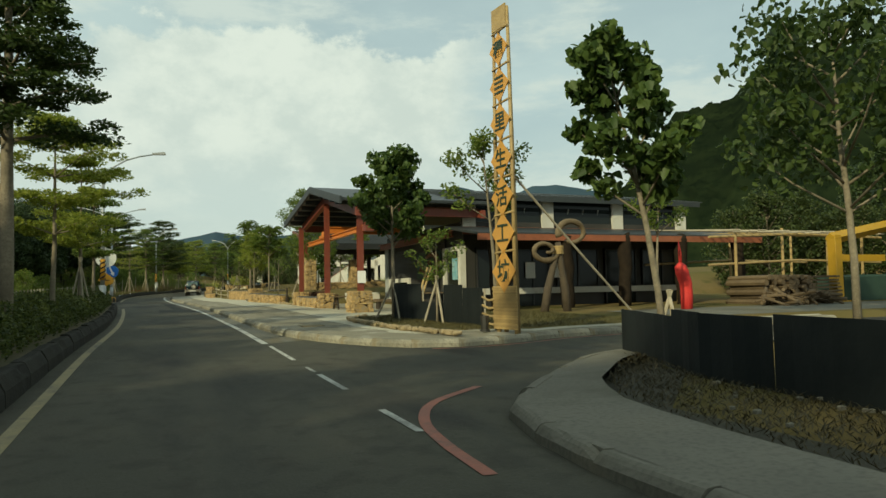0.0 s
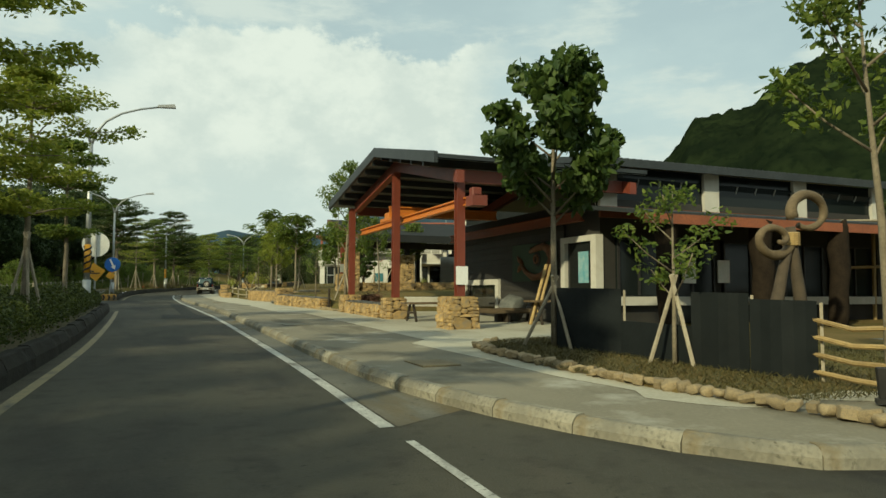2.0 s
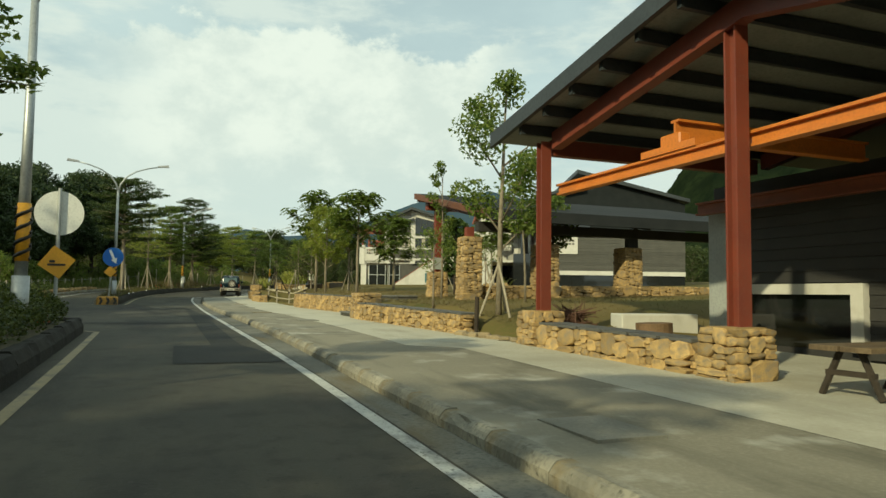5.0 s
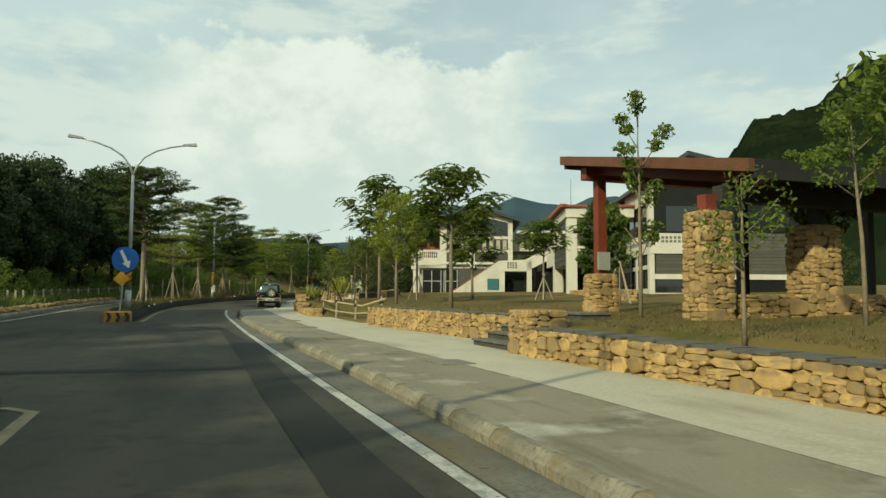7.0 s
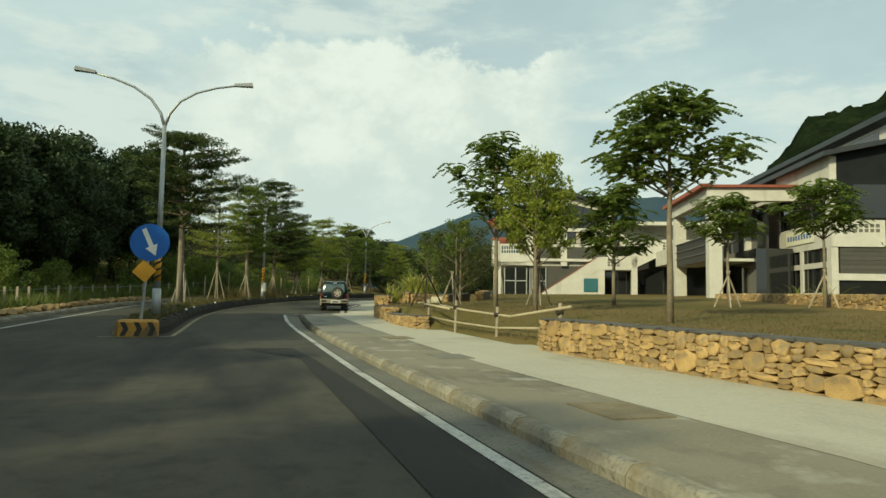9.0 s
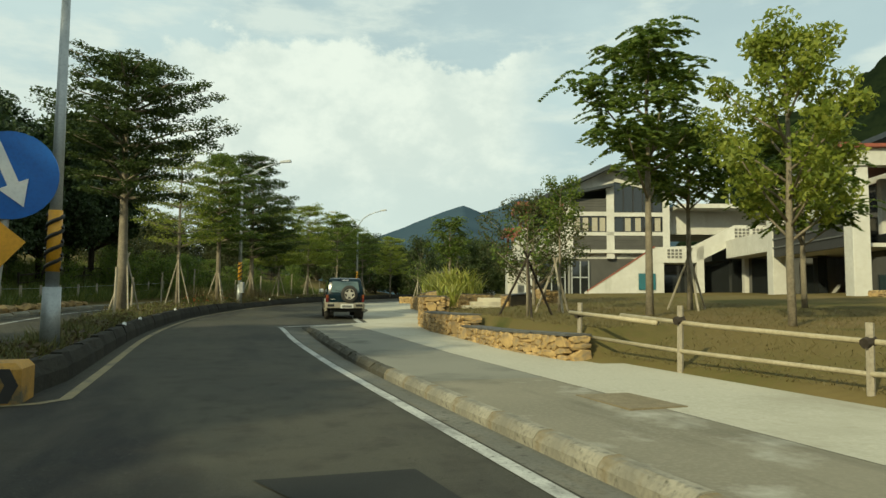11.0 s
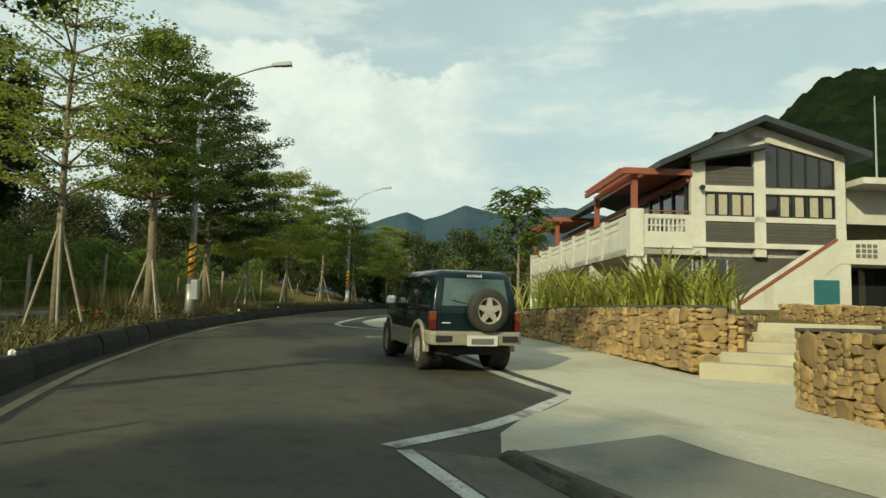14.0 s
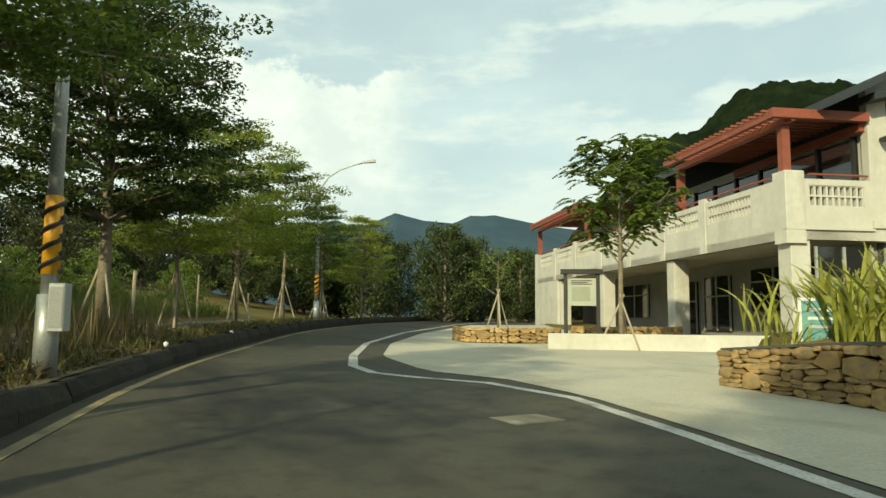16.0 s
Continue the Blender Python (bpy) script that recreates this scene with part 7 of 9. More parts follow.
s.tube([(FX - 0.18, FY, 1.76), (FX - 0.2, FY, 2.15), (FX - 0.19, FY, 2.5)], [0.03, 0.02, 0.02], 6)
s.tube([(FX - 0.12, FY, 1.76), (FX - 0.12, FY, 2.15), (FX - 0.19, FY, 2.42)], [0.03, 0.02, 0.02], 6)
solid("red_tube_figure", s, REDFAB, "bent red fabric tube standing before the workshop", "sculpture", smooth=True)
LS = thing("loop_sculpture", "driftwood sculpture of two curled loops on a forked trunk", "sculpture", (11.34, 17.8, gz(17.8) + 0.15))
ROOT = mat("brown driftwood", (0.17, 0.125, 0.07), (0.11, 0.08, 0.045), 0.8, 7, 30, 0.5)
STEMW = mat("dark driftwood", (0.055, 0.042, 0.028), (0.085, 0.064, 0.042), 0.85, 6, 30, 0.6)
s = Shape()
s.tube([(-0.50 + (0.50 - 0.012 * i) * math.cos(a), -0.006 * i, 1.86 + (0.36 - 0.010 * i) * math.sin(a)) for i, a in enumerate(np.linspace(-0.15, -7.9, 30))], [0.095 - 0.0017 * i + 0.006 * math.sin(i * 1.7) for i in range(30)], 9)
part("loop", s, ROOT, LS, "curled brown root", True)
s = Shape()
s.tube([(0.55 + (0.53 - 0.006 * i) * math.cos(a), 0.006 * i, 2.40 + (0.38 - 0.004 * i) * math.sin(a)) for i, a in enumerate(np.linspace(math.pi * 1.12, -2.1, 26))], [0.11 - 0.0022 * i + 0.006 * math.sin(i * 1.3) for i in range(26)], 9)
part("loop", s, ROOT, LS, "open curved brown root", True)
s = Shape()
for k in range(7):
    s.tube([(0.15 * math.cos(a), 0.14 * math.sin(a), 1.76 + 0.035 * k) for a in np.linspace(0, 6.283, 13)], 0.02, 5)
part("binding", s, BAMBOO, LS, "pale rope binding")
for pts_ in (((-0.55, 0, -0.05), (-0.40, 0, 0.7), (-0.22, 0.02, 1.25), (-0.04, 0, 1.85)), ((0.30, 0.05, -0.05), (0.22, 0.02, 0.7), (0.08, 0.01, 1.5), (0.0, 0.01, 2.1))):
    s = Shape()
    s.tube(pts_, [0.13, 0.12, 0.10, 0.09], 9)
    part("trunk", s, STEMW, LS, "dark forked trunk", True)

# ---------------- trees ----------------
def quads_mesh(name, c, a, b, material):
    """One rhombic leaf at each centre c, with half axes a and b."""
    n = len(c)
    v = np.stack([c - a, c + b - a * 0.15, c + a, c - b - a * 0.15], 1).reshape(-1, 3)
    me = bpy.data.meshes.new(name)
    me.vertices.add(4 * n)
    me.vertices.foreach_set("co", v.astype(np.float32).ravel())
    me.loops.add(4 * n)
    me.loops.foreach_set("vertex_index", np.arange(4 * n, dtype=np.int32))
    me.polygons.add(n)
    me.polygons.foreach_set("loop_start", np.arange(0, 4 * n, 4, dtype=np.int32))
    me.polygons.foreach_set("loop_total", np.full(n, 4, dtype=np.int32))
    me.materials.append(material)
    me.update()
    return me


def lobed_mesh(name, c, a, b, material):
    """Broad pointed leaves, folded a little along the midrib."""
    n = len(c)
    u = np.cross(a, b)
    u *= (0.28 * np.linalg.norm(b, axis=1) / (np.linalg.norm(u, axis=1) + 1e-9))[:, None]
    v = np.stack([c - a, c - a * 0.55 + b * 0.95 + u, c + a * 0.25 + b * 0.62 + u * 0.8, c + a, c + a * 0.25 - b * 0.62 + u * 0.8, c - a * 0.55 - b * 0.95 + u], 1).reshape(-1, 3)
    me = bpy.data.meshes.new(name)
    me.vertices.add(6 * n)
    me.vertices.foreach_set("co", v.astype(np.float32).ravel())
    k = np.arange(n, dtype=np.int32)[:, None] * 6
    q = np.concatenate([k + np.array([[0, 1, 2, 3]]), k + np.array([[0, 3, 4, 5]])], 1).astype(np.int32)
    me.loops.add(8 * n)
    me.loops.foreach_set("vertex_index", q.ravel())
    me.polygons.add(2 * n)
    me.polygons.foreach_set("loop_start", np.arange(0, 8 * n, 4, dtype=np.int32))
    me.polygons.foreach_set("loop_total", np.full(2 * n, 4, dtype=np.int32))
    me.materials.append(material)
    me.update()
    return me


def leaf_axes(rng, n, size, flat=0.0, aspect=0.45, droop=0.0):
    """Random half axes for n leaves; flat 1 lays them level, droop hangs them down."""
    d = rng.normal(size=(n, 3))
    d[:, 2] = d[:, 2] * (1 - flat) - droop
    d /= np.linalg.norm(d, axis=1)[:, None] + 1e-9
    e = rng.normal(size=(n, 3))
    e[:, 2] *= 1 - flat * 0.75
    e -= (e * d).sum(1)[:, None] * d
    e /= np.linalg.norm(e, axis=1)[:, None] + 1e-9
    s = size * rng.uniform(0.65, 1.25, n)[:, None] * 0.5
    return d * s, e * s * aspect


def tree_meshes(seed, H, base, R, style, nleaf, size, leaf, bark=None, trunk_r=0.07, lean=(0.0, 0.0)):
    """Meshes of a trunk with limbs and of a crown of single leaves."""
    rng = np.random.default_rng(seed)
    rr = random.Random(seed)
    s = Shape()
    top = Vector((lean[0], lean[1], H * 0.93))
    stem = [Vector((lean[0] * f ** 1.4 + rr.uniform(-0.03, 0.03) * H * 0.12, lean[1] * f ** 1.4 + rr.uniform(-0.03, 0.03) * H * 0.12, H * 0.93 * f)) for f in (0, 0.2, 0.4, 0.6, 0.8, 1.0)]
    stem[0] = Vector((0, 0, -0.1))
    s.tube(stem, [trunk_r * q for q in (1.15, 1.0, 0.85, 0.65, 0.42, 0.15)], 8)

    def on_stem(z):
        f = max(0, min(0.999, z / (H * 0.93))) * 5
        i = int(f)
        return stem[i].lerp(stem[i + 1], f - i)

    cl, cr = [], []      # cluster centres and (radius, flatness)
    if style == "tier":
        n = max(5, int((H - base) / 0.46))
        for k in range(n):
            f = k / max(1, n - 1)
            z = base + (H - base) * 0.92 * f
            rad = R * (1.0 - 0.72 * f ** 2.2) * (0.72 + 0.28 * min(1.0, f * 3.5)) * (0.62 + 0.5 * rr.random())
            m = rr.randint(4, 6) if R < 2.2 else rr.randint(5, 8)
            off = rr.uniform(0, 6.28)
            for j in range(m):
                a = off + 6.283 * j / m + rr.uniform(-0.35, 0.35)
                L = rad * rr.uniform(0.6, 1.12)
                p0 = on_stem(z)
                rise = rr.uniform(0.10, 0.34)
                p1 = p0 + Vector((math.cos(a) * L, math.sin(a) * L, L * rise))
                s.tube([p0, p0.lerp(p1, 0.5) + Vector((0, 0, 0.05 * L)), p1], [trunk_r * 0.34, trunk_r * 0.2, 0.006], 5)
                steps = max(3, int(L / 0.30))
                for i in range(steps):
                    q = 0.30 + 0.72 * (i + 0.5) / steps
                    for w in (-1, 1):
                        g = (0.08 + 0.38 * rr.random()) * L * (0.35 + 0.5 * q) * w
                        c = p0.lerp(p1, q) + Vector((-math.sin(a) * g, math.cos(a) * g, rr.uniform(-0.05, 0.12)))
                        if rr.random() < 0.86:
                            cl.append(c)
                            cr.append((rr.uniform(0.16, 0.30) + 0.03 * R, 0.34))
    else:
        m = {"round": 22, "big": 17, "feather": 13, "sparse": 8, "wood": 40}[style]
        for k in range(m):
            f = (k + 0.5) / m
            a = k * 2.399 + rr.uniform(-0.4, 0.4)
            z = base + (H - base) * (0.08 + 0.9 * f)
            prof = math.sin(math.pi * min(1, 0.22 + 0.72 * f)) ** 0.75
            L = R * prof * rr.uniform(0.55, 1.0)
            p0 = on_stem(max(base * 0.75, z - 0.5 * L - 0.15 * (H - base)))
            p1 = on_stem(z) + Vector((math.cos(a) * L, math.sin(a) * L, 0))
            s.tube([p0, p0.lerp(p1, 0.55) + Vector((0, 0, -0.06 * L)), p1], [trunk_r * 0.42, trunk_r * 0.26, 0.008], 5)
            spread = {"round": 0.27, "big": 0.30, "feather": 0.30, "sparse": 0.34, "wood": 0.27}[style] * R
            for q in (0.65, 1.0):
                cl.append(p0.lerp(p1, q))
                cr.append((spread * (0.75 + 0.4 * rr.random()), 0.75 if style != "feather" else 0.4))
    C = np.array([tuple(c) for c in cl])
    cr = np.array(cr)
    if style == "feather":
        nf = nleaf // 22
        idx = rng.integers(0, len(C), nf)
        o = C[idx] + np.clip(rng.normal(size=(nf, 3)), -1.4, 1.4) * cr[idx, :1] * np.array([1, 1, 0.5]) * 0.55
        ang = rng.uniform(0, 6.283, nf)
        L = rng.uniform(0.35, 0.62, nf) * (R / 1.5) ** 0.5
        c, d = [], []
        for k in range(22):
            side, q = (1 if k % 2 else -1), (k // 2 + 1) / 11
            dx, dy = np.cos(ang), np.sin(ang)
            x = o[:, 0] + dx * L * q - dy * side * 0.055 * (1.15 - q)
            y = o[:, 1] + dy * L * q + dx * side * 0.055 * (1.15 - q)
            z = o[:, 2] + 0.12 * L * q - 0.42 * L * q * q
            c.append(np.stack([x, y, z], 1))
            d.append(np.stack([dx * 0.45 - dy * side, dy * 0.45 + dx * side, -0.15 + 0 * dx], 1))
        c, d = np.concatenate(c), np.concatenate(d)
        d /= np.linalg.norm(d, axis=1)[:, None]
        a_ = d * size * 0.47 * rng.uniform(0.8, 1.2, len(d))[:, None]
        e = np.cross(d, np.array([0, 0, 1.0]) + rng.normal(size=d.shape) * 0.8)
        b_ = e / (np.linalg.norm(e, axis=1)[:, None] + 1e-9) * size * 0.25
    else:
        idx = rng.integers(0, len(C), nleaf)
        r = cr[idx]
        g = rng.normal(size=(nleaf, 3))
        g /= np.linalg.norm(g, axis=1)[:, None]
        g *= (rng.random(nleaf) ** 0.45)[:, None]
        g[:, 2] *= r[:, 1]
        c = C[idx] + g * r[:, :1]
        if style == "tier":
            a_, b_ = leaf_axes(rng, nleaf, size, 0.55, 0.5)
        elif style == "big":
            a_, b_ = leaf_axes(rng, nleaf, size, 0.2, 0.72, 0.9)
        else:
            a_, b_ = leaf_axes(rng, nleaf, size, 0.15, 0.5, 0.25)
    return s.mesh("trunk", bark or BARK, True), (lobed_mesh if style in ("big", "sparse") else quads_mesh)("crown", c, a_, b_, leaf)


TREE_KIND = {}


def tree(kind, x, y, z, label, turn=0.0, scale=1.0, name="tree", category="tree", group=""):
    T = thing(name, label, category, pose(x, y, z, 0, 0, turn) @ Matrix.Diagonal((scale, scale, scale, 1)), group)
    tm, cm = TREE_KIND[kind]
    part("trunk", tm, None, T)
    part("crown", cm, None, T)
    return T


def kind(name, *a, **k):
    TREE_KIND[name] = tree_meshes(*a, **k)


kind("tier_big", 1, 7.6, 3.1, 1.85, "tier", 30000, 0.095, LEAF_D, trunk_r=0.1)
kind("tier_y", 2, 4.6, 2.0, 1.8, "tier", 15000, 0.085, LEAF_Y, trunk_r=0.055)
kind("tier_d", 4, 4.4, 1.9, 1.5, "tier", 13000, 0.085, LEAF_M, trunk_r=0.055)
kind("tier_tall", 5, 7.0, 2.4, 2.3, "tier", 10000, 0.09, LEAF_Y, trunk_r=0.07)
kind("verge_dense", 33, 8.8, 2.4, 3.8, "tier", 66000, 0.105, LEAF_V, trunk_r=0.12)
kind("tier_wide", 6, 8.3, 3.3, 3.1, "tier", 32000, 0.105, LEAF_M, trunk_r=0.12)
kind("verge_a", 26, 5.6, 1.9, 2.5, "tier", 20000, 0.09, LEAF_Y, trunk_r=0.06)
kind("verge_b", 27, 5.4, 1.8, 2.4, "tier", 20000, 0.09, LEAF_M, trunk_r=0.06)
kind("verge_big", 7, 8.1, 3.5, 3.35, "tier", 38000, 0.105, LEAF_V, trunk_r=0.14)
kind("round_y", 8, 4.9, 1.7, 1.25, "round", 9000, 0.11, LEAF_Y, trunk_r=0.06)
kind("feather", 10, 4.9, 2.9, 1.5, "feather", 11000, 0.13, LEAF_M, trunk_r=0.065)
kind("feather_big", 11, 6.2, 3.0, 1.65, "feather", 12500, 0.14, LEAF_M, trunk_r=0.075)
kind("feather_d", 12, 5.0, 2.1, 1.6, "feather", 16000, 0.14, LEAF_M, trunk_r=0.07)
LEAF_B = leaf_mat("broad dark leaf", (0.034, 0.066, 0.015), (0.105, 0.155, 0.034), 0.4)
kind("big_a", 13, 4.65, 2.3, 1.1, "big", 4600, 0.165, LEAF_B, trunk_r=0.05)
kind("big_b", 14, 4.55, 2.2, 0.9, "big", 3000, 0.165, LEAF_B, trunk_r=0.05, lean=(-0.85, 0.05))
kind("big_c", 25, 7.4, 3.2, 2.9, "big", 3600, 0.22, LEAF_D, trunk_r=0.08, lean=(-0.3, 0.1))
kind("sparse_a", 15, 4.1, 2.4, 0.85, "sparse", 1900, 0.10, LEAF_M, trunk_r=0.04, lean=(-0.25, 0))
kind("sparse_c", 28, 2.3, 1.0, 0.7, "sparse", 800, 0.085, LEAF_M, trunk_r=0.028)
kind("sparse_b", 16, 2.3, 1.1, 0.75, "sparse", 480, 0.09, LEAF_M, trunk_r=0.03)
kind("slim", 17, 4.5, 1.3, 0.58, "sparse", 1500, 0.11, LEAF_M, trunk_r=0.035)
kind("red", 18, 5.6, 2.2, 2.1, "round", 8500, 0.125, LEAF_R, trunk_r=0.075)
kind("lean_m", 19, 5.3, 1.75, 1.35, "sparse", 4300, 0.115, LEAF_M, trunk_r=0.06, lean=(0.25, 0.2))
kind("climber", 41, 3.3, 0.7, 0.68, "round", 7500, 0.13, LEAF_B, DBARK, 0.075)
kind("lean_s", 35, 3.4, 1.5, 0.8, "round", 3000, 0.11, LEAF_M, trunk_r=0.045, lean=(0.3, 0.2))
kind("wood_a", 20, 10.5, 0.6, 3.6, "wood", 9000, 0.36, LEAF_W, DBARK, 0.16)
kind("grove", 31, 8.9, 2.0, 3.2, "wood", 20000, 0.24, LEAF_W, DBARK, 0.15)
kind("wood_b", 21, 9.0, 0.5, 3.3, "wood", 8500, 0.34, LEAF_W, DBARK, 0.15)
LEAF_F = leaf_mat("woodland leaf", (0.030, 0.050, 0.013), (0.080, 0.102, 0.028), 0.35)
kind("wood_c", 22, 7.0, 0.5, 2.6, "wood", 9500, 0.22, LEAF_F, BARK, 0.11)
LEAF_K = leaf_mat("brush leaf", (0.030, 0.042, 0.013), (0.085, 0.090, 0.028), 0.3)
kind("brush", 43, 3.9, 0.2, 2.6, "wood", 6500, 0.20, LEAF_K, DBARK, 0.07)
kind("wood_y", 23, 6.2, 0.4, 2.2, "wood", 8000, 0.20, LEAF_F, BARK, 0.10)
kind("shrub", 24, 1.5, 0.15, 0.85, "round", 2500, 0.09, LEAF_M, trunk_r=0.02)


def lawn_z(x, y):
    return land(x, y)


TIER = "slender tree with level tiers of small leaves in the median"
tree("tier_big", -1.95, 12.0, gz(12) + 0.24, "tall dark tiered tree in the planted median", 20)
tree("tier_y", -1.8, 16.4, gz(16) + 0.24, TIER, 0, group="median trees")
tree("tier_y", -1.72, 21.6, gz(21) + 0.24, "staked tree with level tiers of small leaves in the median", 70, group="median trees")
tree("tier_d", -1.75, 27.0, gz(27) + 0.24, TIER, 160, group="median trees")
tree("tier_big", -2.3, 4.5, gz(6) + 0.24, TIER, 200, group="median trees")
vz = lambda y: gz(y) + 0.24
tree("verge_big", -3.05, 72.0, vz(72), "large spreading tiered tree on the verge", 30)
tree("tier_tall", -1.75, 79.0, vz(79), "slim staked tree with yellow-green tiers on the verge", 50)
tree("tier_wide", -0.2, 82.6, vz(82.6), "broad tree with dense level tiers on the verge", 110, 0.87)
tree("verge_dense", 1.7, 91.0, vz(91), "dense dark tiered tree with low branches on the verge", 10)
tree("verge_a", 3.6, 94.6, vz(94.6), "young yellow-green tiered tree on the verge", 80, 1.05, group="verge trees")
tree("verge_a", 5.9, 98.2, vz(98), "young yellow-green tiered tree on the verge", 140, 1.18, group="verge trees")
tree("verge_b", 8.7, 102.6, vz(102), "young tiered tree on the verge", 190, 1.22, group="verge trees")
tree("verge_b", 11.3, 105.6, vz(105), "young tiered tree on the verge", 230, 1.0, group="verge trees")
tree("verge_a", 14.4, 108.4, vz(108), "young yellow-green tiered tree on the verge", 300, 0.95, group="verge trees")
# lawn trees
LT = lambda k, x, y, lab, turn=0, sc=1.0: tree(k, x, y, lawn_z(x, y), lab, turn, sc, group="lawn trees")
LT("round_y", 7.9, 57.5, "rounded yellow-green tree on the lawn")
LT("feather", 8.05, 51.1, "slim tree with feathery tiers on the lawn", 40)
LT("sparse_a", 7.5, 64.2, "young slim tree staked on the lawn", 80, 0.82)
LT("sparse_b", 6.0, 62.8, "small sparse sapling held by a tripod of poles", 30, 0.98)
LT("feather_big", 8.1, 61.4, "feathery tree with a slim leaning trunk on the lawn", 60)
LT("feather", 10.5, 63.2, "feathery tree behind another on the lawn", 160, 0.95)
LT("red", 9.2, 69.1, "spreading small tree with reddish leaves on the lawn", 20, 0.80)
LT("lean_m", 6.75, 33.5, "slim tree with a leaning trunk beside the canopy", 0)
LT("slim", 8.2, 40.7, "thin young tree beside the stone pillar", 0)
LT("sparse_b", 6.1, 35.7, "small sparse sapling on the lawn", 100, 0.85)
LT("sparse_a", 9.0, 36.6, "small leafy tree by the terrace wall", 10, 0.8)
LT("lean_s", 11.6, 39.6, "small tree with a curved trunk behind the terrace wall", 40)
LT("climber", 11.25, 47.1, "dense green climber on a brown post", 0)
LT("feather", 15.3, 58.6, "small feathery tree before the porch", 70, 0.8)
LT("feather", 17.3, 56.6, "small feathery tree before the hall", 170, 0.85)
LT("feather_d", 13.2, 62.4, "dark feathery tree before the porch", 220, 0.95)
LT("sparse_b", 14.2, 50.6, "small staked sapling on the lawn", 40, 1.1)
tree("feather_big", 13.1, 88.6, gz(88.6) + 0.15, "feathery tree in the forecourt beside the notice board", 100, 0.88)
tree("sparse_b", 12.4, 93.0, gz(93) + 0.4, "sapling tied to stakes in the round planter", 0, 1.1)
# workshop side
tree("big_a", 6.0, 17.5, gz(17.5) + 0.17, "young tree with large hanging leaves before the workshop")
tree("big_b", 6.62, 7.72, gz(7.7) + 0.13, "young tree with large leaves leaning over the sheet fence")
tree("sparse_c", 6.25, 15.1, gz(15) + 0.17, "small staked sapling behind the sheet fence", 120)
tree("sparse_a", 6.5, 12.55, gz(12.6) + 0.17, "thin bare-stemmed tree beside the sign tower")
tree("big_c", 14.3, 10.5, gz(10) + 0.13, "broad tree with large dark leaves across the side road", 0, 1.0)
tree("sparse_a", 12.7, 15.05, gz(15) + 0.15, "thin leaning sapling with few leaves before the verandah", 200, 1.0)

# woods round the place
rw = random.Random(77)
WOODS = []
for k in range(34):
    WOODS.append((rw.uniform(-52, -36), 42 + 2.9 * k + rw.uniform(-1.5, 1.5), rw.choice(("wood_a", "wood_b", "wood_b"))))
for k in range(8, 22, 2):
    WOODS.append((rw.uniform(-14, -9.5) + max(0, (3.2 * k - 12)) * 0.42, 78 + 3.2 * k, "brush"))
for k in range(26):
    a = k / 25
    WOODS.append((8 + 46 * a + rw.uniform(-3, 3), 132 - 10 * a + rw.uniform(-7, 9), rw.choice(("wood_c", "wood_y", "wood_c"))))
for k in range(14):
    WOODS.append((24 + 3.5 * k + rw.uniform(-2, 2), 118 - 2.0 * k + rw.uniform(-4, 4), rw.choice(("wood_c", "wood_y"))))
for k in range(16):
    WOODS.append((30 + 2.6 * k + rw.uniform(-2, 2), 12 + 2.2 * k + rw.uniform(-4, 4), rw.choice(("wood_a", "wood_b"))))
# the first six stand unseen behind the start, added to shade the road
for k in range(16):
    WOODS.append(((-9.5 if k < 6 else -38) - rw.uniform(0, 5 if k < 6 else 9), -34 + 5.5 * k, rw.choice(("wood_b", "wood_a"))))
for k in range(10):
    WOODS.append((-9.4 - 2.2 * k + rw.uniform(-0.5, 0.5), 91 + rw.uniform(-2, 2) - 0.9 * k, "grove"))
for k in range(26):
    WOODS.append((-26 + 1.9 * k + rw.uniform(-1.5, 1.5), 116 + rw.uniform(0, 16) + max(0, k - 14) * 0.7, "brush" if k < 16 else rw.choice(("wood_y", "wood_c"))))
for k in range(12):
    WOODS.append((32 + 1.5 * k + rw.uniform(-1, 1), 32 - 0.9 * k + rw.uniform(-2, 2), rw.choice(("wood_y", "wood_c"))))
for k in range(6):
    y = 82 + 2.9 * k
    WOODS.append((float(np.interp(y, [p[1] for p in OPP], [p[0] for p in OPP])) - rw.uniform(5.5, 8.5), y, "grove"))
for x, y in ((-13.0, 77.5), (-15.5, 73.0), (-11.8, 81.0), (-17.0, 79.0)):
    WOODS.append((x, y, "grove"))
for x, y, kd in WOODS:
    tree(kd, x, y, land(x, y) - 0.1, "dense dark tree at the edge of the woods" if kd in ("wood_a", "wood_b", "grove") else "leafy green tree at the edge of the woods", rw.uniform(0, 360), rw.uniform(0.8, 1.15), group="woodland trees")

# a taller stand in the field, which shades the road
for k in range(9):
    x, y = -12.6 - 1.8 * (k % 2), 38.5 + 2.6 * k
    kd, sc = ("wood_c", 1.05 + 0.04 * k) if k < 4 else ("wood_a", (0.80, 1.02, 1.06, 0.92, 0.95)[k - 4])
    tree(kd, x, y, land(x, y) - 0.1, "dense dark tree of a stand in the field", 47 * k, sc, group="woodland trees")
# out-of-view row beyond the other carriageway at the junction, added to shade the road
for k in range(1, 15):
    x, y = -10.3 - 0.9 * (k % 2), -6.0 + 3.0 * k
    tree("wood_c", x, y, land(x, y) - 0.1, "leafy dark tree of an unseen shading row beyond the other carriageway", 61 * k, 1.02 + 0.05 * (k % 3), group="roadside trees")
rs = random.Random(52)
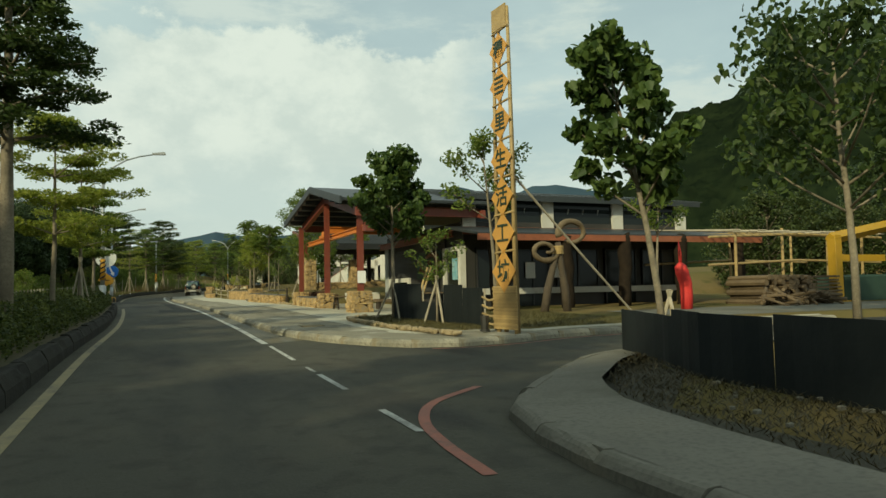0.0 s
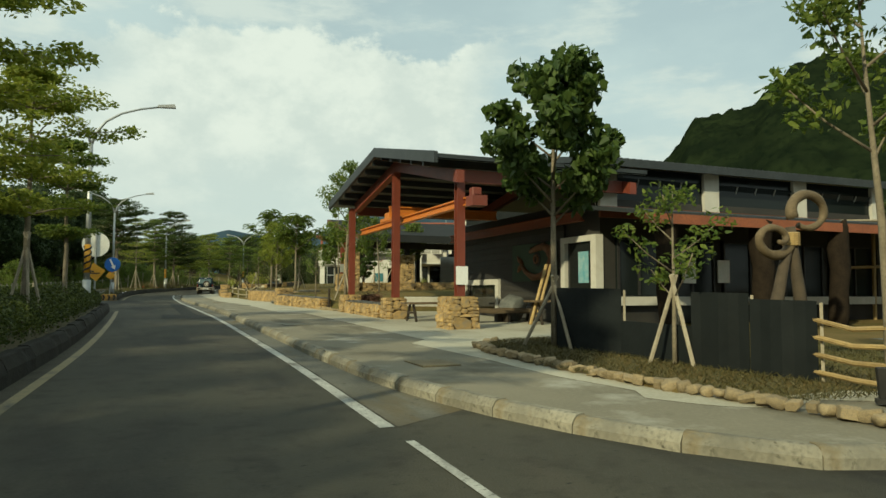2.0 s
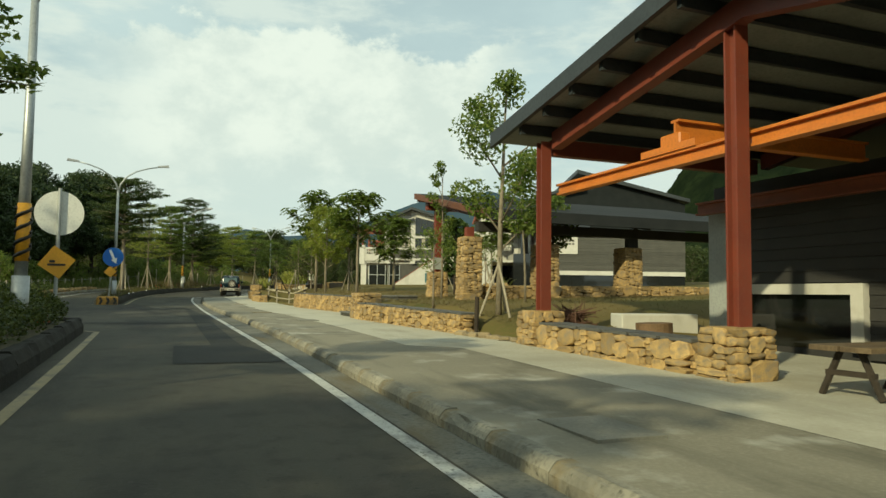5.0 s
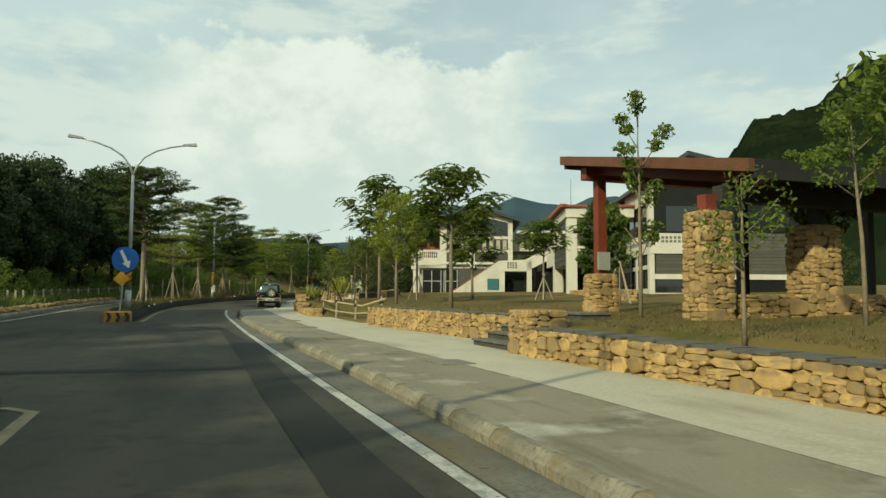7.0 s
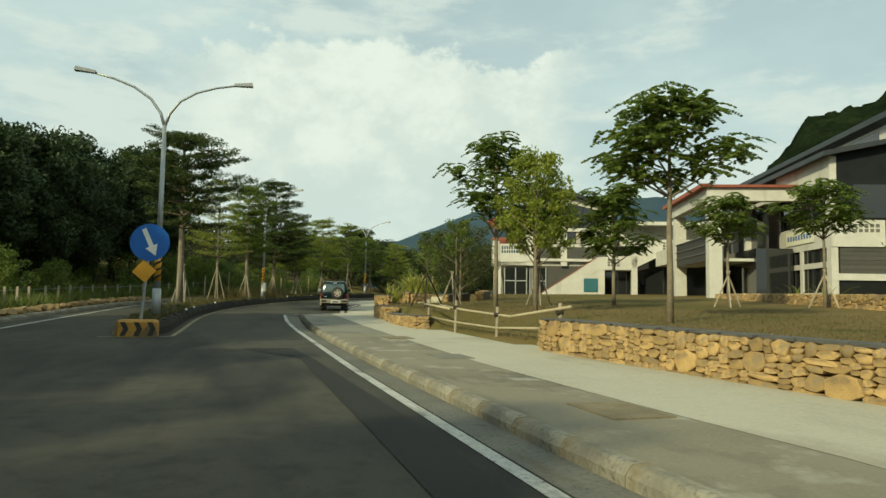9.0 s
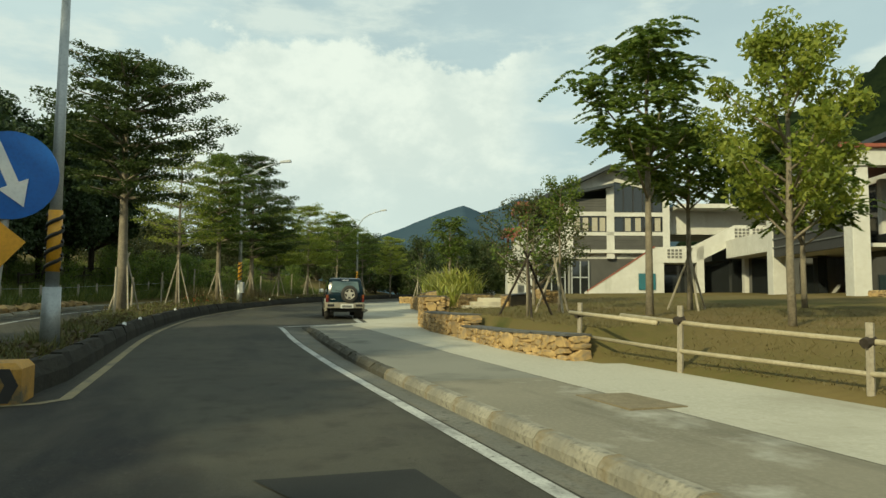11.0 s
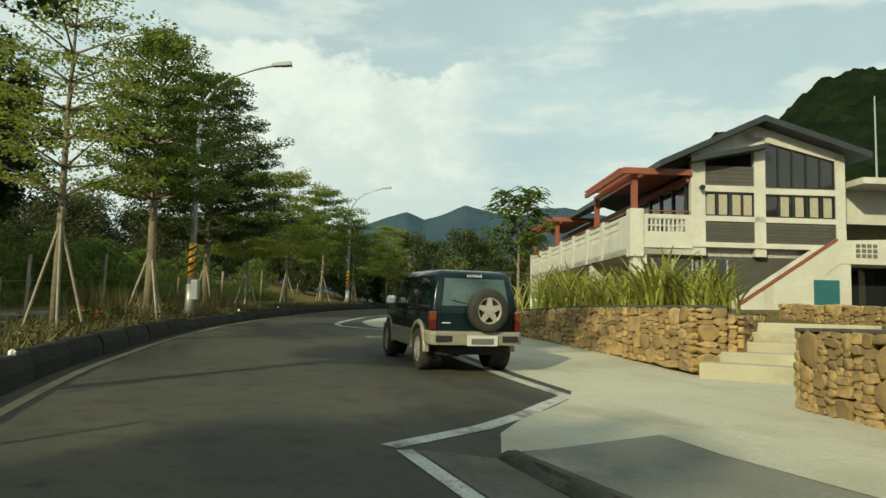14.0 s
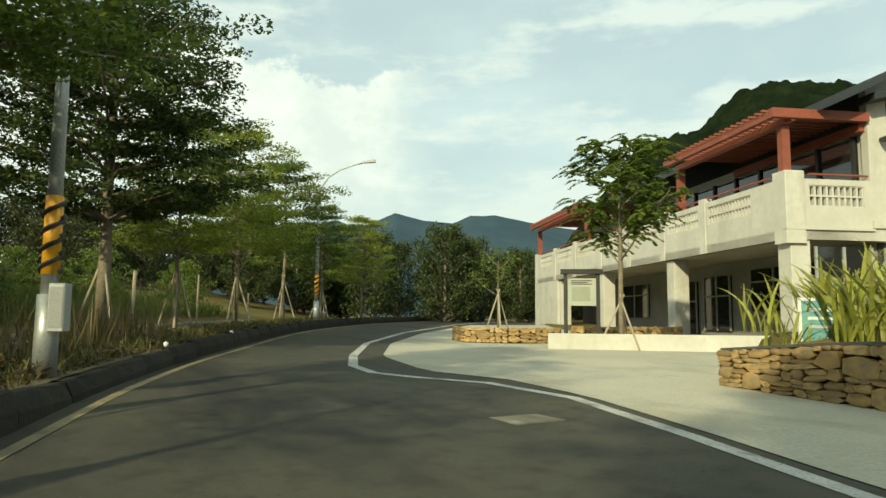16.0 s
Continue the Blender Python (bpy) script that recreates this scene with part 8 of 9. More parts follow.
for k in range(56):
    y = 44 + 1.22 * k + rs.uniform(-0.5, 0.5)
    x = float(np.interp(y, [p[1] for p in OPP], [p[0] for p in OPP])) - rs.uniform(2.2, 8.5)
    tree("shrub", x, y, land(x, y) - 0.05, "leafy green shrub in the field beyond the road", rs.uniform(0, 360), rs.uniform(0.7, 1.7), "shrub", "shrub", "field shrubs")

# stakes


def stakes(x, y, z, h, r, label, n=3, turn=0.0, material=None):
    S = thing("tree_stakes", label, "tree stakes", (x, y, z), "tree stakes")
    for k in range(n):
        a = turn + 6.283 * k / n
        s = Shape()
        s.tube([(math.cos(a) * r, math.sin(a) * r, -0.05), (-math.cos(a) * r * 0.12, -math.sin(a) * r * 0.12, h)], 0.027, 6)
        part("stake", s, material or STAKE, S)
    return S


LBL = "tripod of weathered poles holding a young tree"
for x, y, h, r, t in ((7.3, 64.0, 1.3, 0.5, 0.4), (10.5, 63.2, 1.5, 0.55, 0.2), (14.2, 50.6, 1.7, 0.7, 0.5), (9.2, 69.1, 1.1, 0.45, 0.9), (15.3, 58.6, 1.2, 0.5, 0), (17.3, 56.6, 1.2, 0.5, 0.6), (6.75, 33.5, 1.2, 0.4, 0.7)):
    stakes(x, y, lawn_z(x, y), h, r, LBL, 3, t)
stakes(6.0, 62.8, lawn_z(6.0, 62.8), 1.4, 0.7, "tripod of dark poles holding a sapling", 3, 0.2, DBARK)
stakes(-1.72, 21.6, vz(21.6), 1.7, 0.35, LBL, 4, 0.4)
stakes(-1.75, 79.0, vz(79), 2.2, 0.5, LBL, 4, 0.2)
for y, x in ((82.6, -0.2), (91, 1.7), (94.6, 3.6), (98.2, 5.9), (102.6, 8.7), (105.6, 11.3), (72.0, -2.9)):
    stakes(x, y, vz(y), 1.9, 0.55, LBL, 3, y)
stakes(6.25, 15.1, gz(15) + 0.17, 1.1, 0.32, "crossed grey poles holding a sapling", 3, 0.6)
stakes(6.0, 17.5, gz(17.5) + 0.17, 1.1, 0.5, LBL, 3, 2.6)
stakes(6.68, 7.68, gz(7.7) + 0.13, 0.85, 0.25, LBL, 3, 0.5)
stakes(13.1, 88.6, gz(88.6) + 0.15, 1.3, 0.6, LBL, 3, 0.5)
stakes(12.4, 93.0, gz(93) + 0.4, 1.2, 0.4, LBL, 3, 0.1)
# thin marker posts along the verge
for k, (x, y) in enumerate(((-3.1, 75.6), (-2.5, 81.2), (-1.3, 85.6), (0.9, 93.6), (2.2, 90.4), (4.9, 99.2), (7.4, 102.9), (-2.9, 69.4))):
    s = Shape()
    h = 1.15 + 0.25 * (k % 3)
    s.tube([(x, y, vz(y) - 0.1), (x + 0.03, y, vz(y) + h)], 0.035, 7)
    solid("marker_post", s, STAKE, "thin pale post standing on the verge", "post", "verge posts")

# ---------------- low plants ----------------


def leaf_stuff(name, label, category, centres, axes, material):
    return tagged(new(name, quads_mesh(name, centres, axes[0], axes[1], material)), label, category, kind="stuff")


rng = np.random.default_rng(5)
n = 95000
y = rng.uniform(-3, 36.2, n)
w = rng.uniform(0, 1, n)
xr = np.interp(y, [p[1] for p in MED_A], [p[0] for p in MED_A]) - 0.25
x = -2.8 + (xr + 2.8) * w
top_ = (0.24 + 0.42 * np.sin(np.clip(w, 0.03, 0.97) * math.pi) ** 0.6) * (0.78 + 0.34 * np.abs(np.sin(y * 2.3 + 0.6 * np.sin(y * 0.7)))) + 0.07 * np.sin(x * 7 + y * 5)
z = np.interp(y, KY, KZ) + 0.26 + top_ * rng.random(n) ** 0.4
leaf_stuff("hedge", "low clipped hedge of green leaves in the median", "hedge", np.stack([x, y, z], 1), leaf_axes(rng, n, 0.062, 0.3, 0.55), LEAF_H)
n = 20000
y = rng.uniform(57.8, 104, n)
i_ = np.interp(y, [p[1] for p in MED_B], [p[0] for p in MED_B])
o_ = np.interp(y, [p[1] for p in FAR_B], [p[0] for p in FAR_B])
f_ = rng.random(n)
x = o_ + 0.2 + (i_ - o_ - 0.5) * f_
z = np.interp(y, KY, KZ) + 0.26 + 0.22 * rng.random(n) ** 2 * (0.5 + 0.5 * np.sin(y * 2.1 + x))
leaf_stuff("verge_plants", "patchy low weeds and leaf litter on the verge", "weeds", np.stack([x, y, z], 1), leaf_axes(rng, n, 0.10, 0.2, 0.45), LITTER)


def blades(rng, x, y, z, h, lean_, w):
    """Standing grass blades as narrow leaves."""
    n = len(x)
    a = np.stack([rng.normal(size=n) * lean_, rng.normal(size=n) * lean_, np.ones(n)], 1)
    a *= (h * rng.uniform(0.5, 1.2, n))[:, None] * 0.5
    t = rng.uniform(0, 6.283, n)
    b = np.stack([np.cos(t) * w, np.sin(t) * w, 0 * t], 1)
    c = np.stack([x, y, z], 1) + a
    return c, (a, b)


n = 52000
y = rng.uniform(36, 112, n)
bx = np.interp(y, [p[1] for p in OPP], [p[0] for p in OPP])
x = bx - 0.8 - 11 * rng.random(n) ** 1.3
z = np.array([land(p, q) for p, q in zip(x, y)])
c, ax = blades(rng, x, y, z, 0.6, 0.4, 0.02)
leaf_stuff("field_grass", "tall pale green grass of the field beyond the road", "grass", c, ax, GRASS_G)
n = 36000
y = rng.uniform(30.9, 83, n)
e = np.array([lawn_edge(q) for q in y])
x = e + 0.4 + 8 * rng.random(n) ** 1.6
z = np.array([land(p, q) for p, q in zip(x, y)])
c, ax = blades(rng, x, y, z, 0.06, 1.0, 0.006)
leaf_stuff("lawn_grass", "short dry yellow-green lawn grass", "grass", c, ax, DRYGR)
n = 26000
y = rng.uniform(12.5, 19.0, n)
e = np.array([lawn_edge(q) for q in y])
x = e + 0.15 + 6 * rng.random(n) ** 1.4
c, ax = blades(rng, x, y, np.interp(y, KY, KZ) + 0.165, 0.06, 1.1, 0.006)
leaf_stuff("island_grass", "short dry grass round the sign tower", "grass", c, ax, ISLGR)
n = 1500
y = rng.uniform(81, 92, n)
i_ = np.interp(y, [p[1] for p in MED_B], [p[0] for p in MED_B])
o_ = np.interp(y, [p[1] for p in FAR_B], [p[0] for p in FAR_B])
x = o_ + 0.25 + (i_ - o_ - 0.8) * rng.random(n) ** 1.5
k_ = np.sin(y * 1.7) + 0.6 * np.sin(y * 3.9 + x) > 0.1
x, y = x[k_], y[k_]
c, ax = blades(rng, x, y, np.interp(y, KY, KZ) + 0.24, 0.85, 0.22, 0.012)
leaf_stuff("dry_reeds", "tall dry reeds and brush among the verge trees", "reeds", c, ax, DRYGR)
n = 16000
x, y = rng.uniform(3.3, 6.2, n), rng.uniform(-1.0, 7.6, n)
k_ = x > 0.06 + np.interp(y, [-12, 2.5, 3.9, 4.9, 5.8, 6.6, 7.4], [3.45, 3.35, 3.45, 3.65, 4.15, 4.9, 5.7])
x, y = x[k_], y[k_]
c, ax = blades(rng, x, y, np.interp(y, KY, KZ) + 0.135, 0.055, 1.2, 0.006)
leaf_stuff("corner_grass", "dry brown grass on the junction corner", "grass", c, ax, CORNGR)


n = 9000
y = rng.uniform(57.8, 106, n)
i_ = np.interp(y, [p[1] for p in MED_B], [p[0] for p in MED_B])
o_ = np.interp(y, [p[1] for p in FAR_B], [p[0] for p in FAR_B])
x = o_ + 0.25 + (i_ - o_ - 0.55) * rng.random(n) ** 1.3
c, ax = blades(rng, x, y, np.interp(y, KY, KZ) + 0.23, 0.26, 0.5, 0.010)
leaf_stuff("verge_grass", "rough olive weeds and grass on the verge", "grass", c, ax, GRASS)


def canna_leaf(seed):
    """One long arching blade, 1 m high, leaning along +x."""
    rr = random.Random(seed)
    bend = rr.uniform(0.2, 0.95)
    twist = rr.uniform(-0.4, 0.4)
    v = []
    for q in np.linspace(0, 1, 7):
        r, zz = bend * q ** 1.8, q - 0.28 * bend * q ** 3
        w = 0.022 * math.sin(math.pi * (0.12 + 0.86 * q)) + 0.003
        v += [(r + twist * w, w, zz), (r, 0, zz - 0.35 * w), (r - twist * w, -w, zz)]
    f = []
    for i in range(6):
        f += [(3 * i, 3 * i + 1, 3 * i + 4, 3 * i + 3), (3 * i + 1, 3 * i + 2, 3 * i + 5, 3 * i + 4)]
    return raw_mesh("leaf", v, f, LEAF_C, True)


BLADES = [canna_leaf(k) for k in range(9)]


def canna(x, y, z, seed, label, nl=16, h=1.1):
    """A clump of long arching blades."""
    rr = random.Random(seed)
    P = thing("canna_clump", label, "plant", (x, y, z), "canna clumps")
    for k in range(nl):
        ob = new("leaf", rr.choice(BLADES))
        ob.parent = P
        L = h * rr.uniform(0.65, 1.15)
        ob.matrix_basis = Matrix.LocRotScale((rr.uniform(-0.25, 0.25), rr.uniform(-0.25, 0.25), 0), Euler((0, 0, rr.uniform(0, 6.283))), (L, L, L))
    return P


CL = "tall clump of yellow-green arching blade leaves behind the wall"
for k in range(30):
    rr = random.Random(300 + k)
    f = k / 29
    x, y = 8.15 + 1.2 * f + rr.uniform(0, 0.9), 73.9 + 7.6 * f + rr.uniform(-0.3, 0.3)
    canna(x, y, 1.9, k, CL, 36, rr.uniform(0.95, 1.4))
for k, (x, y) in enumerate(((5.75, 67.5), (6.05, 68.0), (6.2, 68.6), (6.4, 69.2), (6.5, 68.2), (9.0, 74.6), (9.6, 75.2))):
    canna(x, y, land(x, y) + 0.05, 60 + k, CL, 34, 0.85)
for k, (x, y) in enumerate(((6.9, 69.6), (20.0, 60.6), (18.8, 58.0), (9.2, 81.6), (9.7, 82.2))):
    canna(x, y, land(x, y) + 0.05, 80 + k, "low clump of arching green leaves", 14, 0.8)

# ---------------- hills ----------------


def ridge(name, prof, dist, label, material, bumps, seed, depth=0.45, canopy=0.0):
    """A range of hills: prof gives the heading (degrees right of +y) and the rise over distance of its skyline."""
    hs, es = [p[0] for p in prof], [p[1] for p in prof]
    H = np.arange(hs[0], hs[-1] + 0.01, 0.25)
    v, f = [], []
    rows = 64
    for j in range(rows):
        q = j / (rows - 1)
        d = dist * (1 - depth + depth * q)
        for i, h in enumerate(H):
            e = float(np.interp(h, hs, es))
            a = radians(h)
            x, y = d * math.sin(a), 40 + d * math.cos(a)
            nz = noise.fractal((x * bumps, y * bumps, seed), 1.0, 2.0, 5)
            zz = e * dist * (q ** 0.8) * (1 + 0.10 * nz * (1 - q * 0.85)) + nz * dist * 0.006 * (1.2 - q) + canopy * (0.8 + 0.5 * noise.noise((x * 0.07, y * 0.07, seed)) + 0.4 * noise.noise((x * 0.19, y * 0.19, seed + 3))) * min(1.0, q * 8)
            v.append((x, y, zz if j else -20.0))
    n = len(H)
    f = [(j * n + i, j * n + i + 1, (j + 1) * n + i + 1, (j + 1) * n + i) for j in range(rows - 1) for i in range(n - 1)]
    return tagged(new(name, raw_mesh(name, v, f, material, True)), label, "hill", kind="structure")


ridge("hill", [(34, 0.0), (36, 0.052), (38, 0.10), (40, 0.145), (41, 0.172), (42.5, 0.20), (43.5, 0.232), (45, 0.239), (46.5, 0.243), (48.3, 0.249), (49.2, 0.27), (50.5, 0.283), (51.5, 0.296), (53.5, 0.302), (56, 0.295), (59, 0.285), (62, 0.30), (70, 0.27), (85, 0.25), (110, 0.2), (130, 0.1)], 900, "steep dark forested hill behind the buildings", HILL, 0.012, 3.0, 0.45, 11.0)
ridge("far_mountain", [(-12, 0.03), (-4, 0.05), (2, 0.075), (5, 0.088), (8, 0.08), (12, 0.085), (16, 0.115), (18.5, 0.13), (20, 0.138), (21.5, 0.128), (23, 0.138), (24.8, 0.153), (27, 0.142), (29.5, 0.135), (31, 0.147), (33, 0.15), (36, 0.14), (42, 0.12)], 2600, "distant mountains with blue haze in their colour", FARM, 0.0035, 8.0, 0.3)

# ---------------- small things under and round the canopy ----------------
stone_wall("low_wall", [(6.08, 26.85), (6.0, 30.35)], [wz(26.9), wz(30.3)], [wz(26.9) + 0.36, wz(30.3) + 0.36], 0.42, "low rubble wall with a wide slate ledge between two canopy posts", 171)
FLR = gz(25) + 0.15
RAWWOOD = mat("weathered planks", (0.1320, 0.0930, 0.0496), (0.0900, 0.0620, 0.0341), 0.8, 4, 30, 0.3, rand=0.2)


def trestle_table(x, y, z, L, h, turn, label):
    """A board top on two splayed trestles."""
    T = thing("work_table", label, "table", pose(x, y, z, 0, 0, turn), "work tables")
    for k in range(4):
        s = Shape()
        s.box(-L / 2 + 0.02 * (k % 2), -0.32 + 0.16 * k, h - 0.05, L / 2 - 0.03 * (k % 3), -0.17 + 0.16 * k, h, b=0.006)
        part("plank", s, RAWWOOD, T)
    for u in (-L * 0.36, L * 0.36):
        for v in (-1, 1):
            s = Shape()
            s.tube([(u, v * 0.30, 0), (u, v * 0.1, h - 0.05)], 0.035, 6)
            part("leg", s, DBARK, T, "dark splayed leg")
        s = Shape()
        s.box(u - 0.03, -0.24, h * 0.4, u + 0.03, 0.24, h * 0.4 + 0.05)
        part("crossbar", s, DBARK, T)
    return T


trestle_table(6.85, 25.1, FLR, 1.35, 0.48, 4, "plank work table on dark trestles under the canopy")
trestle_table(9.35, 23.1, FLR - 0.03, 1.35, 0.58, 2, "plank work table against the workshop wall")


def stone_seat(x, y, z, turn, label, seed):
    """A long slab on two short blocks."""
    S = thing("slab_bench", label, "bench", pose(x, y, z, 0, 0, turn), "slab benches")
    rr = random.Random(seed)
    ob = new("slab", rr.choice(STONES))
    ob.data = ob.data.copy()
    ob.data.materials.clear()
    ob.data.materials.append(RAWWOOD)
    ob.parent, ob.matrix_basis = S, Matrix.LocRotScale((0, 0, 0.30), Euler((0, 0.03, 0)), (1.45, 0.42, 0.13))
    for u in (-0.45, 0.45):
        s = Shape()
        s.box(u - 0.06, -0.14, 0, u + 0.06, 0.14, 0.27, b=0.015)
        part("block", s, DBARK, S)
    return S


stone_seat(8.1, 24.0, FLR - 0.03, 3, "rough dark timber slab bench on blocks", 1)
stone_seat(8.9, 24.25, FLR - 0.03, -5, "rough dark timber slab bench on blocks", 2)
# grey boulder behind the benches
ob = new("boulder", STONES[3].copy())
ob.data.materials.clear()
ob.data.materials.append(mat("grey boulder", (0.16, 0.165, 0.15), (0.10, 0.105, 0.10), 0.8, 4, 20, 0.5))
ob.matrix_basis = Matrix.LocRotScale((9.1, 24.75, FLR + 0.27), Euler((0.2, 0.3, 0.4)), (0.6, 0.5, 0.72))
tagged(ob, "upright grey boulder beside the dark workshop wall", "boulder")
# leaning bamboo poles
for dx in (0.0, 0.13):
    s = Shape()
    s.tube([(8.67 + dx, 23.0, FLR - 0.03), (9.3 + dx, 23.3, 1.95)], 0.04, 8)
    solid("bamboo_pole", s, BAMBOO, "pale bamboo pole leaning under the canopy", "pole", "leaning bamboo poles", smooth=True)
# notice sheet on the canopy post
s = Shape()
s.box(6.36, 22.16, 1.42, 6.64, 22.175, 1.82)
solid("notice_sheet", s, SWHITE, "white notice sheet taped to a red post", "notice")
# sawn log, white concrete block, brushwood
s = Shape()
s.tube([(7.18, 29.0, gz(29) + 0.1), (7.2, 29.0, gz(29) + 0.32), (7.19, 29.0, gz(29) + 0.6)], [0.29, 0.27, 0.27], 18)
solid("sawn_log", s, mat("sawn log", (0.20, 0.12, 0.06), (0.13, 0.08, 0.04), 0.85, 6, 30, 0.5), "upright sawn brown log behind the low wall", "log")
CB = thing("concrete_block", "white concrete trough with a small grey lip", "concrete block", pose(8.5, 31.65, gz(31.6) + 0.12, 0, 0, -11))
s = Shape()
s.box(0, 0, -0.1, 1.6, 0.55, 0.5, b=0.02)
part("body", s, WHITE, CB)
s = Shape()
s.box(0.28, -0.07, 0.27, 0.62, 0.0, 0.31)
part("lip", s, GREY, CB)
rr = random.Random(41)
s = Shape()
for k in range(230):
    a, r, z = rr.uniform(0, 6.283), rr.uniform(0, 0.42), rr.uniform(0.0, 0.5)
    r *= 1 - 0.7 * z
    c = Vector((7.05 + r * math.cos(a), 31.2 + r * math.sin(a), gz(31.2) + 0.16 + z))
    d = Vector((rr.uniform(-1, 1), rr.uniform(-1, 1), rr.uniform(-0.35, 0.5))).normalized() * rr.uniform(0.2, 0.42)
    s.tube([c - d, c + Vector((0, 0, 0.03)), c + d], [0.011, 0.009, 0.004], 4, False)
solid("brushwood_pile", s, mat("cut twigs", (0.085, 0.04, 0.025), (0.13, 0.065, 0.04), 0.85, 6, 20, 0.2), "heap of dry reddish cut brushwood on the grass", "brushwood", kind="stuff")

# ---------------- timber yard across the side road ----------------
YZ = gz(18) + 0.15
YF = thing("bamboo_shelter", "open lean-to frame of lashed bamboo poles", "shelter", (0, 0, 0))
for x, y, h in ((19.6, 19.0, 2.6), (22.4, 19.4, 2.85), (24.6, 19.2, 2.7), (26.3, 19.0, 2.6), (20.0, 22.5, 2.9), (23.0, 22.6, 3.0), (26.5, 22.5, 2.9)):
    s = Shape()
    s.tube([(x, y, YZ - 0.1), (x + 0.05, y, YZ + h)], 0.055, 7)
    part("post", s, BAMBOO, YF)
for y, z in ((19.0, 2.55), (20.7, 2.72), (22.5, 2.9), (19.05, 1.55), (22.5, 1.7)):
    s = Shape()
    s.tube([(18.4, y, YZ + z - 0.12), (22.8, y, YZ + z + 0.05), (27.5, y, YZ + z - 0.05)], 0.045, 6)
    part("rail", s, BAMBOO, YF)
for k in range(22):
    x = 18.6 + 0.4 * k
    s = Shape()
    s.tube([(x, 18.5, YZ + 2.60 + 0.03 * (k % 3)), (x + 0.15, 23.0, YZ + 3.02)], 0.03, 5)
    part("roof_pole", s, STAKE, YF)
rr = random.Random(9)
WP = thing("timber_stack", "stack of rough sawn logs and planks in the yard", "timber stack", (0, 0, 0))
for k in range(60):
    r_, c_ = k // 10, k % 10
    s = Shape()
    x = 19.2 + 0.24 * c_ + 0.12 * (r_ % 2) + rr.uniform(-0.03, 0.03)
    s.tube([(x, 17.4 + rr.uniform(-0.15, 0.1), YZ + 0.1 + 0.165 * r_), (x + rr.uniform(-0.06, 0.06), 19.0, YZ + 0.1 + 0.165 * r_)], rr.uniform(0.075, 0.11), 7)
    part("log", s, RAWWOOD, WP)
for k in range(8):
    s = Shape()
    s.box(21.75, 17.6, YZ + 0.13 * k, 23.2 + rr.uniform(-0.1, 0.1), 18.5, YZ + 0.13 * k + 0.07, b=0.006)
    part("plank", s, RAWWOOD, WP)
s = Shape()
for k in range(60):
    c = Vector((rr.uniform(18.6, 21.6), rr.uniform(16.4, 17.2), YZ + 0.08 + rr.uniform(0, 0.32)))
    d = Vector((rr.uniform(-1, 1), rr.uniform(-1, 1), rr.uniform(-0.3, 0.4))).normalized() * rr.uniform(0.2, 0.5)
    s.tube([c - d, c + d], rr.uniform(0.03, 0.07), 6)
solid("firewood_heap", s, RAWWOOD, "loose heap of firewood before the stack", "firewood", kind="stuff")
YEL = mat("yellow machine paint", (0.4200, 0.2520, 0.0180), (0.3480, 0.2040, 0.0180), 0.5, 3, 30, 0.05)
YM = thing("yellow_gantry", "yellow painted steel gantry frame at the yard's edge", "gantry", (0, 0, 0))
for name, q in (("upright", (23.4, 17.9, YZ - 0.05, 23.75, 18.25, 2.9)), ("upright", (29.2, 17.9, YZ - 0.05, 29.55, 18.25, 3.6)), ("crossbar", (23.76, 17.95, 1.9, 26.2, 18.2, 2.15)), ("foot_plate", (23.3, 17.7, YZ - 0.08, 24.1, 18.5, YZ + 0.05))):
    s = Shape()
    s.box(*q, b=0.015)
    part(name, s, YEL, YM)
s = Shape()
s.tube([(23.4, 18.1, 2.75), (29.4, 18.1, 3.75)], 0.22, 4)
part("boom", s, YEL, YM, "sloping yellow boom")
s = Shape()
s.box(24.4, 18.0, YZ, 28.8, 19.6, YZ + 1.0, b=0.08)
solid("machine_cover", s, mat("green tarpaulin", (0.02, 0.045, 0.035), (0.03, 0.06, 0.045), 0.7, 2, 15, 0.4), "dark green covered machine in the yard", "machine")
# concrete yard before the workshop's end
solid("pavement", strip([(12.5, y) for y in np.linspace(13.6, 17.2, 8)], [(32, y) for y in np.linspace(13.6, 17.2, 8)], 0.175, 0.178, 8), GUTTER, "grey concrete yard across the side road", "pavement", kind="structure")
# red line along the far kerb of the side road
marking("red_line", offset([p for p in KERB_R if p[1] < 12.5 and 4.3 < p[0] < 15.5], -0.2), 0.07, RPAINT, "worn red line along the kerb of the side road")

# ---------------- forecourt things ----------------
NB = thing("notice_board", "tall notice board between two dark posts", "notice board", pose(13.04, 90.0, gz(90) + 0.15, 0, 0, -38))
for x in (-0.42, 0.42):
    s = Shape()
    s.box(x - 0.05, -0.05, -0.05, x + 0.05, 0.05, 1.95, b=0.008)
    part("post", s, DPLANK, NB, "dark timber post")
s = Shape()
s.box(-0.37, -0.02, 1.0, 0.37, 0.02, 1.72)
brd = part("board", s, mat("notice pale", (0.44, 0.46, 0.38), (0.38, 0.40, 0.33), 0.6, 5, 30, 0.02), NB, "pale printed board")
s = Shape()
s.box(-0.26, -0.03, 1.12, 0.22, -0.021, 1.5)
part("printed_panel", s, mat("notice print", (0.26, 0.30, 0.24), (0.34, 0.35, 0.28)), brd)
for k in range(3):
    s = Shape()
    s.box(-0.28, -0.03, 1.56 + 0.045 * k, 0.26 - 0.1 * (k % 2), -0.021, 1.58 + 0.045 * k)
    part("writing_bar", s, BLACKF, brd)
s = Shape()
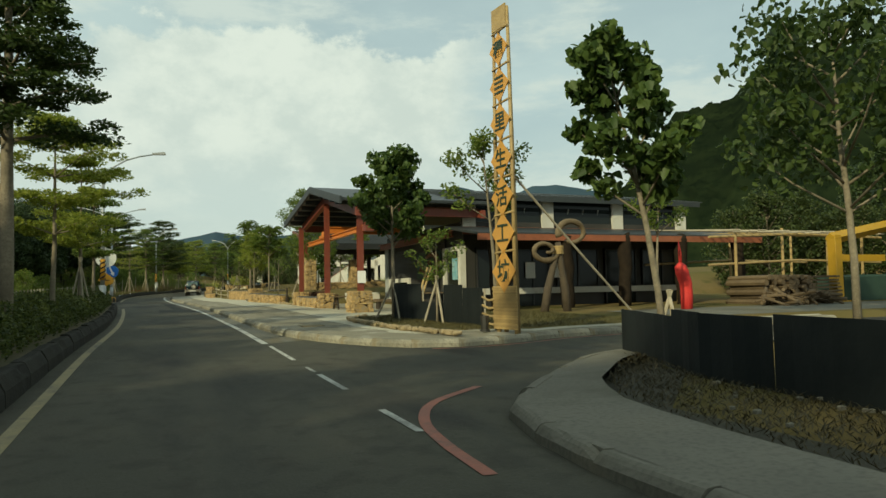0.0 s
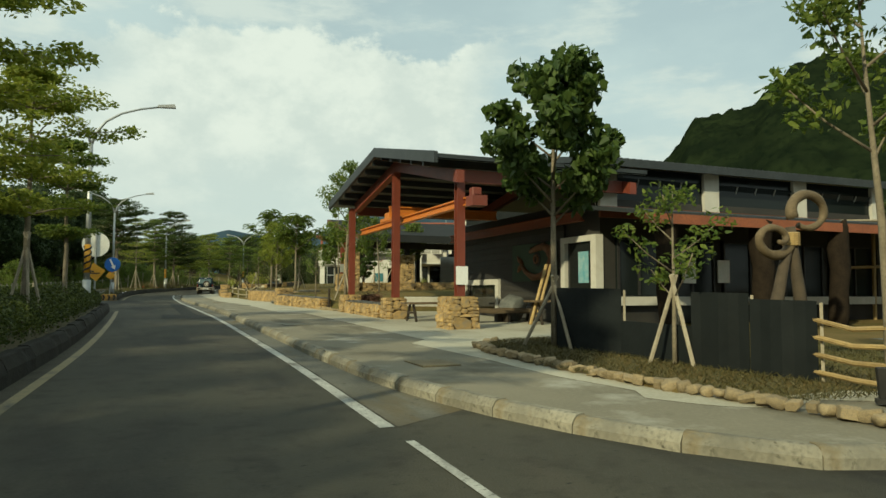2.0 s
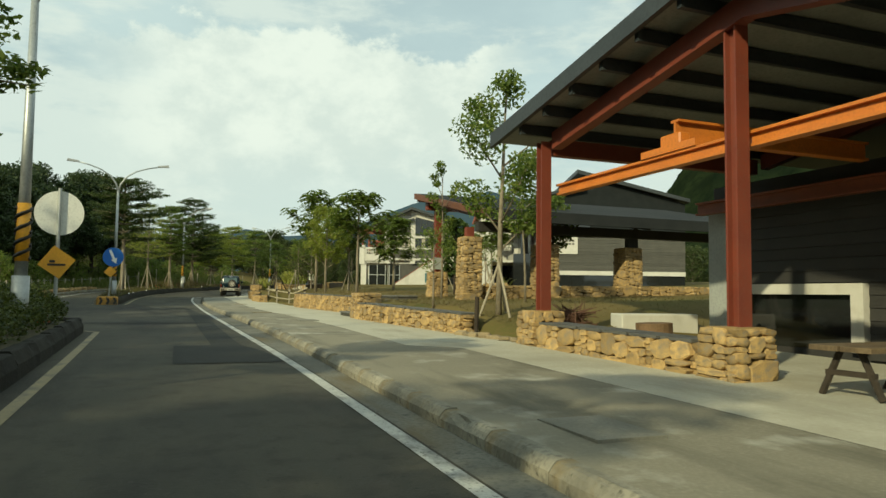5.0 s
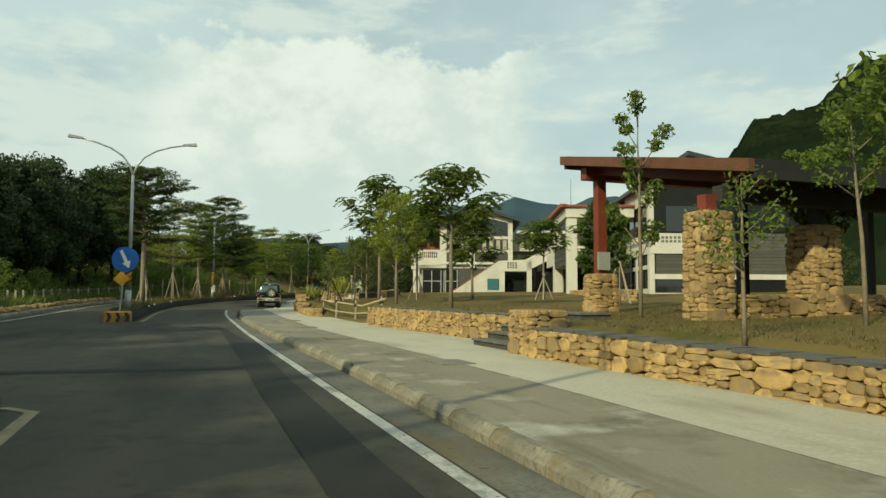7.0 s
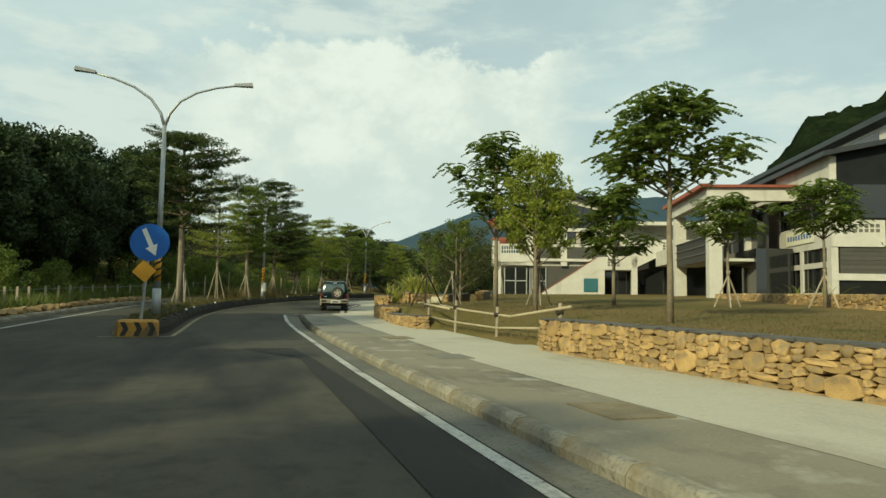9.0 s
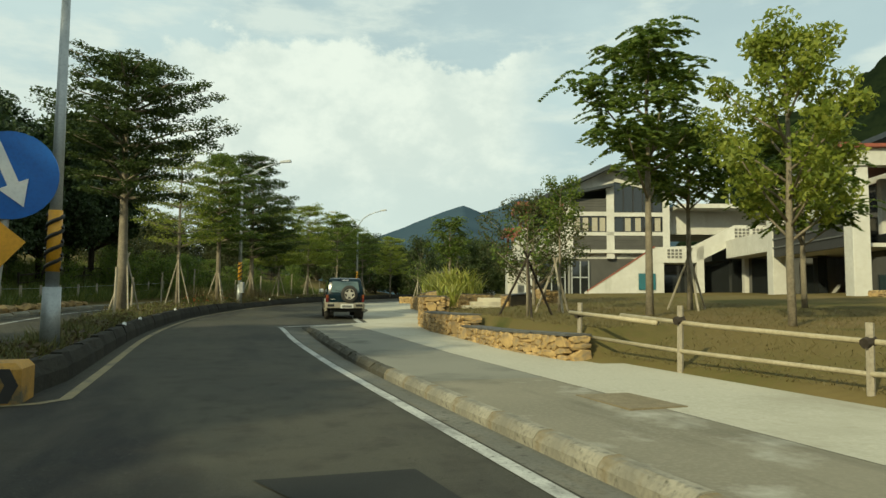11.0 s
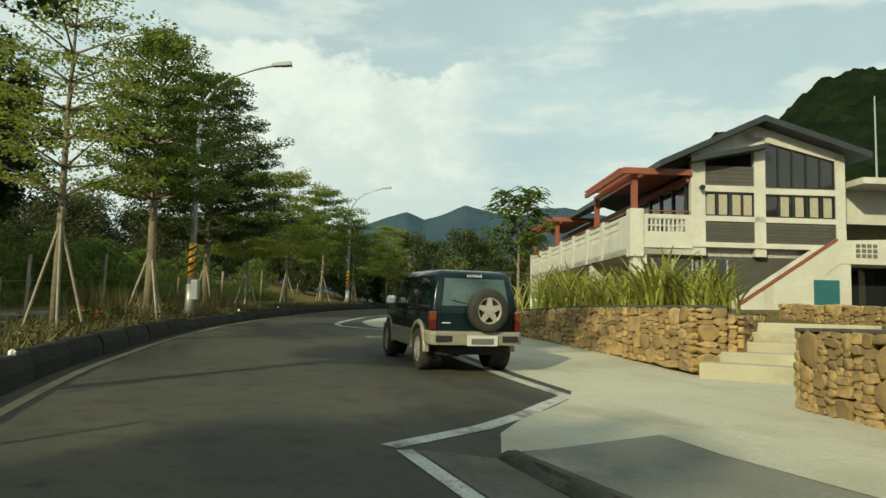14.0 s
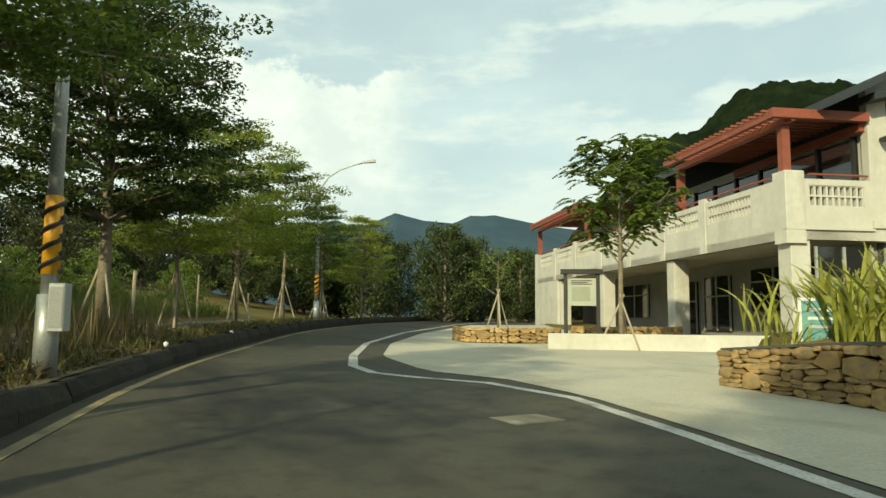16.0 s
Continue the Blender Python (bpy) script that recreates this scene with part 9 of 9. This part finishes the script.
s.prism([(-0.12, 1.84), (0.0, 1.93), (0.12, 1.84), (0.12, 1.87), (0.0, 1.97), (-0.12, 1.87)], -0.55, 0.55)
part("cap", s, DPLANK, NB, "small dark ridge cap")
TS = thing("sign_board", "teal printed sign board on a pale frame behind the wall", "sign", pose(9.75, 81.3, 1.75, 0, 0, -35))
s = Shape()
s.box(-0.35, -0.02, 0.0, 0.35, 0.02, 0.82, b=0.006)
brd = part("frame", s, SWHITE, TS)
s = Shape()
s.box(-0.31, -0.03, 0.25, 0.31, -0.021, 0.78)
part("panel", s, mat("teal print", (0.05, 0.26, 0.30), (0.22, 0.42, 0.42), 0.5, 6, 30, 0.0), brd, "teal printed panel")
for k in range(3):
    s = Shape()
    s.box(-0.24, -0.038, 0.42 + 0.11 * k, 0.22 - 0.12 * (k % 2), -0.031, 0.46 + 0.11 * k)
    part("writing_bar", s, SWHITE, brd)
s = Shape()
s.box(-0.29, -0.03, 0.04, -0.03, -0.021, 0.2)
part("photo", s, GREY, brd)

# white estate car far along the road
FC = thing("parked_car", "small white estate car parked far along the road", "car", pose(25.4, 117.4, gz(117) + 0.02, 0, 0, -48))
bm_part("body", side_prism([(0, 0.35), (0, 0.85), (0.2, 0.92), (3.0, 0.95), (4.1, 0.82), (4.2, 0.4), (3.8, 0.28), (0.3, 0.28)], -0.82, 0.82, 0.06), SWHITE, FC)
bm_part("cabin", side_prism([(0.15, 0.9), (0.35, 1.42), (2.0, 1.45), (2.9, 0.93)], -0.72, 0.72, 0.05), SWHITE, FC)
for sx in (-1, 1):
    s = Shape()
    s.add([(sx * 0.726, 0.45, 0.98), (sx * 0.726, 2.6, 0.98), (sx * 0.726, 2.0, 1.35), (sx * 0.726, 0.55, 1.35)], [(0, 1, 2, 3)])
    part("side_window", s, GLASSR, FC)
    for yc in (0.75, 3.4):
        s = Shape()
        s.tube([(sx * 0.66, yc, 0.3), (sx * 0.84, yc, 0.3)], 0.31, 18)
        part("wheel", s, RUBBER, FC)
s = Shape()
s.add([(-0.6, 0.16, 0.98), (0.6, 0.16, 0.98), (0.55, 0.31, 1.36), (-0.55, 0.31, 1.36)], [(0, 1, 2, 3)])
part("rear_window", s, GLASSR, FC)

# dark post-and-rail fence on the bank beyond the other carriageway
FB = [p for p in offset(OPP, -5.5) if p[1] > 88]
RF = thing("rail_fence", "dark weathered post-and-rail fence on the bank", "fence", (0, 0, 0))
fp = along(FB, 2.0)
for (x0, y0), (x1, y1) in zip(fp[:-1], fp[1:]):
    z0, z1 = land(x0, y0), land(x1, y1)
    s = Shape()
    s.box(x0 - 0.05, y0 - 0.05, z0 - 0.15, x0 + 0.05, y0 + 0.05, z0 + 0.95)
    part("post", s, DBARK, RF)
    for h in (0.4, 0.8):
        s = Shape()
        s.tube([(x0, y0, z0 + h), (x1, y1, z1 + h)], 0.04, 5)
        part("rail", s, DBARK, RF)
# thin concrete posts with wires along the field
WF = thing("wire_fence", "row of thin concrete posts with two wires along the field", "fence", (0, 0, 0))
fp = along([p for p in offset(OPP, -1.6) if 44 < p[1] < 96], 2.6)
for i, ((x0, y0), (x1, y1)) in enumerate(zip(fp[:-1], fp[1:])):
    z0, z1 = land(x0, y0), land(x1, y1)
    s = Shape()
    s.box(x0 - 0.04, y0 - 0.04, z0 - 0.1, x0 + 0.04, y0 + 0.04, z0 + 0.85)
    part("post", s, STAKE, WF)
    for h in (0.35, 0.72):
        s = Shape()
        s.tube([(x0, y0, z0 + h), (x1, y1, z1 + h)], 0.006, 4)
        part("wire", s, GALV, WF)
# low row of field stones at the edge of the field
SRW = thing("stone_row", "low row of weathered field stones along the field's edge", "stone row", (0, 0, 0))
for i, (x, y) in enumerate(along([p for p in offset(OPP, -0.6) if 40 < p[1] < 84], 0.5)):
    rr = random.Random(1500 + i)
    ob = new("stone", rr.choice(STONES))
    ob.parent = SRW
    ob.matrix_basis = Matrix.LocRotScale((x + rr.uniform(-0.06, 0.06), y, land(x, y) + 0.09), Euler((rr.uniform(-0.3, 0.3), rr.uniform(-0.3, 0.3), rr.uniform(0, 6))), (rr.uniform(0.3, 0.55), rr.uniform(0.25, 0.4), rr.uniform(0.16, 0.3)))
# litter and pebbles on the junction corner and the verge
rr = random.Random(15)
s = Shape()
for k in range(60):
    x, y = rr.uniform(3.5, 5.0), rr.uniform(-0.5, 6.4)
    if x < 3.75 + max(0, y - 4.0) * 0.6:
        continue
    r = rr.uniform(0.012, 0.05)
    s.box(x, y, gz(y) + 0.15, x + r * 1.6, y + r, gz(y) + 0.165 + r * 0.4, b=r * 0.15)
solid("pebbles", s, KERB, "scattered pebbles in the dry corner grass", "pebbles", kind="stuff")
# slim mast on the hill side
s = Shape()
s.tube([(33.2, 87.9, 7.0), (33.2, 87.9, 13.3)], [0.06, 0.035], 5)
solid("antenna_mast", s, GALV, "thin pale mast on the roof behind the buildings", "mast")
# stones and a short post where the wall ends beside the lawn
for i, (x, y) in enumerate(along([(5.72, 33.0), (5.85, 32.2), (6.02, 31.3), (6.1, 30.9)], 0.24)):
    rr = random.Random(2100 + i)
    ob = new("edging_stone", rr.choice(EDGE_STONES))
    ob.matrix_basis = Matrix.LocRotScale((x, y, wz(y) + 0.02), Euler((rr.uniform(-0.3, 0.3), rr.uniform(-0.3, 0.3), rr.uniform(0, 6))), (rr.uniform(0.18, 0.34), rr.uniform(0.16, 0.26), rr.uniform(0.08, 0.16)))
    tagged(ob, "flat weathered stone edging the lawn", "stone", "lawn edging stones")
s = Shape()
s.tube([(6.0, 32.95, wz(33) - 0.1), (6.02, 32.95, wz(33) + 0.75)], 0.045, 7)
solid("marker_post", s, DBARK, "short dark post at the end of the wall", "post")
# bamboo rails between the sheet fence and the sign tower
TR_ = thing("bamboo_rail", "short run of four bamboo rails beside the sign tower", "rail", (0, 0, 0))
for k, h in enumerate((0.10, 0.28, 0.46, 0.64)):
    s = Shape()
    s.tube([(6.62, 13.5, gz(13.5) + 0.17 + h), (6.5, 12.9, gz(12.9) + 0.15 + h - 0.02 * k), (6.44, 12.28, gz(12.3) + 0.16 + h - 0.01)], 0.026, 7)
    part("pole", s, BAMBOO, TR_)
for x, y in ((6.64, 13.45), (6.46, 12.32)):
    s = Shape()
    s.tube([(x, y, gz(y) + 0.1), (x, y, gz(y) + 0.90)], 0.035, 7)
    part("post", s, STAKE, TR_)
# red-flowered shrubs on the verge and low weeds along its kerb
FLOWER = leaf_mat("red flower", (0.42, 0.035, 0.02), (0.55, 0.08, 0.03), 0.3)
for i, (x, y) in enumerate(((-1.1, 80.6), (-0.75, 81.6), (-1.4, 79.9), (0.2, 84.2))):
    SH = thing("flowering_shrub", "low green shrub with small red flowers on the verge", "shrub", (x, y, vz(y)), "flowering shrubs")
    q = np.random.default_rng(900 + i)
    for nm_, n_, r_, sz_, mt_ in (("foliage", 420, 0.34, 0.07, LEAF_H), ("blossom", 60, 0.37, 0.055, FLOWER)):
        g_ = q.normal(size=(n_, 3))
        g_ *= (r_ * q.random(n_) ** 0.4 / np.linalg.norm(g_, axis=1))[:, None]
        g_[:, 2] = np.abs(g_[:, 2]) * 1.2 + 0.03
        a_, b_ = leaf_axes(q, n_, sz_, 0.2, 0.6)
        part(nm_, quads_mesh(nm_, g_, a_, b_, mt_), None, SH)
# small pale litter on the kerb of the curve
for i, (y, w_) in enumerate(((65.2, 0.10), (67.6, 0.08), (73.4, 0.09), (88.3, 0.12), (92.6, 0.1))):
    x = float(np.interp(y, [p[1] for p in MED_B], [p[0] for p in MED_B])) - 0.12
    rr = random.Random(3300 + i)
    s = Shape()
    s.tube([(x, y, gz(y) + 0.335), (x + 0.02, y + w_ * 0.5, gz(y) + 0.36), (x + 0.01, y + w_, gz(y) + 0.34)], [0.02, 0.045, 0.015], 6)
    solid("litter", s, SWHITE, "small crumpled white wrapper on the kerb", "litter", "kerb litter")

# ---------------- enlarge the whole plan to true size ----------------
for ob in list(bpy.context.scene.objects):
    if ob.parent is None and ob.type in ("MESH", "EMPTY", "FONT", "CURVE"):
        ob.matrix_basis = Matrix.Scale(SCALE, 4) @ ob.matrix_basis
